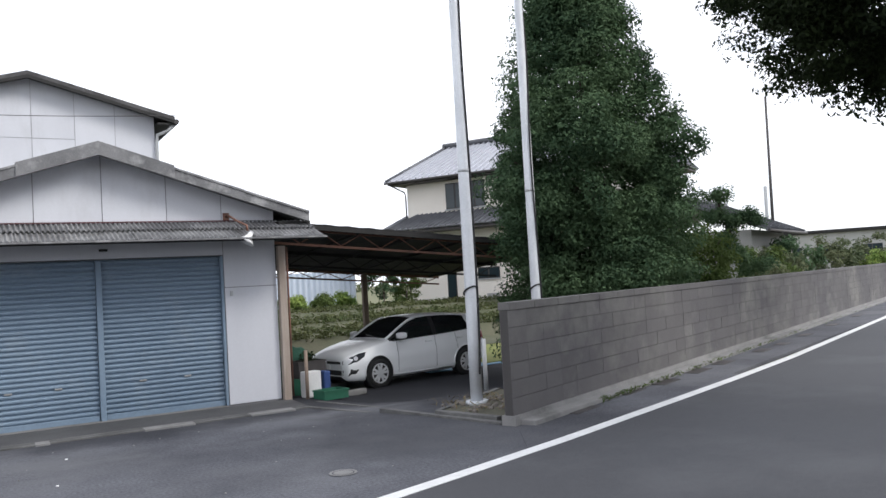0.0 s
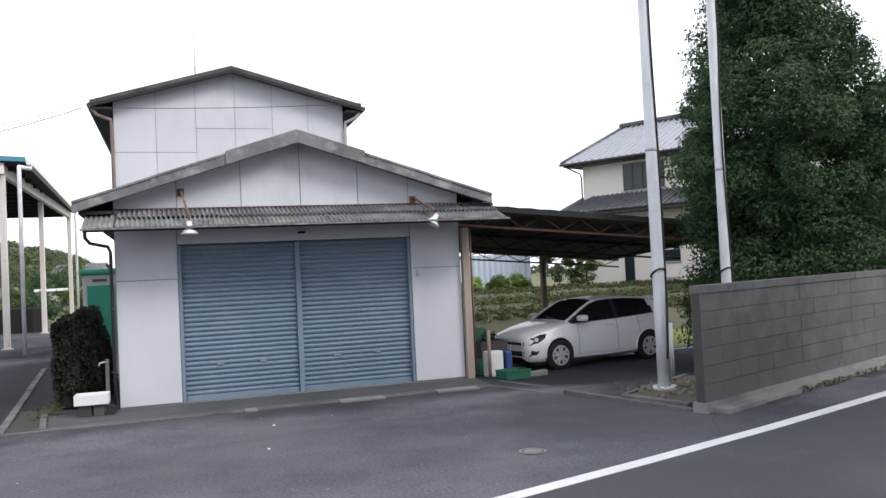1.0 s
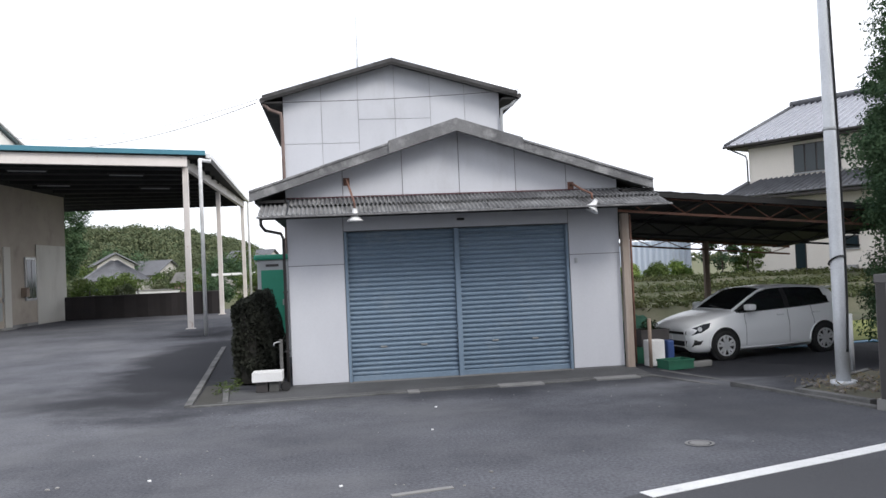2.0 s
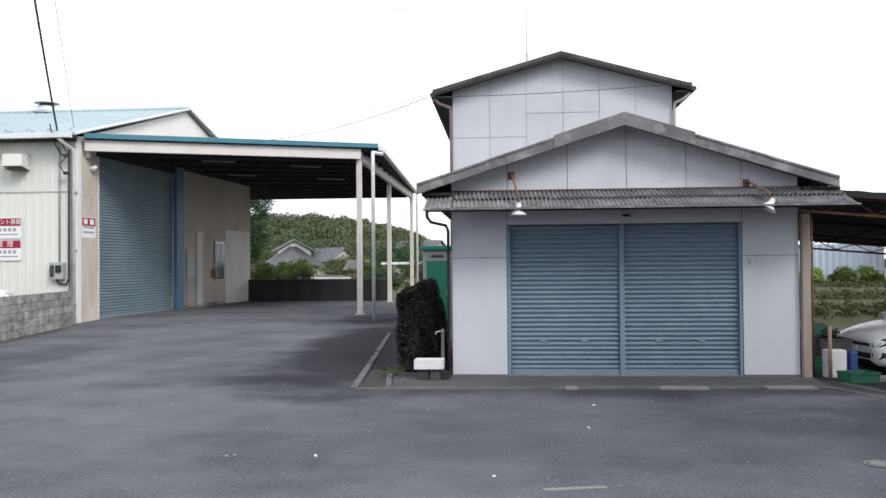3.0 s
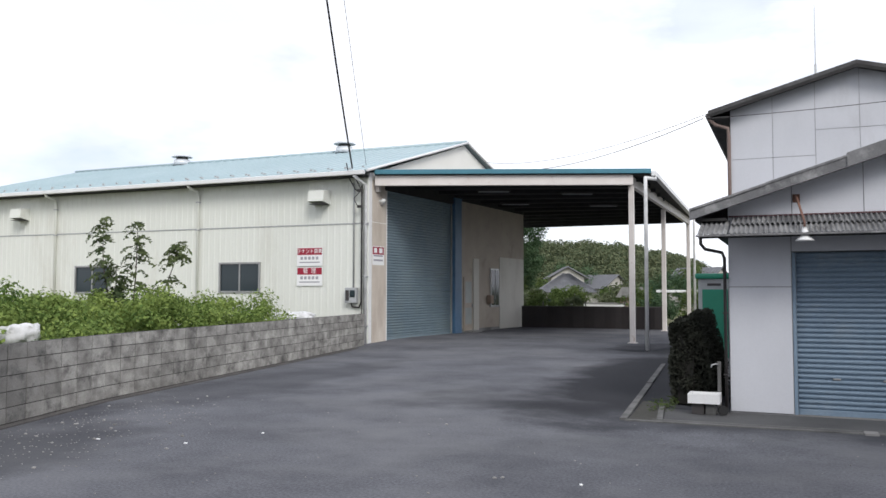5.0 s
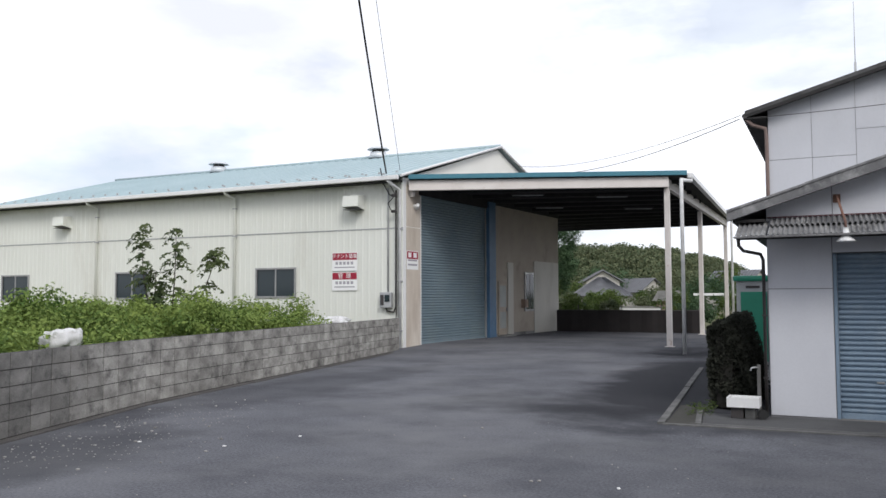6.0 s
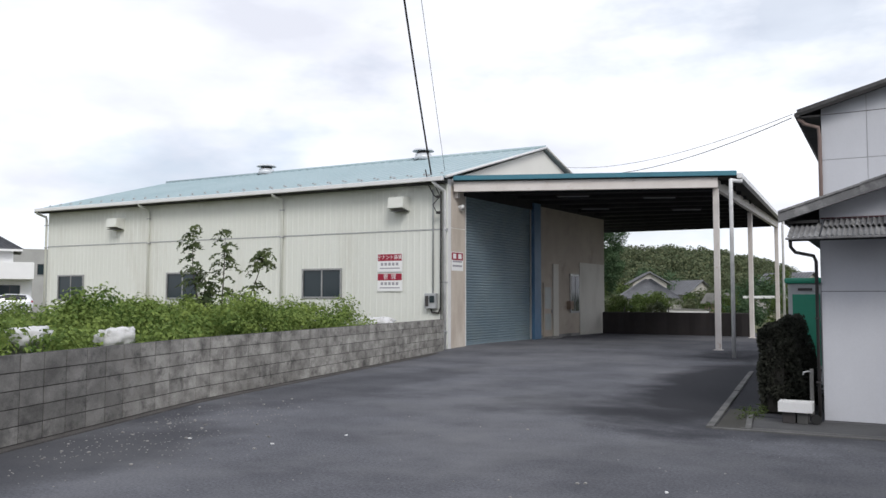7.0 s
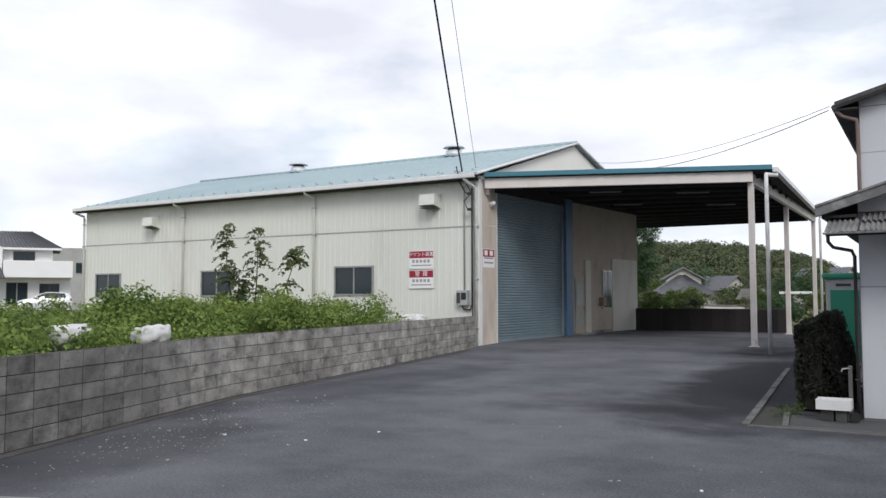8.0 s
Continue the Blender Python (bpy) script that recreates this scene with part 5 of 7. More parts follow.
WHITE_SHEET = mat("white_sheet", (0.74, 0.74, 0.76), (0.60, 0.60, 0.61), scale=3, rough=0.6, bump=0.3, dirt=(0.28, 0.28, 0.25), dirt_at=(0.54, 0.66), dirt_scale=5)
for (x, y, z, sx, sy) in ((-11.86, 7.9, 1.04, 0.54, 0.42), (-11.2, 9.07, 1.0, 0.42, 0.32), (-13.35, 20.1, 0.95, 0.8, 0.45)):
    bm = bmesh.new()
    bmesh.ops.create_uvsphere(bm, u_segments=32, v_segments=20, radius=0.88)
    for v in bm.verts:
        k = 1 + 0.22 * noise.noise(v.co * 2.3 + Vector((y, 0, 0))) + 0.14 * noise.noise(v.co * 5.1 + Vector((x, y, 0))) + 0.06 * noise.noise(v.co * 11)
        v.co = Vector((x + v.co.x * sx * k, y + v.co.y * sy * k, z + min(0.55, v.co.z) * 0.30 * k + 0.06 * v.co.x))
    for f in bm.faces:
        f.smooth = True
    tagged(part("rubble_sack", bm, WHITE_SHEET), "white plastic sack half buried in brambles", "sack", "sacks in the brambles")


LEAF_SAP = leaf_mat("sapling_leaves", (0.040, 0.065, 0.030), (0.135, 0.165, 0.07))


def sapling(x, y, z0, stems, seed):
    ob = empty("sapling", "young broad-leaved sapling with upright shoots above brambles", "sapling")
    rg = np.random.default_rng(seed)
    pts, nor = [], []
    for tx, tz, bow in stems:
        base, tip = Vector((x + 0.25 * (tx - x), y, z0)), Vector((tx, y, tz))
        line = [base.lerp(tip, k / 8) + Vector((bow * math.sin(math.pi * k / 8), 0, 0)) for k in range(9)]
        part("stem", tube(bmesh.new(), line, 0.024, 0.006, sides=6), BARK, ob)
        for k in range(36):
            t = rg.uniform(0.26, 1.0) if k else 1.0
            q = t * 7.999
            p = np.array(line[int(q)].lerp(line[min(8, int(q) + 1)], q - int(q)))
            a = rg.uniform(0, 2 * math.pi)
            reach = rg.uniform(0.28, 0.55) * (1.2 - 0.6 * t)
            for w in np.linspace(0.25, 1.0, 7):
                sag = 0.10 * math.sin(math.pi * w * 0.9) - 0.10 * w * w
                for side in (-1, 1):
                    off = np.array([math.cos(a) * w * reach - math.sin(a) * side * 0.045, math.sin(a) * w * reach + math.cos(a) * side * 0.045, sag])
                    pts.append(p + off + rg.normal(0, 0.012, 3))
                    nor.append(np.array([0.7 * math.cos(a), 0.7 * math.sin(a) - 0.5, 0.9]))
    leaves_object("leaves", np.array(pts), np.array(nor), 0.066, LEAF_SAP, ob, 0.45, seed)


sapling(-14.55, 14.85, 0.7, [(-15.38, 3.45, -0.25), (-14.30, 3.28, 0.05), (-13.0, 2.80, 0.12), (-14.95, 2.35, -0.1)], 3)


# ---- carport ----
TARP = mat("blue_sheet", (0.16, 0.36, 0.55), (0.12, 0.30, 0.48), rough=0.6, bump=0.1)
CARPORT_DARK = mat("near_black_sheet", (0.022, 0.021, 0.021), (0.014, 0.014, 0.014), rough=0.9)
CRATE_GREEN = mat("faded_green_plastic", (0.018, 0.12, 0.07), (0.014, 0.09, 0.055), rough=0.6)
carport = empty("carport", "low dark steel carport roof with rusty trusses beside the shed", "carport")


def cp_z(x, y):
    """Height of the carport roof: it falls to the right and to the back."""
    return 2.83 - 0.088 * (x - 4.8) - 0.075 * (y - 12.9)


xs = [4.64 + i * 0.2 for i in range(33)]
bm = bmesh.new()
rows = []
for y in (12.75, 15.6, 18.7):
    rows.append([bm.verts.new((x, y, cp_z(x, y) + 0.012 * (i % 2))) for i, x in enumerate(xs)])
    rows.append([bm.verts.new((x, y, cp_z(x, y) - 0.03)) for i, x in enumerate(xs)])
for a, b in ((0, 2), (2, 4), (3, 1), (5, 3)):
    for i in range(len(xs) - 1):
        bm.faces.new((rows[a][i], rows[a][i + 1], rows[b][i + 1], rows[b][i]))
for a, b in ((1, 0), (4, 5)):
    for i in range(len(xs) - 1):
        bm.faces.new((rows[a][i], rows[a][i + 1], rows[b][i + 1], rows[b][i]))
bmesh.ops.recalc_face_normals(bm, faces=bm.faces)
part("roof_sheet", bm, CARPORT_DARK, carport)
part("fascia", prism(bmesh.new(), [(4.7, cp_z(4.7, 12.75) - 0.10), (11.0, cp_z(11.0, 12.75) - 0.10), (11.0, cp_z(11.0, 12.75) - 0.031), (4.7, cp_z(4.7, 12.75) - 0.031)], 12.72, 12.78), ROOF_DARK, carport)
for y, m_ in ((13.0, RUST), (15.7, ROOF_DARK), (18.4, RUST)):
    dz = 0.30 if y < 18 else 0.22
    part("top_chord", prism(bmesh.new(), [(4.75, cp_z(4.75, y) - 0.09), (11.0, cp_z(11.0, y) - 0.09), (11.0, cp_z(11.0, y) - 0.035), (4.75, cp_z(4.75, y) - 0.035)], y - 0.025, y + 0.025), m_, carport)
    part("bottom_chord", prism(bmesh.new(), [(4.75, cp_z(4.75, y) - dz - 0.04), (11.0, cp_z(11.0, y) - dz - 0.04), (11.0, cp_z(11.0, y) - dz), (4.75, cp_z(4.75, y) - dz)], y - 0.025, y + 0.025), m_, carport)
    for i in range(16):
        xa, xb = 4.85 + i * 0.38, 4.85 + (i + 1) * 0.38
        a = (xa, y, cp_z(xa, y) - (dz if i % 2 else 0.08))
        b = (xb, y, cp_z(xb, y) - (0.08 if i % 2 else dz))
        part("web_bar", tube(bmesh.new(), [a, b], 0.012, sides=5), m_, carport)
for i in range(6):
    x = 5.2 + i * 1.1
    part("purlin", tube(bmesh.new(), [(x, 12.8, cp_z(x, 12.8) - 0.06), (x, 18.6, cp_z(x, 18.6) - 0.06)], 0.025, sides=6), ROOF_DARK, carport)
for x, y in ((8.86, 18.4), (10.6, 13.0)):
    part("post", bbox(x - 0.06, x + 0.06, y - 0.06, y + 0.06, ground_z(x, y) - 0.02, cp_z(x, y) - 0.035, bevel=0.008), WOOD, carport)

# ---- car ----
CAR_WHITE = plain("white_car_paint", (0.84, 0.85, 0.86), 0.22, 0.0, 0.6)
CAR_GLASS = plain("tinted_car_glass", (0.012, 0.014, 0.016), 0.04, 0.0, 0.9)
CAR_TRIM = plain("black_car_trim", (0.012, 0.012, 0.013), 0.5)
CAR_LAMP = plain("headlamp_lens", (0.06, 0.065, 0.075), 0.08, 0.2, 0.9)
ALLOY = plain("alloy_wheel", (0.72, 0.73, 0.75), 0.35, 0.35)


def lerp_rows(rows, x):
    for a, b in zip(rows, rows[1:]):
        if a[0] <= x <= b[0]:
            t = (x - a[0]) / (b[0] - a[0])
            return [u + (v - u) * t for u, v in zip(a, b)]
    return list(rows[-1] if x > rows[-1][0] else rows[0])


def hatchback(name, label, scale, at, turn, paint):
    """A small five-door hatchback; x runs from the nose (0) to the tail (3.97) along -x local."""
    car = empty(name, label, "car", at=at, turn=turn)
    car.scale = (scale, scale, scale)
    rows = [  # x, bottom, half width, belt height, half width at the belt, roof edge height, half width there, crown height
        (0.00, 0.30, 0.62, 0.60, 0.58, 0.630, 0.42, 0.650), (0.03, 0.23, 0.70, 0.65, 0.65, 0.690, 0.48, 0.710), (0.10, 0.20, 0.765, 0.69, 0.70, 0.735, 0.53, 0.770),
        (0.22, 0.19, 0.80, 0.74, 0.72, 0.785, 0.56, 0.825), (0.45, 0.18, 0.825, 0.81, 0.745, 0.855, 0.60, 0.890), (0.80, 0.18, 0.84, 0.89, 0.775, 0.925, 0.64, 0.955),
        (1.10, 0.18, 0.84, 0.935, 0.785, 0.965, 0.67, 0.990), (1.22, 0.18, 0.84, 0.945, 0.785, 1.035, 0.655, 1.065), (1.50, 0.18, 0.84, 0.955, 0.785, 1.195, 0.625, 1.235),
        (1.78, 0.18, 0.84, 0.965, 0.785, 1.335, 0.595, 1.385), (1.98, 0.18, 0.84, 0.972, 0.785, 1.385, 0.585, 1.440), (2.35, 0.18, 0.84, 0.985, 0.785, 1.405, 0.580, 1.462),
        (2.80, 0.18, 0.84, 1.005, 0.782, 1.398, 0.575, 1.455), (3.20, 0.19, 0.838, 1.025, 0.775, 1.372, 0.568, 1.432), (3.50, 0.20, 0.828, 1.045, 0.762, 1.338, 0.560, 1.400),
        (3.70, 0.22, 0.81, 1.055, 0.745, 1.290, 0.560, 1.345), (3.80, 0.25, 0.785, 1.045, 0.725, 1.180, 0.580, 1.215), (3.88, 0.29, 0.755, 1.015, 0.70, 1.060, 0.600, 1.075),
        (3.95, 0.36, 0.70, 0.93, 0.66, 0.960, 0.560, 0.965), (3.97, 0.44, 0.64, 0.82, 0.62, 0.850, 0.520, 0.855)]
    xs_st = sorted({round(3.97 * i / 66, 3) for i in range(67)} | {1.10, 1.98, 3.70})

    def ring(x):
        _, zb, w, zt, wt, zr, wr, zc = lerp_rows(rows, x)
        d = zt - zb
        half = [(w * 0.90, zb), (w * 0.975, zb + 0.05), (w * 0.985, zb + 0.16), (w * 1.0, zb + d * 0.48), (w * 0.995, zb + d * 0.66), (w * 0.965, zb + d * 0.74), (wt * 1.0, zt - 0.02),
                (wt * 0.985, zt), (wt * 0.52 + wr * 0.48 + 0.012, (zt + zr) / 2), (wr, zr), (wr * 0.93, zr + (zc - zr) * 0.42), (wr * 0.55, zr + (zc - zr) * 0.85), (0.0, zc)]
        return [(-x, v, z) for v, z in half] + [(-x, -v, z) for v, z in half[-2::-1]]

    rings = [ring(x) for x in xs_st]
    m = len(rings[0])
    skins = {}

    def kind_of(x, k):
        j = k if k < m // 2 else m - 2 - k
        if j in (7, 8) and 1.16 < x < 3.52:
            top_cut = 1.36 if j == 8 else 1.20
            if x < top_cut or 2.33 < x < 2.44 or x > (3.42 if j == 8 else 3.50):
                return "window_trim" if x < 3.42 else "body"
            return "side_window"
        if j >= 10 and 1.13 < x < 1.94:
            return "windscreen"
        if j >= 10 and 3.71 < x < 3.88:
            return "rear_window"
        return "body"

    for i in range(len(rings) - 1):
        xm = (xs_st[i] + xs_st[i + 1]) / 2
        for k in range(m - 1):
            name_ = kind_of(xm, k)
            key = (name_, k < m // 2, xm > 2.385 if name_ == "side_window" else xm > 2.0) if name_ in ("side_window", "window_trim") else (name_,)
            bm, seen = skins.setdefault(key, (bmesh.new(), {}))
            q = []
            for a, b in ((i, k), (i, k + 1), (i + 1, k + 1), (i + 1, k)):
                if (a, b) not in seen:
                    seen[a, b] = bm.verts.new(rings[a][b])
                q.append(seen[a, b])
            bm.faces.new(q).smooth = True
    bm, seen = skins["body",]
    for i, rev in ((0, False), (len(rings) - 1, True)):
        vs = [seen[i, k] for k in range(m)]
        bm.faces.new(vs[::-1] if rev else vs)
    looks = {"body": paint, "windscreen": CAR_GLASS, "side_window": CAR_GLASS, "window_trim": CAR_TRIM, "rear_window": CAR_GLASS}
    for key, (bm, seen) in skins.items():
        bmesh.ops.recalc_face_normals(bm, faces=bm.faces)
        part(key[0], bm, looks[key[0]], car)

    def skin(x, z, out=0.0):
        """A point on the flank at height z."""
        pts = ring(x)[: m // 2 + 1]
        for a, b in zip(pts, pts[1:]):
            if a[2] <= z <= b[2]:
                t = (z - a[2]) / max(1e-6, b[2] - a[2])
                return a[1] + (b[1] - a[1]) * t + out
        return pts[-1][1] + out

    def patch(outline, s, out, material, pname, parent, label=""):
        bm = bmesh.new()
        fs = [bm.verts.new((-x, s * skin(x, z, out), z)) for x, z in outline]
        c = bm.verts.new((-sum(p[0] for p in outline) / len(outline), s * skin(sum(p[0] for p in outline) / len(outline), sum(p[1] for p in outline) / len(outline), out + 0.008), sum(p[1] for p in outline) / len(outline)))
        for a, b in zip(fs, fs[1:] + fs[:1]):
            bm.faces.new((a, b, c)).smooth = True
        bmesh.ops.recalc_face_normals(bm, faces=bm.faces)
        bmesh.ops.solidify(bm, geom=bm.faces[:], thickness=0.012)
        return part(pname, bm, material, parent, label)

    wheels = [(0.80, 0.30), (3.27, 0.30)]
    for s in (-1, 1):
        line = [(-x, s * (lerp_rows(rows, x)[6] + 0.004), lerp_rows(rows, x)[5] + 0.012) for x in (1.08, 1.22, 1.36, 1.5, 1.64, 1.78, 1.9, 1.98)]
        part("front_pillar", tube(bmesh.new(), line, 0.030, sides=8), paint, car)
        part("window_strip", tube(bmesh.new(), [(-x, s * (lerp_rows(rows, x)[4] + 0.001), lerp_rows(rows, x)[3]) for x in (1.2, 1.6, 2.0, 2.4, 2.8, 3.2, 3.5)], 0.010, sides=6), CAR_TRIM, car)
        patch([(1.10, 0.20), (2.85, 0.20), (2.85, 0.235), (1.10, 0.235)], s, 0.010, paint, "sill_trim", car)
        mirror = part("mirror", bbox(-1.47, -1.28, s * 0.905 - 0.10, s * 0.905 + 0.10, 0.985, 1.115, bevel=0.05), paint, car)
        part("mirror_foot", bbox(-1.40, -1.33, s * 0.80 - 0.05, s * 0.80 + 0.05, 0.965, 1.0, bevel=0.01), CAR_TRIM, mirror)
        for xd in (2.20, 3.12):
            yy = skin(xd, 0.86)
            part("door_handle", bbox(-xd - 0.09, -xd + 0.09, s * yy - 0.022, s * yy + 0.022, 0.845, 0.88, bevel=0.012), paint, car)
        for xd, z0, z1 in ((1.32, 0.28, 0.93), (2.39, 0.28, 0.97), (3.03, 0.62, 1.0)):
            pts = [(-xd - (0.10 * (0.62 - z) if xd > 3 else 0), s * skin(xd, z, -0.001), z) for z in [z0 + (z1 - z0) * i / 8 for i in range(9)]]
            part("door_seam", tube(bmesh.new(), pts, 0.005, sides=5), CAR_TRIM, car)
        lamp = patch([(0.010, 0.555), (0.015, 0.615), (0.12, 0.685), (0.36, 0.755), (0.52, 0.775), (0.46, 0.68), (0.28, 0.59), (0.10, 0.55)], s, 0.004, CAR_LAMP, "headlight", car)
        for xl, zl, rl in ((0.10, 0.61, 0.040), (0.26, 0.66, 0.045)):
            yy = skin(xl, zl, 0.006)
            part("reflector", tube(bmesh.new(), [(-xl, s * yy, zl), (-xl + 0.010, s * (yy + 0.02), zl + 0.002)], rl, sides=14), ALLOY, lamp)
        patch([(0.008, 0.32), (0.006, 0.43), (0.12, 0.45), (0.30, 0.43), (0.24, 0.35), (0.08, 0.31)], s, 0.004, CAR_TRIM, "fog_lamp_trim", car)
        patch([(3.78, 0.74), (3.80, 0.98), (3.92, 0.96), (3.94, 0.76)], s, 0.006, SIGN_RED, "tail_light", car)
        for wx, wz in wheels:
            arch = tube(bmesh.new(), [(0, -0.10, 0), (0, 0.097, 0)], 0.352, sides=36)
            part("wheel_arch", put_bm(arch, pose(-wx, s * 0.748, wz + 0.02)), CAR_TRIM, car)
            lip = tube(bmesh.new(), [(0.362 * math.cos(a), 0.0, 0.362 * math.sin(a)) for a in (math.radians(-8 + 196 * i / 26) for i in range(27))], 0.016, sides=8)
            part("arch_lip", put_bm(lip, pose(-wx, s * 0.838, wz + 0.02)), paint, car)
            prof = [(-0.10, 0.25), (-0.095, 0.285), (-0.07, 0.30), (0.07, 0.30), (0.095, 0.285), (0.102, 0.25), (0.095, 0.215), (0.06, 0.205)]
            bm = bmesh.new()
            loops = [[bm.verts.new((r * math.cos(2 * math.pi * i / 40), y * s, r * math.sin(2 * math.pi * i / 40))) for i in range(40)] for y, r in prof]
            for u, v in zip(loops, loops[1:]):
                for i in range(40):
                    bm.faces.new((u[i], u[(i + 1) % 40], v[(i + 1) % 40], v[i])).smooth = True
            bm.faces.new(loops[0])
            bm.faces.new(loops[-1])
            bmesh.ops.recalc_face_normals(bm, faces=bm.faces)
            wheel = part("wheel", put_bm(bm, pose(-wx, s * 0.765, wz)), BLACK, car)
            rim = bmesh.new()
            for i in range(32):
                a, b = 2 * math.pi * i / 32, 2 * math.pi * (i + 1) / 32
                rim.faces.new([rim.verts.new((r * math.cos(w), 0, r * math.sin(w))) for r, w in ((0.185, a), (0.212, a), (0.212, b), (0.185, b))])
            for i in range(5):
                for dw in (-0.24, 0.24):
                    a = 2 * math.pi * i / 5 + dw + 0.3
                    c, s2 = math.cos(a), math.sin(a)
                    rim.faces.new([rim.verts.new((r * c - o * s2, 0, r * s2 + o * c)) for r, o in ((0.04, -0.026), (0.19, -0.024), (0.19, 0.024), (0.04, 0.026))])
            rim.faces.new([rim.verts.new((0.06 * math.cos(2 * math.pi * i / 14), 0, 0.06 * math.sin(2 * math.pi * i / 14))) for i in range(14)])
            bmesh.ops.remove_doubles(rim, verts=rim.verts, dist=1e-5)
            bmesh.ops.solidify(rim, geom=rim.faces[:], thickness=0.02)
            bmesh.ops.recalc_face_normals(rim, faces=rim.faces)
            part("rim", put_bm(rim, pose(-wx, s * 0.850, wz)), ALLOY, wheel)
    part("grille", bbox(-0.10, 0.012, -0.57, 0.57, 0.555, 0.61, bevel=0.012), CAR_TRIM, car)
    part("lower_grille", bbox(-0.16, 0.010, -0.60, 0.60, 0.32, 0.43, bevel=0.02), CAR_TRIM, car)
    part("number_plate", bbox(0.004, 0.020, -0.17, 0.17, 0.44, 0.54), SIGN_WHITE, car, "blank white plate")
    part("badge", put_bm(tube(bmesh.new(), [(0.0, 0, 0), (0.02, 0, 0)], 0.045, sides=16), pose(0.004, 0, 0.585)), ALLOY, car)
    part("spoiler", bbox(-3.80, -3.60, -0.54, 0.54, 1.335, 1.372, bevel=0.015), paint, car)
    part("wiper", tube(bmesh.new(), [(-1.13, 0.45, 1.01), (-1.20, -0.2, 1.065)], 0.010, sides=5), CAR_TRIM, car)
    part("underbody", bbox(-3.7, -0.3, -0.68, 0.68, 0.16, 0.24), CAR_TRIM, car)
    return car


CAR_S = 0.875
fdir = Vector((-2.125, -0.363, 0)).normalized()
left = Vector((-fdir.y, fdir.x, 0))
mid = Vector((7.906, 13.826, 0))
nose = mid + fdir * (1.975 * CAR_S) - left * (0.80 * CAR_S)
hatchback("car", "white five-door hatchback parked under the carport", CAR_S, (nose.x, nose.y, -0.20), math.degrees(math.atan2(fdir.y, fdir.x)), CAR_WHITE)
for i, (x, y) in enumerate(((6.05, 12.95), (6.25, 14.3))):
    tagged(part("wheel_stop", put_bm(bbox(-0.28, 0.28, -0.06, 0.06, 0, 0.10, bevel=0.02), pose(x, y, ground_z(x, y) - 0.005, 0, 0, 20)), CONCRETE), "concrete wheel stop before the car", "wheel stop", "wheel stops")

# ---- clutter at the shed corner ----
def crate(x, y, z, w, d, h, material, label, turn=0):
    ob = empty("crate", label, "crate", at=(x, y, z), turn=turn)
    bm = bmesh.new()
    for a in ((-w / 2, w / 2, -d / 2, -d / 2 + 0.015), (-w / 2, w / 2, d / 2 - 0.015, d / 2), (-w / 2, -w / 2 + 0.015, -d / 2 + 0.015, d / 2 - 0.015), (w / 2 - 0.015, w / 2, -d / 2 + 0.015, d / 2 - 0.015)):
        box(bm, *a, 0, h)
    box(bm, -w / 2 + 0.015, w / 2 - 0.015, -d / 2 + 0.015, d / 2 - 0.015, 0, 0.015)
    part("tray", bm, material, ob)
    part("rim", bbox(-w / 2 - 0.01, w / 2 + 0.01, -d / 2 - 0.01, -d / 2, h - 0.03, h), material, ob)
    part("rim", bbox(-w / 2 - 0.01, w / 2 + 0.01, d / 2, d / 2 + 0.01, h - 0.03, h), material, ob)


crate(5.32, 12.15, -0.075, 0.46, 0.32, 0.15, CRATE_GREEN, "green plastic crate on the carport floor", 12)
crate(5.25, 13.0, -0.09, 0.55, 0.4, 0.3, CRATE_GREEN, "green plastic crate stacked by the shed", -8)
crate(5.28, 13.05, 0.21, 0.5, 0.38, 0.28, PIPE_DARK, "dark plastic crate stacked on another", 5)
tagged(part("storage_box", put_bm(bbox(-0.14, 0.14, -0.1, 0.1, 0, 0.42, bevel=0.02), pose(5.12, 12.5, -0.06, 0, 0, 10)), PIPE_WHITE), "white plastic container by the shed post", "container")
tagged(part("jerry_can", put_bm(bbox(-0.06, 0.06, -0.08, 0.08, 0, 0.38, bevel=0.025), pose(5.42, 12.62, -0.05, 0, 0, 5)), mat("dark_blue_plastic", (0.03, 0.07, 0.22), (0.025, 0.055, 0.17), rough=0.5)), "blue plastic can by the crates", "can")
tagged(part("stake", tube(bmesh.new(), [(4.98, 12.3, -0.08), (4.98, 12.3, 0.72)], 0.03, sides=8), WOOD), "weathered timber stake beside the shed post", "stake")
bm = bmesh.new()
bmesh.ops.create_uvsphere(bm, u_segments=18, v_segments=12, radius=1.0)
for v in bm.verts:
    k = 1 + 0.35 * noise.noise(v.co * 2.6)
    v.co = Vector((5.25 + v.co.x * 0.38 * k, 13.5 + v.co.y * 0.3 * k, 0.12 + max(-0.3, v.co.z) * 0.55 * k))
for f in bm.faces:
    f.smooth = True
tagged(part("net_heap", bm, mat("green_net", (0.02, 0.085, 0.055), (0.012, 0.05, 0.035), scale=8, rough=0.9, bump=0.6)), "heap of dark green netting by the shed", "netting")
pot = empty("pot_plant", "small dark pot plant on the crates", "plant")
part("pot", put_bm(tube(bmesh.new(), [(0, 0, 0), (0, 0, 0.18)], 0.08, 0.11, sides=14), pose(5.28, 13.05, 0.225)), PIPE_DARK, pot)
rg = np.random.default_rng(9)
c, nn = clump_points(rg, [(5.28, 13.05, 0.53, 0.16, 0.14)], 150, 0.3)
leaves_object("leaves", c, nn, 0.035, LEAF_DARK, pot, 0.4, 2)

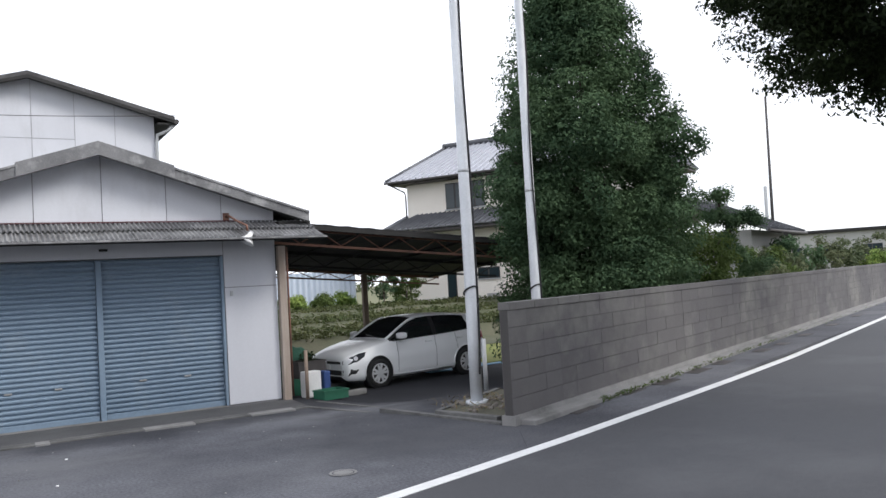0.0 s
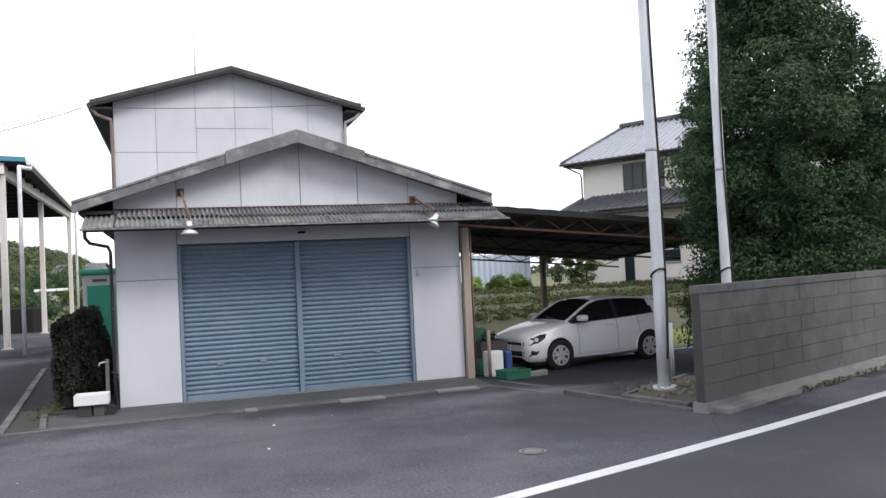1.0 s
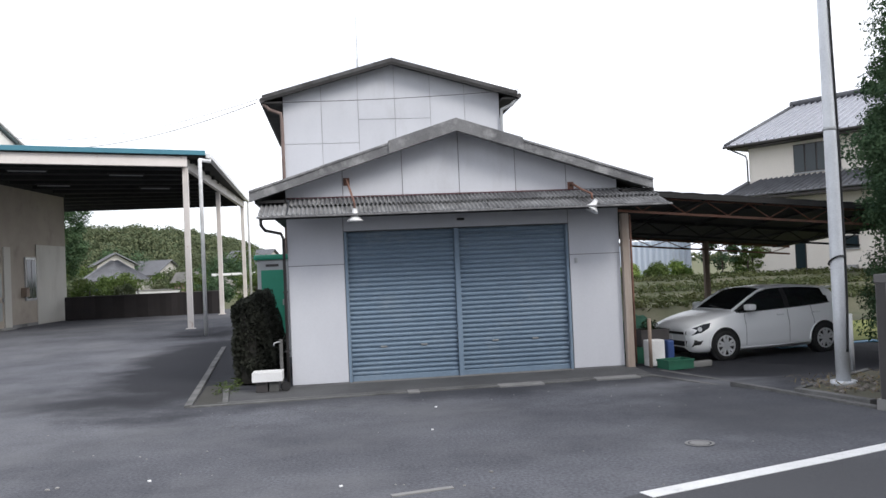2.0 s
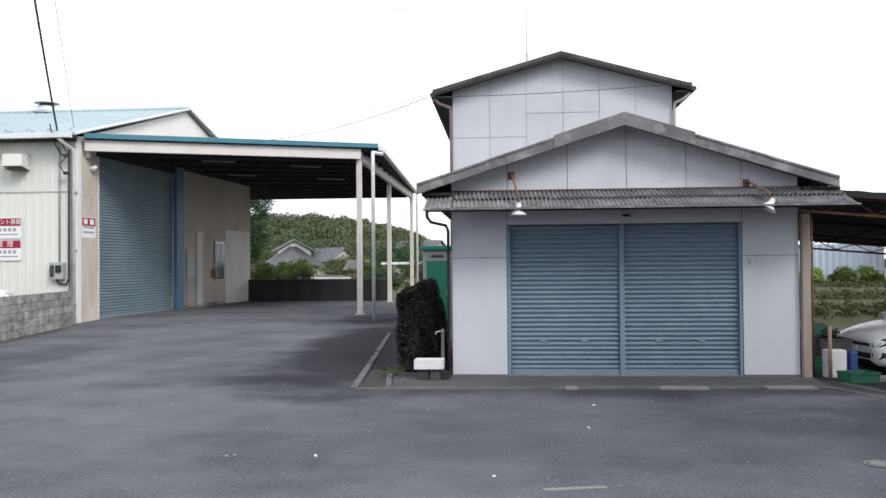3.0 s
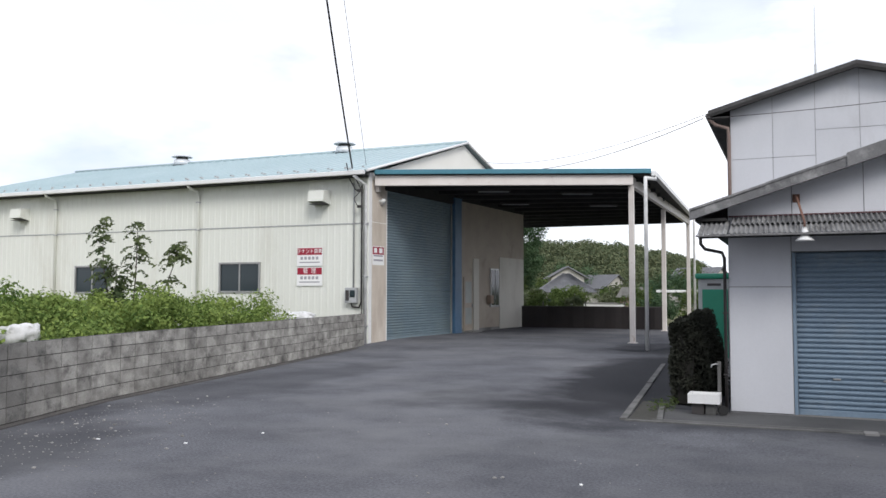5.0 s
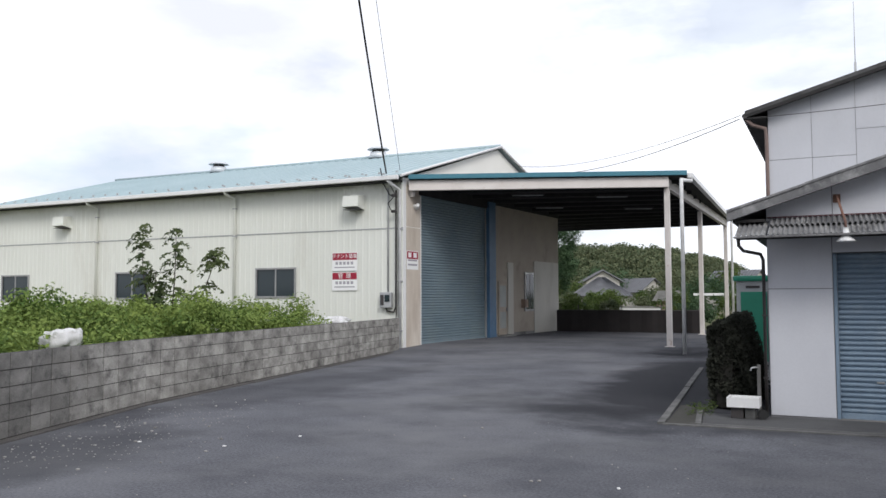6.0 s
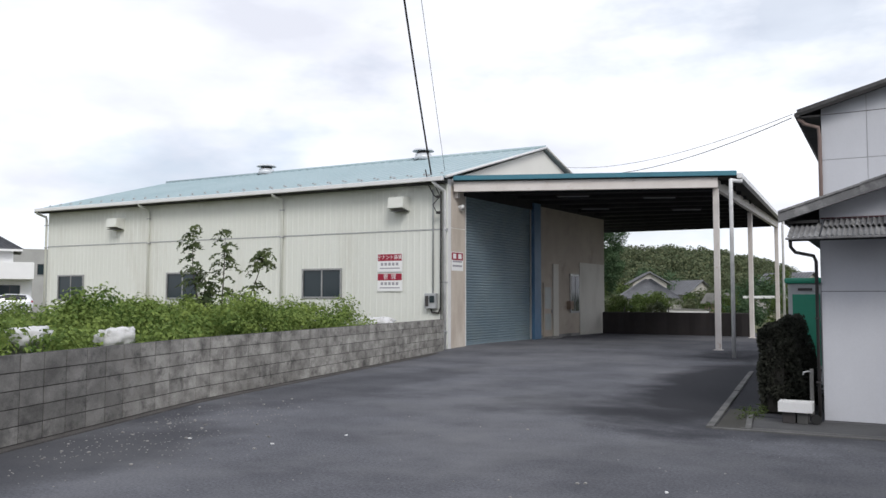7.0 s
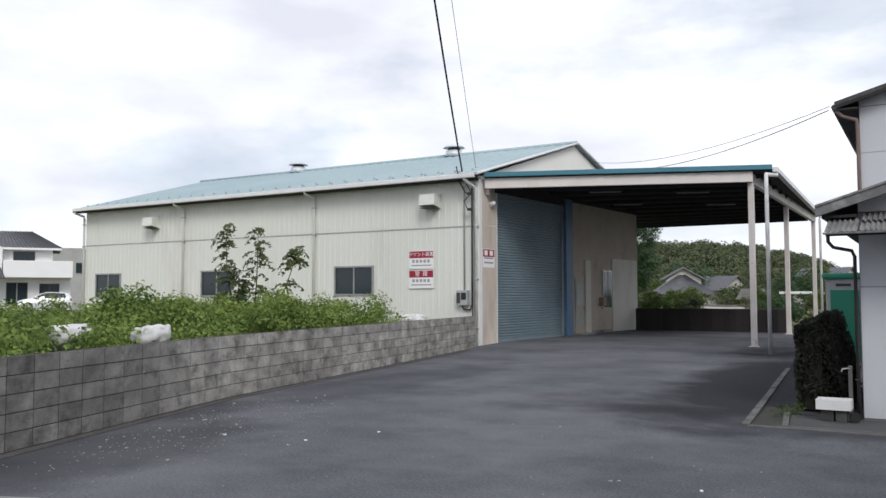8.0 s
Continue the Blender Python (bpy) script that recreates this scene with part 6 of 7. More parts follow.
# ---- poles, bed ----
def flag_pole(name, x, y, z0, r, seed):
    ob = empty(name, "tall galvanised steel pole with a black cable wound down it", "pole", "steel poles")
    part("shaft", tube(bmesh.new(), [(x, y, z0 + 0.9 * k) for k in range(11)], r, r * 0.70, sides=24), GALV, ob)
    part("collar", tube(bmesh.new(), [(x, y, z0 + 3.09), (x, y, z0 + 3.13)], r * 0.94, sides=24), PIPE_GREY, ob)
    part("base_plate", tube(bmesh.new(), [(x, y, z0), (x, y, z0 + 0.05)], r * 1.9, r * 1.8, sides=20), GALV, ob)
    pts = []
    for i in range(160):
        z = z0 + 0.4 + i * 0.053
        rr = r * (1 - 0.30 * (z - z0) / 9.0) + 0.012
        a = -1.9 + 0.75 * math.sin(z * 0.9 + seed) + z * 0.28
        pts.append((x + rr * math.cos(a), y + rr * math.sin(a), z))
    part("cable", tube(bmesh.new(), pts, 0.014, sides=6), BLACK, ob, "black cable")
    ring = [(x + (r + 0.012) * math.cos(a) , y + (r + 0.012) * math.sin(a), z0 + 1.5 - 0.06 * math.sin(a)) for a in (2 * math.pi * i / 18 for i in range(19))]
    part("cable_loop", tube(bmesh.new(), ring, 0.012, sides=6), BLACK, ob)


flag_pole("steel_pole", 6.116, 9.015, 0.05, 0.083, 0.0)
flag_pole("steel_pole", 8.385, 10.63, 0.0, 0.085, 1.1)
bm = slab(bmesh.new(), [(5.46, 8.88), (5.72, 7.95), (7.6, 8.75), (7.1, 9.95), (6.3, 9.6)], -0.1, 0.05)
tagged(part("planting_bed", bm, SOIL), "raised earth bed round the steel pole", "bed", kind="structure")
tagged(part("kerb", bar((5.44, 8.9, 0), (5.72, 7.9, 0), 0.10, -0.05, 0.07, 0.01), KERB_DARK), "low concrete edge of the earth bed", "kerb", kind="structure")
tagged(part("kerb", bar((5.46, 8.92, 0), (7.1, 9.98, 0), 0.08, -0.2, 0.07, 0.01), KERB_DARK), "low concrete edge of the earth bed by the carport", "kerb", kind="structure")
tagged(part("bollard", tube(bmesh.new(), [(7.16, 10.4, -0.08), (7.16, 10.4, 0.78)], 0.035, sides=10), PIPE_GREY), "short grey steel bollard beside the carport", "bollard")
rg2 = random.Random(3)
bm = bmesh.new()
for i in range(60):
    x, y = rg2.uniform(5.7, 7.1), rg2.uniform(8.4, 9.4)
    res = bmesh.ops.create_icosphere(bm, subdivisions=1, radius=rg2.uniform(0.02, 0.05))
    for v in res["verts"]:
        v.co = v.co * (1 + 0.3 * noise.noise(v.co * 20)) + Vector((x, y, 0.055))
tagged(part("stones", bm, mat("bed_stones", (0.22, 0.20, 0.18), (0.13, 0.115, 0.10), scale=6, rough=0.95)), "rough stones scattered on the earth bed", "stones", kind="stuff")
c = np.stack([rng_np.uniform(5.6, 7.2, 300), rng_np.uniform(8.3, 9.6, 300), rng_np.uniform(0.05, 0.13, 300)], 1)
tagged(leaves_object("dry_grass", c, np.tile([0, 0, 1.0], (300, 1)), 0.05, mat("dry_grass_mat", (0.22, 0.17, 0.09), (0.12, 0.10, 0.05), rough=0.95), None, 0.12, 3), "dry grass on the earth bed", "grass", kind="stuff")

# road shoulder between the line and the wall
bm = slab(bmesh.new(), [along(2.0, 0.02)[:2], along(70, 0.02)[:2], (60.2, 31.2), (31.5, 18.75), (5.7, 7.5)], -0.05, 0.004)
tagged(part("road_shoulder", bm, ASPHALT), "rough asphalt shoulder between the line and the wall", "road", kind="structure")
c = []
for i in range(500):
    d = rng_np.exponential(5)
    p = Vector((7.2, 8.36, 0)) + WD * d - WN * (0.34 + rng_np.uniform(0, 0.1))
    c.append((p.x, p.y, 0.02 + rng_np.uniform(0, 0.05)))
tagged(leaves_object("weeds", np.array(c), np.tile([0, 0, 1.0], (500, 1)), 0.035, LEAF_MID, None, 0.25, 4), "sparse weeds along the wall foot", "weeds", kind="stuff")

# ---- trees ----
def conifer(x, y, seed):
    ob = empty("tree", "dense dark green broad evergreen tree behind the wall", "tree")
    part("trunk", tube(bmesh.new(), [(x, y, 0), (x + 0.03, y, 2.5), (x, y + 0.05, 5.0), (x - 0.1, y, 7.6)], 0.17, 0.03, sides=10), BARK, ob)
    rg = np.random.default_rng(seed)
    cl = []
    for i in range(520):
        z = rg.uniform(0.25, 8.3)
        r = 2.0 * (1 - 0.18 * max(0, 1.2 - z)) if z < 4.3 else 2.0 - 1.6 * ((z - 4.3) / 4.0) ** 0.85
        a = rg.uniform(0, 2 * math.pi)
        r *= 0.88 + 0.26 * noise.noise((math.cos(a) * 1.7, math.sin(a) * 1.7, z * 0.75))
        q = r * math.sqrt(rg.uniform(0.25, 1.0))
        cl.append((x - 0.18 + 0.1 * (z < 4) + q * math.cos(a), y + q * math.sin(a), z, rg.uniform(0.24, 0.50), rg.uniform(0.18, 0.36)))
    for i in range(260):
        z, a = rg.uniform(0.2, 4.6), rg.uniform(0, 2 * math.pi)
        q = 1.75 * math.sqrt(rg.uniform(0.1, 1.0))
        cl.append((x - 0.05 + q * math.cos(a), y + q * math.sin(a), z, rg.uniform(0.24, 0.46), rg.uniform(0.2, 0.36)))
    for i in range(26):
        c_ = cl[rg.integers(0, len(cl))]
        part("limb", tube(bmesh.new(), [(x, y, max(0.4, c_[2] - 0.7)), ((x + c_[0]) / 2, (y + c_[1]) / 2, c_[2] - 0.3), c_[:3]], 0.035, 0.010, sides=5), BARK, ob)
    c, nn = clump_points(rg, cl, 380, 0.55)
    inside = ((c[:, 0] - 5.66) * WN.x + (c[:, 1] - 7.60) * WN.y > 0.16) | (c[:, 2] > 1.6)
    c, nn = c[inside], nn[inside]
    leaves_object("crown", c, nn, 0.038, LEAF_CEDAR, ob, 0.45, seed)


conifer(10.75, 11.85, 31)


def broad_tree(name, label, x, y, centre, radii, trunk_r, n_clumps, per, leaf, size, seed, low=-1.0, clump=(0.25, 0.5), branches=14):
    ob = empty(name, label, "tree")
    rg = np.random.default_rng(seed)
    cx, cy, cz = centre
    part("trunk", tube(bmesh.new(), [(x, y, ground_z(x, y) - 0.03), (x + (cx - x) * 0.2, y + (cy - y) * 0.2, cz * 0.45), (x + (cx - x) * 0.6, y + (cy - y) * 0.6, cz * 0.85)], trunk_r, trunk_r * 0.6, sides=12), BARK, ob)
    cl = []
    while len(cl) < n_clumps:
        d = rg.normal(0, 1, 3)
        d /= np.linalg.norm(d)
        k = rg.uniform(0.35, 1.0) ** 0.5 * (0.86 + 0.35 * noise.noise(Vector(d) * 2.2 + Vector((seed, 0, 0))))
        p = np.array(centre) + d * k * np.array(radii)
        if d[2] < low:
            continue
        cl.append((*p, rg.uniform(*clump), rg.uniform(*clump) * 0.8))
    for i in range(branches):
        c_ = cl[rg.integers(0, len(cl))]
        s = Vector((x + (cx - x) * 0.5, y + (cy - y) * 0.5, cz * 0.7))
        e = Vector(c_[:3])
        part("limb", tube(bmesh.new(), [s, s.lerp(e, 0.5) + Vector((0, 0, 0.15)), e], trunk_r * 0.35, 0.012, sides=6), BARK, ob)
    c, nn = clump_points(rg, cl, per, 0.3)
    leaves_object("crown", c, nn, size, leaf, ob, 0.42, seed)
    return ob


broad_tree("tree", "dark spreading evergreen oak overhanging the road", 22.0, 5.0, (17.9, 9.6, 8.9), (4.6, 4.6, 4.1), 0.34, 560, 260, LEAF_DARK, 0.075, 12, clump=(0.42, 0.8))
# unseen oak, added to shade the asphalt and the roadside wall
broad_tree("tree", "unseen evergreen oak added beyond the road to cast shade", 13.8, -1.0, (12.3, 0.1, 8.6), (4.2, 3.8, 3.0), 0.30, 340, 130, LEAF_DARK, 0.10, 13, clump=(0.4, 0.75))
broad_tree("shrub", "yellow-green garden shrub beyond the wall", 15.5, 13.7, (15.5, 13.7, 1.6), (0.95, 0.95, 1.25), 0.06, 60, 110, LEAF_MID, 0.06, 14, branches=5)
pine = empty("cloud_pruned_pine", "cloud-pruned pine with rounded dark pads", "tree")
part("trunk", tube(bmesh.new(), [(18.6, 15.5, 0), (18.45, 15.5, 1.4), (18.75, 15.4, 2.5), (18.45, 15.6, 3.7)], 0.10, 0.04, sides=8), BARK, pine)
rg = np.random.default_rng(17)
cl = []
for px_, py_, pz_, pr in ((18.42, 15.57, 3.62, 0.42), (18.7, 15.25, 2.98, 0.55), (18.25, 15.7, 3.05, 0.42), (18.95, 15.0, 2.95, 0.35), (18.75, 15.2, 1.95, 0.40), (19.1, 14.9, 1.6, 0.45), (18.5, 15.5, 2.35, 0.35)):
    cl += [(px_ + rg.normal(0, pr * 0.4), py_ + rg.normal(0, pr * 0.4), pz_ + rg.normal(0, 0.07), pr * 0.62, 0.24) for _ in range(8)]
c, nn = clump_points(rg, cl, 190, 0.3)
leaves_object("foliage", c, nn, 0.05, LEAF_CEDAR, pine, 0.3, 6)
for i, (x, y, zc, r, lf) in enumerate(((22.5, 17.2, 1.1, 1.0, LEAF_MID), (24.2, 18.4, 1.3, 1.1, LEAF_HILL), (26.3, 19.3, 1.35, 1.1, LEAF_CEDAR), (27.3, 22.2, 1.2, 1.5, LEAF_HILL), (29.5, 22.6, 1.2, 1.2, LEAF_HILL), (31.5, 23.2, 1.4, 1.6, LEAF_CEDAR), (34.5, 23.2, 1.4, 1.5, LEAF_HILL), (36.5, 22.0, 1.1, 1.3, LEAF_BUSH),
                                      (39.0, 21.8, 1.5, 1.7, LEAF_MID), (24.5, 19.0, 0.7, 0.8, LEAF_CEDAR), (34.0, 27.5, 1.7, 2.2, LEAF_CEDAR), (41.5, 25.5, 1.6, 2.0, LEAF_HILL), (20.6, 15.6, 0.8, 0.8, LEAF_HILL))):
    broad_tree("shrub", "rounded garden shrub beyond the roadside wall", x, y, (x, y, zc), (r, r, zc * 1.05), 0.05, 40, 80, lf, 0.09, 40 + i, clump=(0.25, 0.45), branches=3)
up = empty("utility_pole", "slim dark steel utility pole beyond the wall", "pole")
part("shaft", tube(bmesh.new(), [(30.4, 23.05, 0), (30.46, 22.97, 8.9)], 0.08, 0.05, sides=12), PIPE_DARK, up)
part("guard", tube(bmesh.new(), [(30.26, 23.2, 0), (30.28, 23.18, 5.0)], 0.07, sides=10), PIPE_GREY, up)
gp = empty("gate_pillar", "grey and white square gate pillar beyond the wall", "pillar")
part("pillar", put_bm(bbox(-0.22, 0.22, -0.22, 0.22, 0, 2.2, bevel=0.02), pose(27.43, 20.32, 0, 0, 0, 10)), CONCRETE, gp)
part("panel", put_bm(bbox(-0.17, 0.17, -0.235, -0.221, 0.5, 2.1), pose(27.43, 20.32, 0, 0, 0, 10)), WHITE_PAINT, gp)


# ---- houses ----
TILE = mat("grey_roof_tile", (0.38, 0.39, 0.43), (0.31, 0.32, 0.36), scale=2.5, rough=0.35, bump=0.1, spec=0.7)
TILE_MID = mat("slate_grey_tile", (0.17, 0.175, 0.19), (0.13, 0.133, 0.145), scale=2.5, rough=0.6, bump=0.1, spec=0.3)
TILE_DARK = mat("dark_roof_tile", (0.085, 0.088, 0.10), (0.06, 0.062, 0.07), scale=2.5, rough=0.45, bump=0.1)
PLASTER = mat("cream_plaster", (0.84, 0.79, 0.72), (0.80, 0.75, 0.68), scale=0.7, rough=0.85, bump=0.1)
WHITE_WALL = mat("white_plaster", (0.84, 0.84, 0.84), (0.79, 0.79, 0.79), scale=0.6, rough=0.8, bump=0.05)
FAR_WALL = mat("dull_cream_render", (0.50, 0.48, 0.45), (0.42, 0.40, 0.37), scale=0.6, rough=0.85, bump=0.1)
GREY_WALL = mat("grey_render", (0.40, 0.40, 0.39), (0.34, 0.34, 0.33), scale=0.6, rough=0.85, bump=0.1)


def tiled(house, p00, p10, p01, p11, k, material, name="roof"):
    return roof_sheet(p00, p10, p01, p11, k, name, material, house, 0.09)


def house_window(house, s0, s1, z0, z1, y=0.0, lights=2, casing=None):
    """A framed window proud of a wall that faces -y."""
    w = part("window", bbox(s0, s1, y - 0.03, y - 0.005, z0, z1), casing or PIPE_DARK, house)
    d = (s1 - s0) / lights
    for i in range(lights):
        part("pane", bbox(s0 + i * d + 0.04, s0 + (i + 1) * d - 0.04, y - 0.045, y - 0.031, z0 + 0.05, z1 - 0.05), GLASS, w)
    part("sill", bbox(s0 - 0.05, s1 + 0.05, y - 0.09, y - 0.004, z0 - 0.05, z0), PIPE_GREY, w)


# two-storey house beyond the carport, front along local x, facing local -y
hd = math.degrees(math.atan2(-0.86, 0.51))
house = empty("house", "two-storey cream house with grey tiled hip roofs", "house", at=(19.93, 36.76, 0), turn=hd)
part("wall", bbox(0, 12, 0, 8, -0.1, 6.9), PLASTER, house)
part("plinth", bbox(-0.02, 12.02, -0.02, 8.02, -0.1, 0.75), GREY_WALL, house)
ez, rz = 6.86, 9.05
tiled(house, (-0.75, -0.9, ez), (12.8, -0.9, ez), (0.3, 4.0, rz), (11.2, 4.0, rz), 36, TILE)
tiled(house, (12.8, 8.9, ez), (-0.75, 8.9, ez), (11.2, 4.0, rz), (0.3, 4.0, rz), 44, TILE)
tiled(house, (-0.75, 8.9, ez), (-0.75, -0.9, ez), (0.3, 4.01, rz), (0.3, 3.99, rz), 30, TILE)
tiled(house, (12.8, -0.9, ez), (12.8, 8.9, ez), (11.2, 3.99, rz), (11.2, 4.01, rz), 30, TILE)
part("ridge", tube(bmesh.new(), [(0.1, 4.0, rz + 0.12), (11.4, 4.0, rz + 0.12)], 0.17, sides=10), TILE_DARK, house)
for a in ((-0.7, -0.85), (-0.7, 8.85)):
    part("hip_ridge", tube(bmesh.new(), [(*a, ez + 0.05), (0.25, 4.0, rz + 0.06)], 0.09, sides=8), TILE_DARK, house)
part("soffit", bbox(-0.65, 12.7, -0.8, 8.8, ez - 0.16, ez - 0.06), PIPE_DARK, house)
part("gutter", tube(bmesh.new(), [(-0.75, -0.95, ez - 0.06), (12.8, -0.95, ez - 0.06)], 0.06, sides=8), PIPE_DARK, house)
part("downpipe", tube(bmesh.new(), [(-0.55, -0.85, ez - 0.12), (-0.1, -0.1, ez - 0.5), (-0.06, -0.06, ez - 0.7), (-0.06, -0.06, 0.0)], 0.04, sides=8), PIPE_DARK, house)
tiled(house, (-0.7, -1.5, 4.36), (12.8, -1.5, 4.36), (0.4, -0.03, 5.12), (12.0, -0.03, 5.12), 44, TILE_MID, "lower_roof")
tiled(house, (-0.7, 8.5, 4.36), (-0.7, -1.5, 4.36), (-0.02, 7.5, 5.12), (-0.02, 0.0, 5.12), 30, TILE_MID, "lower_roof")
part("lower_soffit", bbox(-0.6, 12.7, -1.4, -0.01, 4.18, 4.26), PIPE_DARK, house)
house_window(house, 2.26, 4.42, 5.26, 6.56, lights=4)
house_window(house, 6.6, 8.4, 5.26, 6.56, lights=2)
house_window(house, 2.10, 2.62, 0.72, 2.24, lights=1)
house_window(house, 3.82, 5.0, 1.72, 2.28, lights=2)
part("wall_vent", bbox(4.6, 4.85, -0.06, -0.003, 6.62, 6.82, bevel=0.02), PIPE_DARK, house)
part("air_conditioner", bbox(4.45, 5.0, -0.45, -0.15, 0.3, 1.0, bevel=0.02), GREY_WALL, house)

# house with dark gable beyond the garden
h2 = empty("house", "single-storey grey house with dark tiled gable roof", "house", at=(25.7, 22.5, 0), turn=25.3)
part("wall", bbox(-2.8, 2.3, -2.4, 2.4, 0, 2.9), GREY_WALL, h2)
tiled(h2, (-3.4, -3.1, 2.85), (2.9, -3.1, 2.85), (-3.4, 0, 4.15), (2.9, 0, 4.15), 34, TILE_DARK)
tiled(h2, (2.9, 3.1, 2.85), (-3.4, 3.1, 2.85), (2.9, 0, 4.15), (-3.4, 0, 4.15), 34, TILE_DARK)
part("ridge", tube(bmesh.new(), [(-3.5, 0, 4.2), (3.0, 0, 4.2)], 0.12, sides=8), TILE_DARK, h2)
part("gutter", tube(bmesh.new(), [(-3.4, -3.15, 2.8), (2.9, -3.15, 2.8)], 0.06, sides=6), PIPE_DARK, h2)
house_window(h2, -0.4, 1.6, 0.9, 2.2, y=-2.4)

# low building far down the road
fb = empty("far_building", "long low grey building far down the road", "building", at=(74.5, 50.5, 0), turn=-56)
part("wall", bbox(-6, 14, 0, 8, 0, 4.3), GREY_WALL, fb)
part("roof", bbox(-6.4, 14.4, -0.4, 8.4, 4.3, 4.62, bevel=0.05), ROOF_DARK, fb)
for i in range(5):
    house_window(fb, -4.5 + i * 3.6, -2.7 + i * 3.6, 1.6, 3.0)

# translucent fence and planted bank behind the carport
fence = empty("sheet_fence", "pale blue corrugated sheet fence behind the planted bank", "fence")
FENCE = mat("pale_blue_sheet", (0.52, 0.58, 0.66), (0.46, 0.52, 0.61), scale=0.5, rough=0.5, bump=0.05)
bm = sheet(wave(12.2, 17.6, 0.30, 0.04), 0.2, 2.5, 0.01)
for v in bm.verts:
    x, z, w = v.co
    v.co = Vector((x, 38.6 + w, z))
part("sheet", bm, FENCE, fence)
for i in range(4):
    x = 12.4 + i * 1.7
    part("post", bbox(x - 0.04, x + 0.04, 38.66, 38.74, -0.1, 2.4), PIPE_GREY, fence)
rg = np.random.default_rng(77)
cl = []
bank2 = empty("planted_bank", "low terraced bank of clipped green and brown rows", "plants", kind="stuff")
bm = bmesh.new()
rowsv = []
prof = [(19.5, -0.18), (22.0, -0.1), (22.4, 0.25), (26, 0.32), (26.4, 0.5), (31, 0.55), (31.4, 0.72), (36.5, 0.75)]
for y, z in prof:
    rowsv.append([bm.verts.new((4.8 + i * 1.3, y, z + 0.05 * noise.noise((i * 0.6, y, 0)))) for i in range(15)])
for a, b in zip(rowsv, rowsv[1:]):
    for i in range(14):
        bm.faces.new((a[i], a[i + 1], b[i + 1], b[i])).smooth = True
part("earth", bm, mat("bank_earth", (0.10, 0.095, 0.06), (0.065, 0.075, 0.038), scale=1.2, rough=0.95, bump=0.6, fine=14), bank2)
for y, z in ((22.6, 0.30), (24.3, 0.36), (26.6, 0.52), (28.6, 0.56), (31.6, 0.72), (33.6, 0.74)):
    for i in range(46):
        cl.append((4.9 + i * 0.4 + rg.normal(0, 0.06), y + rg.normal(0, 0.08), z + 0.03, 0.34, 0.17))
c, nn = clump_points(rg, cl, 70, 0.4)
leaves_object("rows", c, nn, 0.07, leaf_mat("bank_leaves", (0.045, 0.068, 0.025), (0.115, 0.12, 0.055)), bank2, 0.5, 5)
for i, (x, y, zc, r, lf) in enumerate(((13.2, 35.5, 0.85, 0.55, LEAF_BUSH), (14.6, 35.8, 0.8, 0.6, LEAF_MID), (15.8, 36.0, 0.85, 0.55, LEAF_BUSH), (17.2, 34.5, 1.7, 1.0, LEAF_CEDAR), (18.3, 34.3, 1.6, 0.8, LEAF_MID), (11.8, 35.0, 0.8, 0.5, LEAF_MID))):
    broad_tree("shrub", "leafy garden shrub on the planted bank", x, y, (x, y, zc), (r, r, zc * 0.8), 0.04, 34, 70, lf, 0.075, 60 + i, clump=(0.18, 0.34), branches=4)
bm = slab(bmesh.new(), [(10.3, 15.2), (14.5, 16.0), (15.0, 19.6), (10.5, 19.2)], -0.25, -0.17)
tagged(part("lawn", bm, mat("lawn", (0.20, 0.24, 0.05), (0.26, 0.26, 0.08), scale=1.5, rough=0.95, bump=0.5, fine=30)), "patch of bright yellow-green lawn beside the carport", "lawn", kind="structure")
bm = slab(bmesh.new(), [(8.6, 14.75), (10.9, 15.05), (11.0, 16.0), (8.7, 15.6)], -0.21, -0.185)
tagged(part("ground_sheet", bm, TARP), "pale blue sheet lying on the carport floor", "sheet")

# ---- far left ----
lh = empty("house", "white two-storey house with dark tiled roof and balcony", "house", at=(-68.65, 40.39, 0), turn=57)
part("wall", bbox(-4.5, 4.0, 0.3, 8, -0.1, 5.9), WHITE_WALL, lh)
part("balcony", bbox(0.2, 5.6, -1.3, 0.29, 3.30, 4.75, bevel=0.03), WHITE_WALL, lh)
part("wing", bbox(4.0, 5.5, 0.3, 6, -0.1, 3.3), WHITE_WALL, lh)
tiled(lh, (-5.2, -0.5, 5.9), (4.7, -0.5, 5.9), (-3.0, 4.0, 7.6), (2.2, 4.0, 7.6), 30, TILE_DARK)
tiled(lh, (4.7, 8.6, 5.9), (-5.2, 8.6, 5.9), (2.2, 4.0, 7.6), (-3.0, 4.0, 7.6), 30, TILE_DARK)
tiled(lh, (4.7, -0.5, 5.9), (4.7, 8.6, 5.9), (2.2, 3.99, 7.6), (2.2, 4.01, 7.6), 24, TILE_DARK)
part("fascia", bbox(-5.2, 4.7, -0.55, -0.45, 5.72, 5.9), WHITE_WALL, lh)
part("porch_gable", prism(bmesh.new(), [(-3.4, 3.4), (0.1, 3.4), (0.1, 5.9), (-1.6, 6.8), (-3.4, 5.9)], -0.6, 0.29), WHITE_WALL, lh)
tiled(lh, (-3.6, -2.2, 3.2), (0.4, -2.2, 3.2), (-3.2, -0.61, 4.1), (0.0, -0.61, 4.1), 14, TILE_DARK, "porch_roof")
house_window(lh, 0.9, 2.6, 4.78, 5.6, y=0.3)
house_window(lh, 0.4, 2.1, 0.9, 2.9, y=0.3, lights=2, casing=GREY_WALL)
house_window(lh, 3.0, 4.6, 1.2, 2.8, y=0.3)
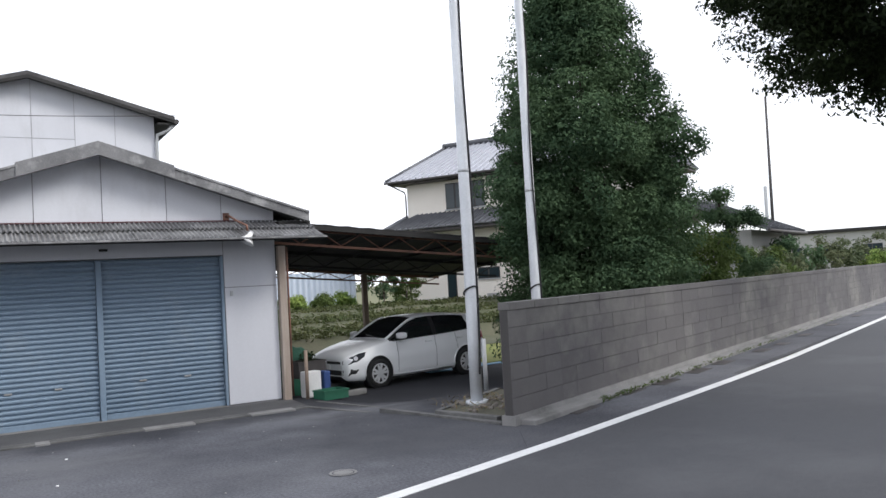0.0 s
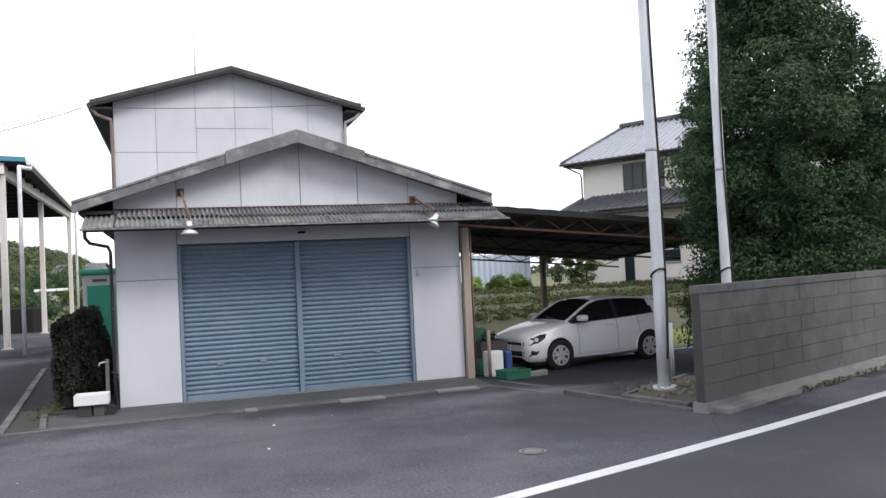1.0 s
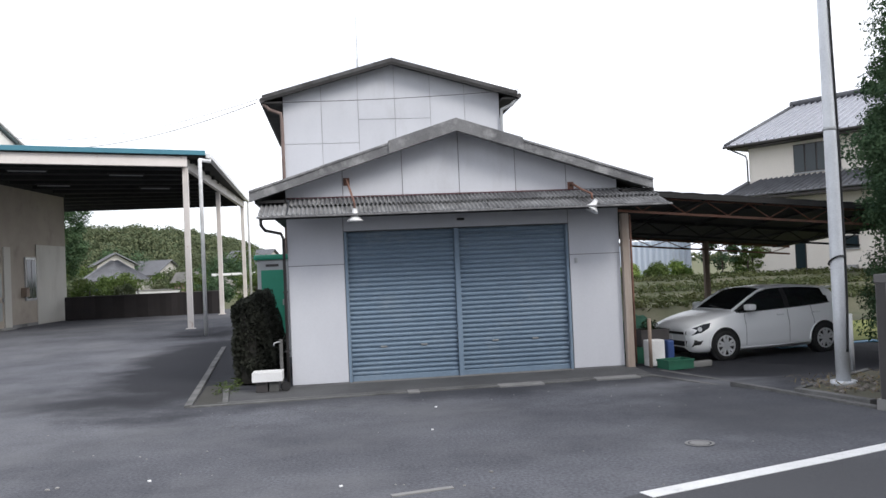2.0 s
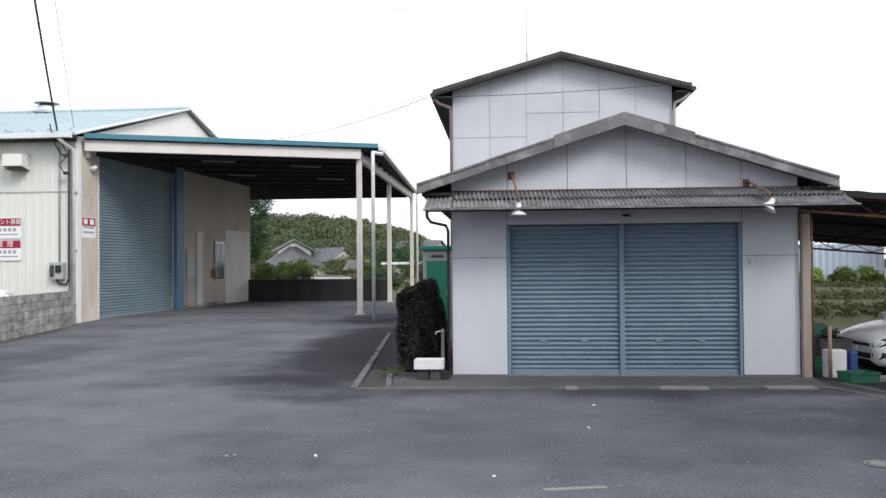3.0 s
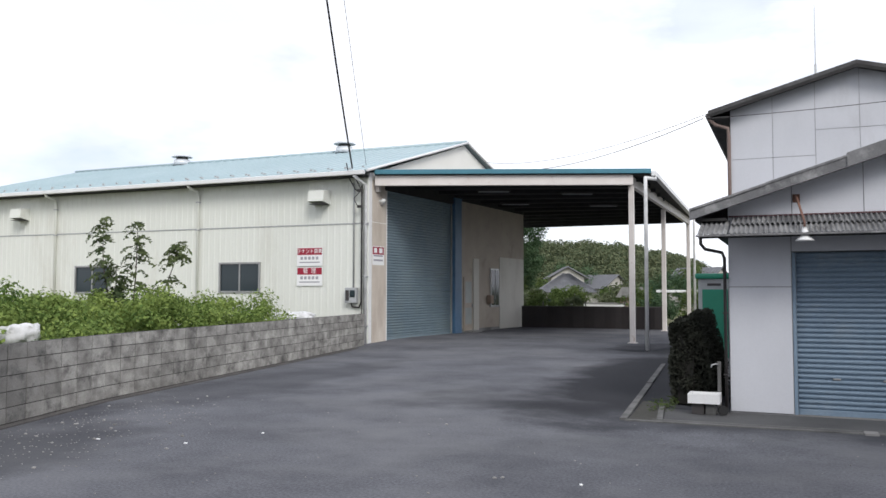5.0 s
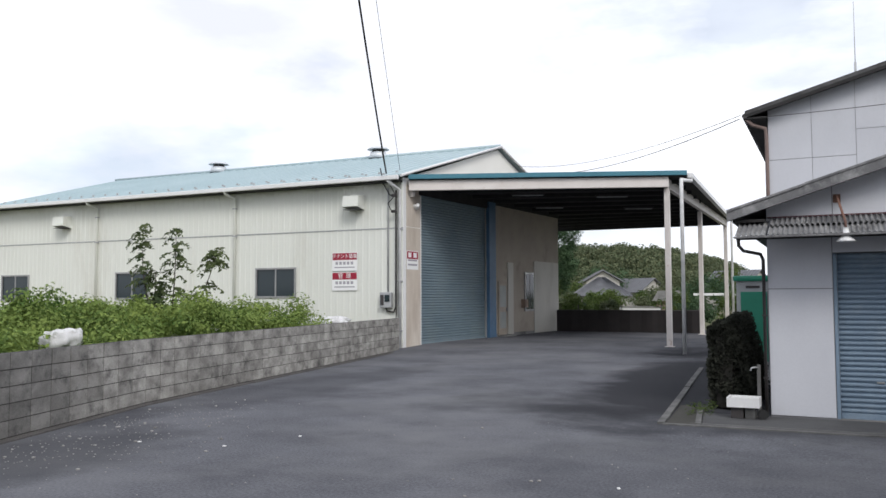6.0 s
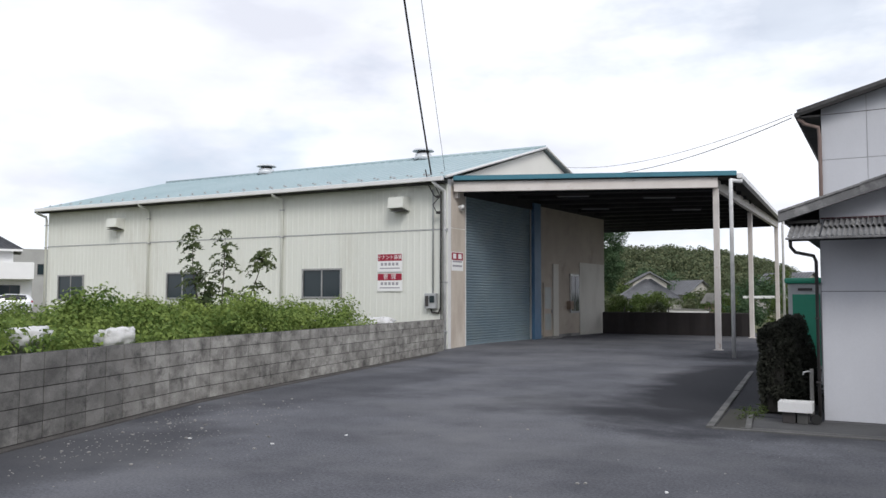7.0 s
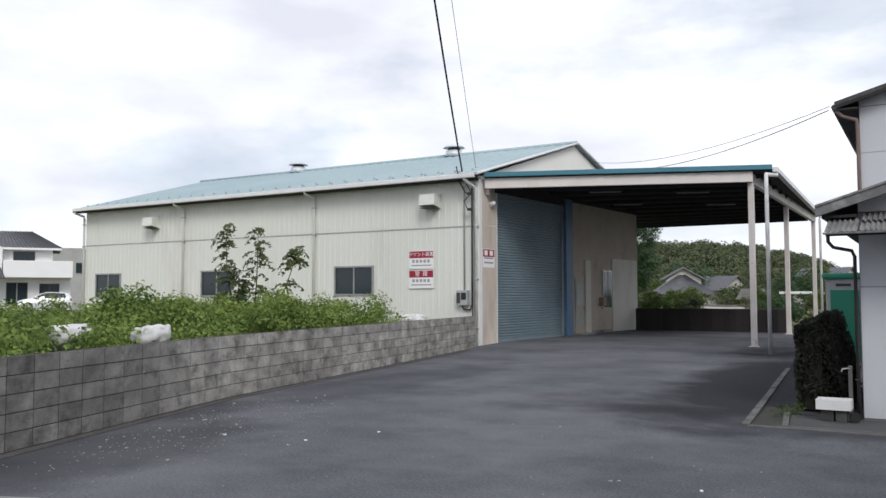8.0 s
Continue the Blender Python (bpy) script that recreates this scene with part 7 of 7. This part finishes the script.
for i in range(2):
    for j in range(2):
        house_window(lh, -2.1 + i * 0.65, -1.75 + i * 0.65, 5.0 + j * 0.55, 5.35 + j * 0.55, y=-0.6, lights=1)
hatchback("car", "silver hatchback parked before the white house", 1.0, (-61.2, 37.3, 0.55), -123, ALLOY)
tagged(part("driveway", put_bm(bbox(-4.5, 3.0, -3.5, 3.5, -0.1, 0.57), pose(-60.2, 38.9, 0, 0, 0, 57)), CONCRETE), "raised concrete parking place before the white house", "pavement", kind="structure")
bb = empty("far_building", "brown-grey flat building behind the white house", "building", at=(-91.8, 60.0, 0), turn=57)
part("wall", bbox(0, 4.2, 0, 8, 0, 7.6), GREY_WALL, bb)
for i in range(3):
    house_window(bb, 0.6 + i * 1.2, 1.3 + i * 1.2, 4.5, 5.8, lights=1)

# ---- view below the canopy ----
hA = empty("house", "low house with grey tiled hip roof beyond the yard", "house", at=(-17.5, 67.4, 0), turn=14)
hA.scale = (0.84, 0.70, 0.84)
part("wall", bbox(-2.6, 2.6, 0, 5, 0, 2.1), FAR_WALL, hA)
tiled(hA, (-3.1, -0.5, 2.1), (3.1, -0.5, 2.1), (-0.3, 2.5, 4.0), (0.3, 2.5, 4.0), 22, TILE_MID)
tiled(hA, (3.1, -0.5, 2.1), (3.1, 5.5, 2.1), (0.3, 2.49, 4.0), (0.3, 2.51, 4.0), 18, TILE_MID)
tiled(hA, (-3.1, 5.5, 2.1), (-3.1, -0.5, 2.1), (-0.3, 2.51, 4.0), (-0.3, 2.49, 4.0), 18, TILE_MID)
house_window(hA, -1.9, -0.6, 0.8, 1.8)
house_window(hA, 0.6, 1.8, 0.8, 1.8)
for x, y, tn, w, wz, rz2, lab in ((-22.7, 88.0, 20, 1.8, 3.4, 4.6, "white gabled house with grey roof among trees"), (-19.3, 98.0, 60, 2.2, 2.3, 3.9, "white house with dark roof on the slope"), (-8.0, 105.0, 60, 2.4, 3.0, 4.9, "grey roofed house among trees")):
    hB = empty("house", lab, "house", at=(x, y, 0), turn=tn)
    part("wall", prism(bmesh.new(), [(-w, 0), (w, 0), (w, wz), (0, rz2 - 0.1), (-w, wz)], 0, 6), FAR_WALL, hB)
    tiled(hB, (-w - 0.5, 6.4, wz - 0.1), (-w - 0.5, -0.4, wz - 0.1), (0, 6.4, rz2), (0, -0.4, rz2), 16, TILE_MID)
    tiled(hB, (w + 0.5, -0.4, wz - 0.1), (w + 0.5, 6.4, wz - 0.1), (0, -0.4, rz2), (0, 6.4, rz2), 16, TILE_MID)
    house_window(hB, -1.2, 0.9, 1.2, 2.4)
pc = empty("white_carport", "low white flat-roofed carport beyond the yard", "carport", at=(-6.6, 59.5, 0), turn=8)
part("roof", bbox(-2.2, 2.6, 0, 3, 1.75, 1.92, bevel=0.02), WHITE_PAINT, pc)
for x in (-2.0, 2.4):
    for y in (0.2, 2.8):
        part("post", bbox(x - 0.05, x + 0.05, y - 0.05, y + 0.05, 0, 1.75), WHITE_PAINT, pc)
ll = empty("garden_wall", "low white garden wall beyond the yard", "wall", at=(-11.5, 52, 0), turn=5)
part("wall", bbox(-1.8, 1.8, 0, 0.2, 0, 1.0), WHITE_WALL, ll)
part("coping", bbox(-1.85, 1.85, -0.05, 0.25, 1.0, 1.08), CONCRETE, ll)
sh = empty("garden_hut", "small hut with pale roof beyond the yard", "hut", at=(-9.9, 56, 0), turn=10)
part("wall", bbox(-0.8, 0.8, 0, 1.5, 0, 1.5), WOOD, sh)
part("roof", prism(bmesh.new(), [(-1.1, 1.4), (1.1, 1.4), (0.7, 2.1), (-0.7, 2.1)], -0.3, 1.8), CONCRETE, sh)
broad_tree("tree", "dark evergreen tree behind the warehouse", -15.3, 47.0, (-15.3, 47.0, 4.4), (1.8, 1.8, 3.0), 0.18, 110, 220, LEAF_CEDAR, 0.07, 91, clump=(0.3, 0.6))
rg = np.random.default_rng(55)
for i, (x, y, zc, r, lf) in enumerate(((-16.3, 61.5, 1.0, 1.3, LEAF_MID), (-19.3, 64.0, 1.1, 1.2, LEAF_HILL), (-13.2, 66.0, 1.2, 1.3, LEAF_MID), (-13.0, 44.5, 0.9, 1.0, LEAF_MID), (-11.4, 45.5, 0.85, 0.9, LEAF_HILL), (-14.5, 58.0, 1.2, 1.6, LEAF_MID), (-11.8, 62.0, 1.2, 1.7, LEAF_HILL), (-6.9, 48.0, 0.9, 1.1, LEAF_CEDAR), (-8.4, 50.0, 1.0, 1.2, LEAF_MID), (-5.0, 52.0, 1.2, 1.6, LEAF_MID),
                                     (-10.0, 74.0, 1.9, 2.4, LEAF_CEDAR), (-4.6, 66.0, 1.5, 2.2, LEAF_CEDAR), (-13.6, 80.0, 2.0, 2.6, LEAF_HILL), (-22.5, 72.0, 1.9, 2.4, LEAF_MID), (-2.5, 72.0, 2.0, 2.8, LEAF_MID), (-9.5, 92.0, 2.6, 3.0, LEAF_MID), (-25.0, 100.0, 2.8, 3.6, LEAF_CEDAR), (-3.2, 50.0, 0.9, 1.0, LEAF_HILL))):
    broad_tree("shrub", "garden shrub in the gardens beyond the yard", x, y, (x, y, zc), (r, r, zc), 0.06, 36, 60, lf, 0.07 + 0.0022 * (y - 40), 100 + i, clump=(0.22 * r, 0.4 * r), branches=3)


def hill_z(x, y):
    u = max(0.0, 1 - ((x + 46) / (62 if x < -46 else 33)) ** 2 - ((y - 190) / 62) ** 2)
    return 11.0 * math.sqrt(u) if u > 0 else 0.0


hill = empty("wooded_hill", "low wooded hill beyond the houses", "hill", kind="stuff")
bm = bmesh.new()
g = [[bm.verts.new((-116 + 4 * i, 126 + 4 * j, hill_z(-116 + 4 * i, 126 + 4 * j) - 0.5)) for i in range(33)] for j in range(33)]
for j in range(32):
    for i in range(32):
        bm.faces.new((g[j][i], g[j][i + 1], g[j + 1][i + 1], g[j + 1][i])).smooth = True
part("slope", bm, mat("woodland_floor", (0.04, 0.06, 0.025), (0.06, 0.08, 0.03), scale=0.2, rough=1.0), hill)
cl = []
while len(cl) < 620:
    x, y = rg.uniform(-112, 8), rg.uniform(128, 205)
    z = hill_z(x, y)
    if z > 0.4:
        cl.append((x, y, z + rg.uniform(-0.3, 1.1), rg.uniform(1.4, 2.8), rg.uniform(1.1, 2.0)))
c, nn = clump_points(rg, cl, 230, 0.6)
leaves_object("treetops", c, nn, 0.26, LEAF_HILL, hill, 0.7, 3)
cl = []
for i in range(260):
    a = rg.uniform(-2.75, 2.75)
    d = rg.uniform(230, 330)
    cl.append((d * math.sin(a), d * math.cos(a), rg.uniform(0, 2.2), rg.uniform(3, 7), rg.uniform(1.5, 3.2)))
c, nn = clump_points(rg, cl, 50, 0.5)
tagged(leaves_object("far_woods", c, nn, 1.0, LEAF_HILL, None, 0.7, 13), "belt of far woods along the horizon", "woods", kind="stuff")

# unseen building added across the road, behind the way, to cut low sky light
light_block = empty("building", "unseen plain grey building added across the road as a light block", "building")
part("wall", put_bm(bbox(-20, 1, -8, 0, -0.1, 7.6), Matrix.Translation(along(0, -12.6)) @ Matrix.Rotation(math.atan2(LINE_DIR.y, LINE_DIR.x), 4, "Z")), GREY_WALL, light_block)
part("roof", put_bm(bbox(-20.4, 1.4, -8.4, 0.4, 7.6, 7.85, bevel=0.05), Matrix.Translation(along(0, -12.6)) @ Matrix.Rotation(math.atan2(LINE_DIR.y, LINE_DIR.x), 4, "Z")), TILE_DARK, light_block)
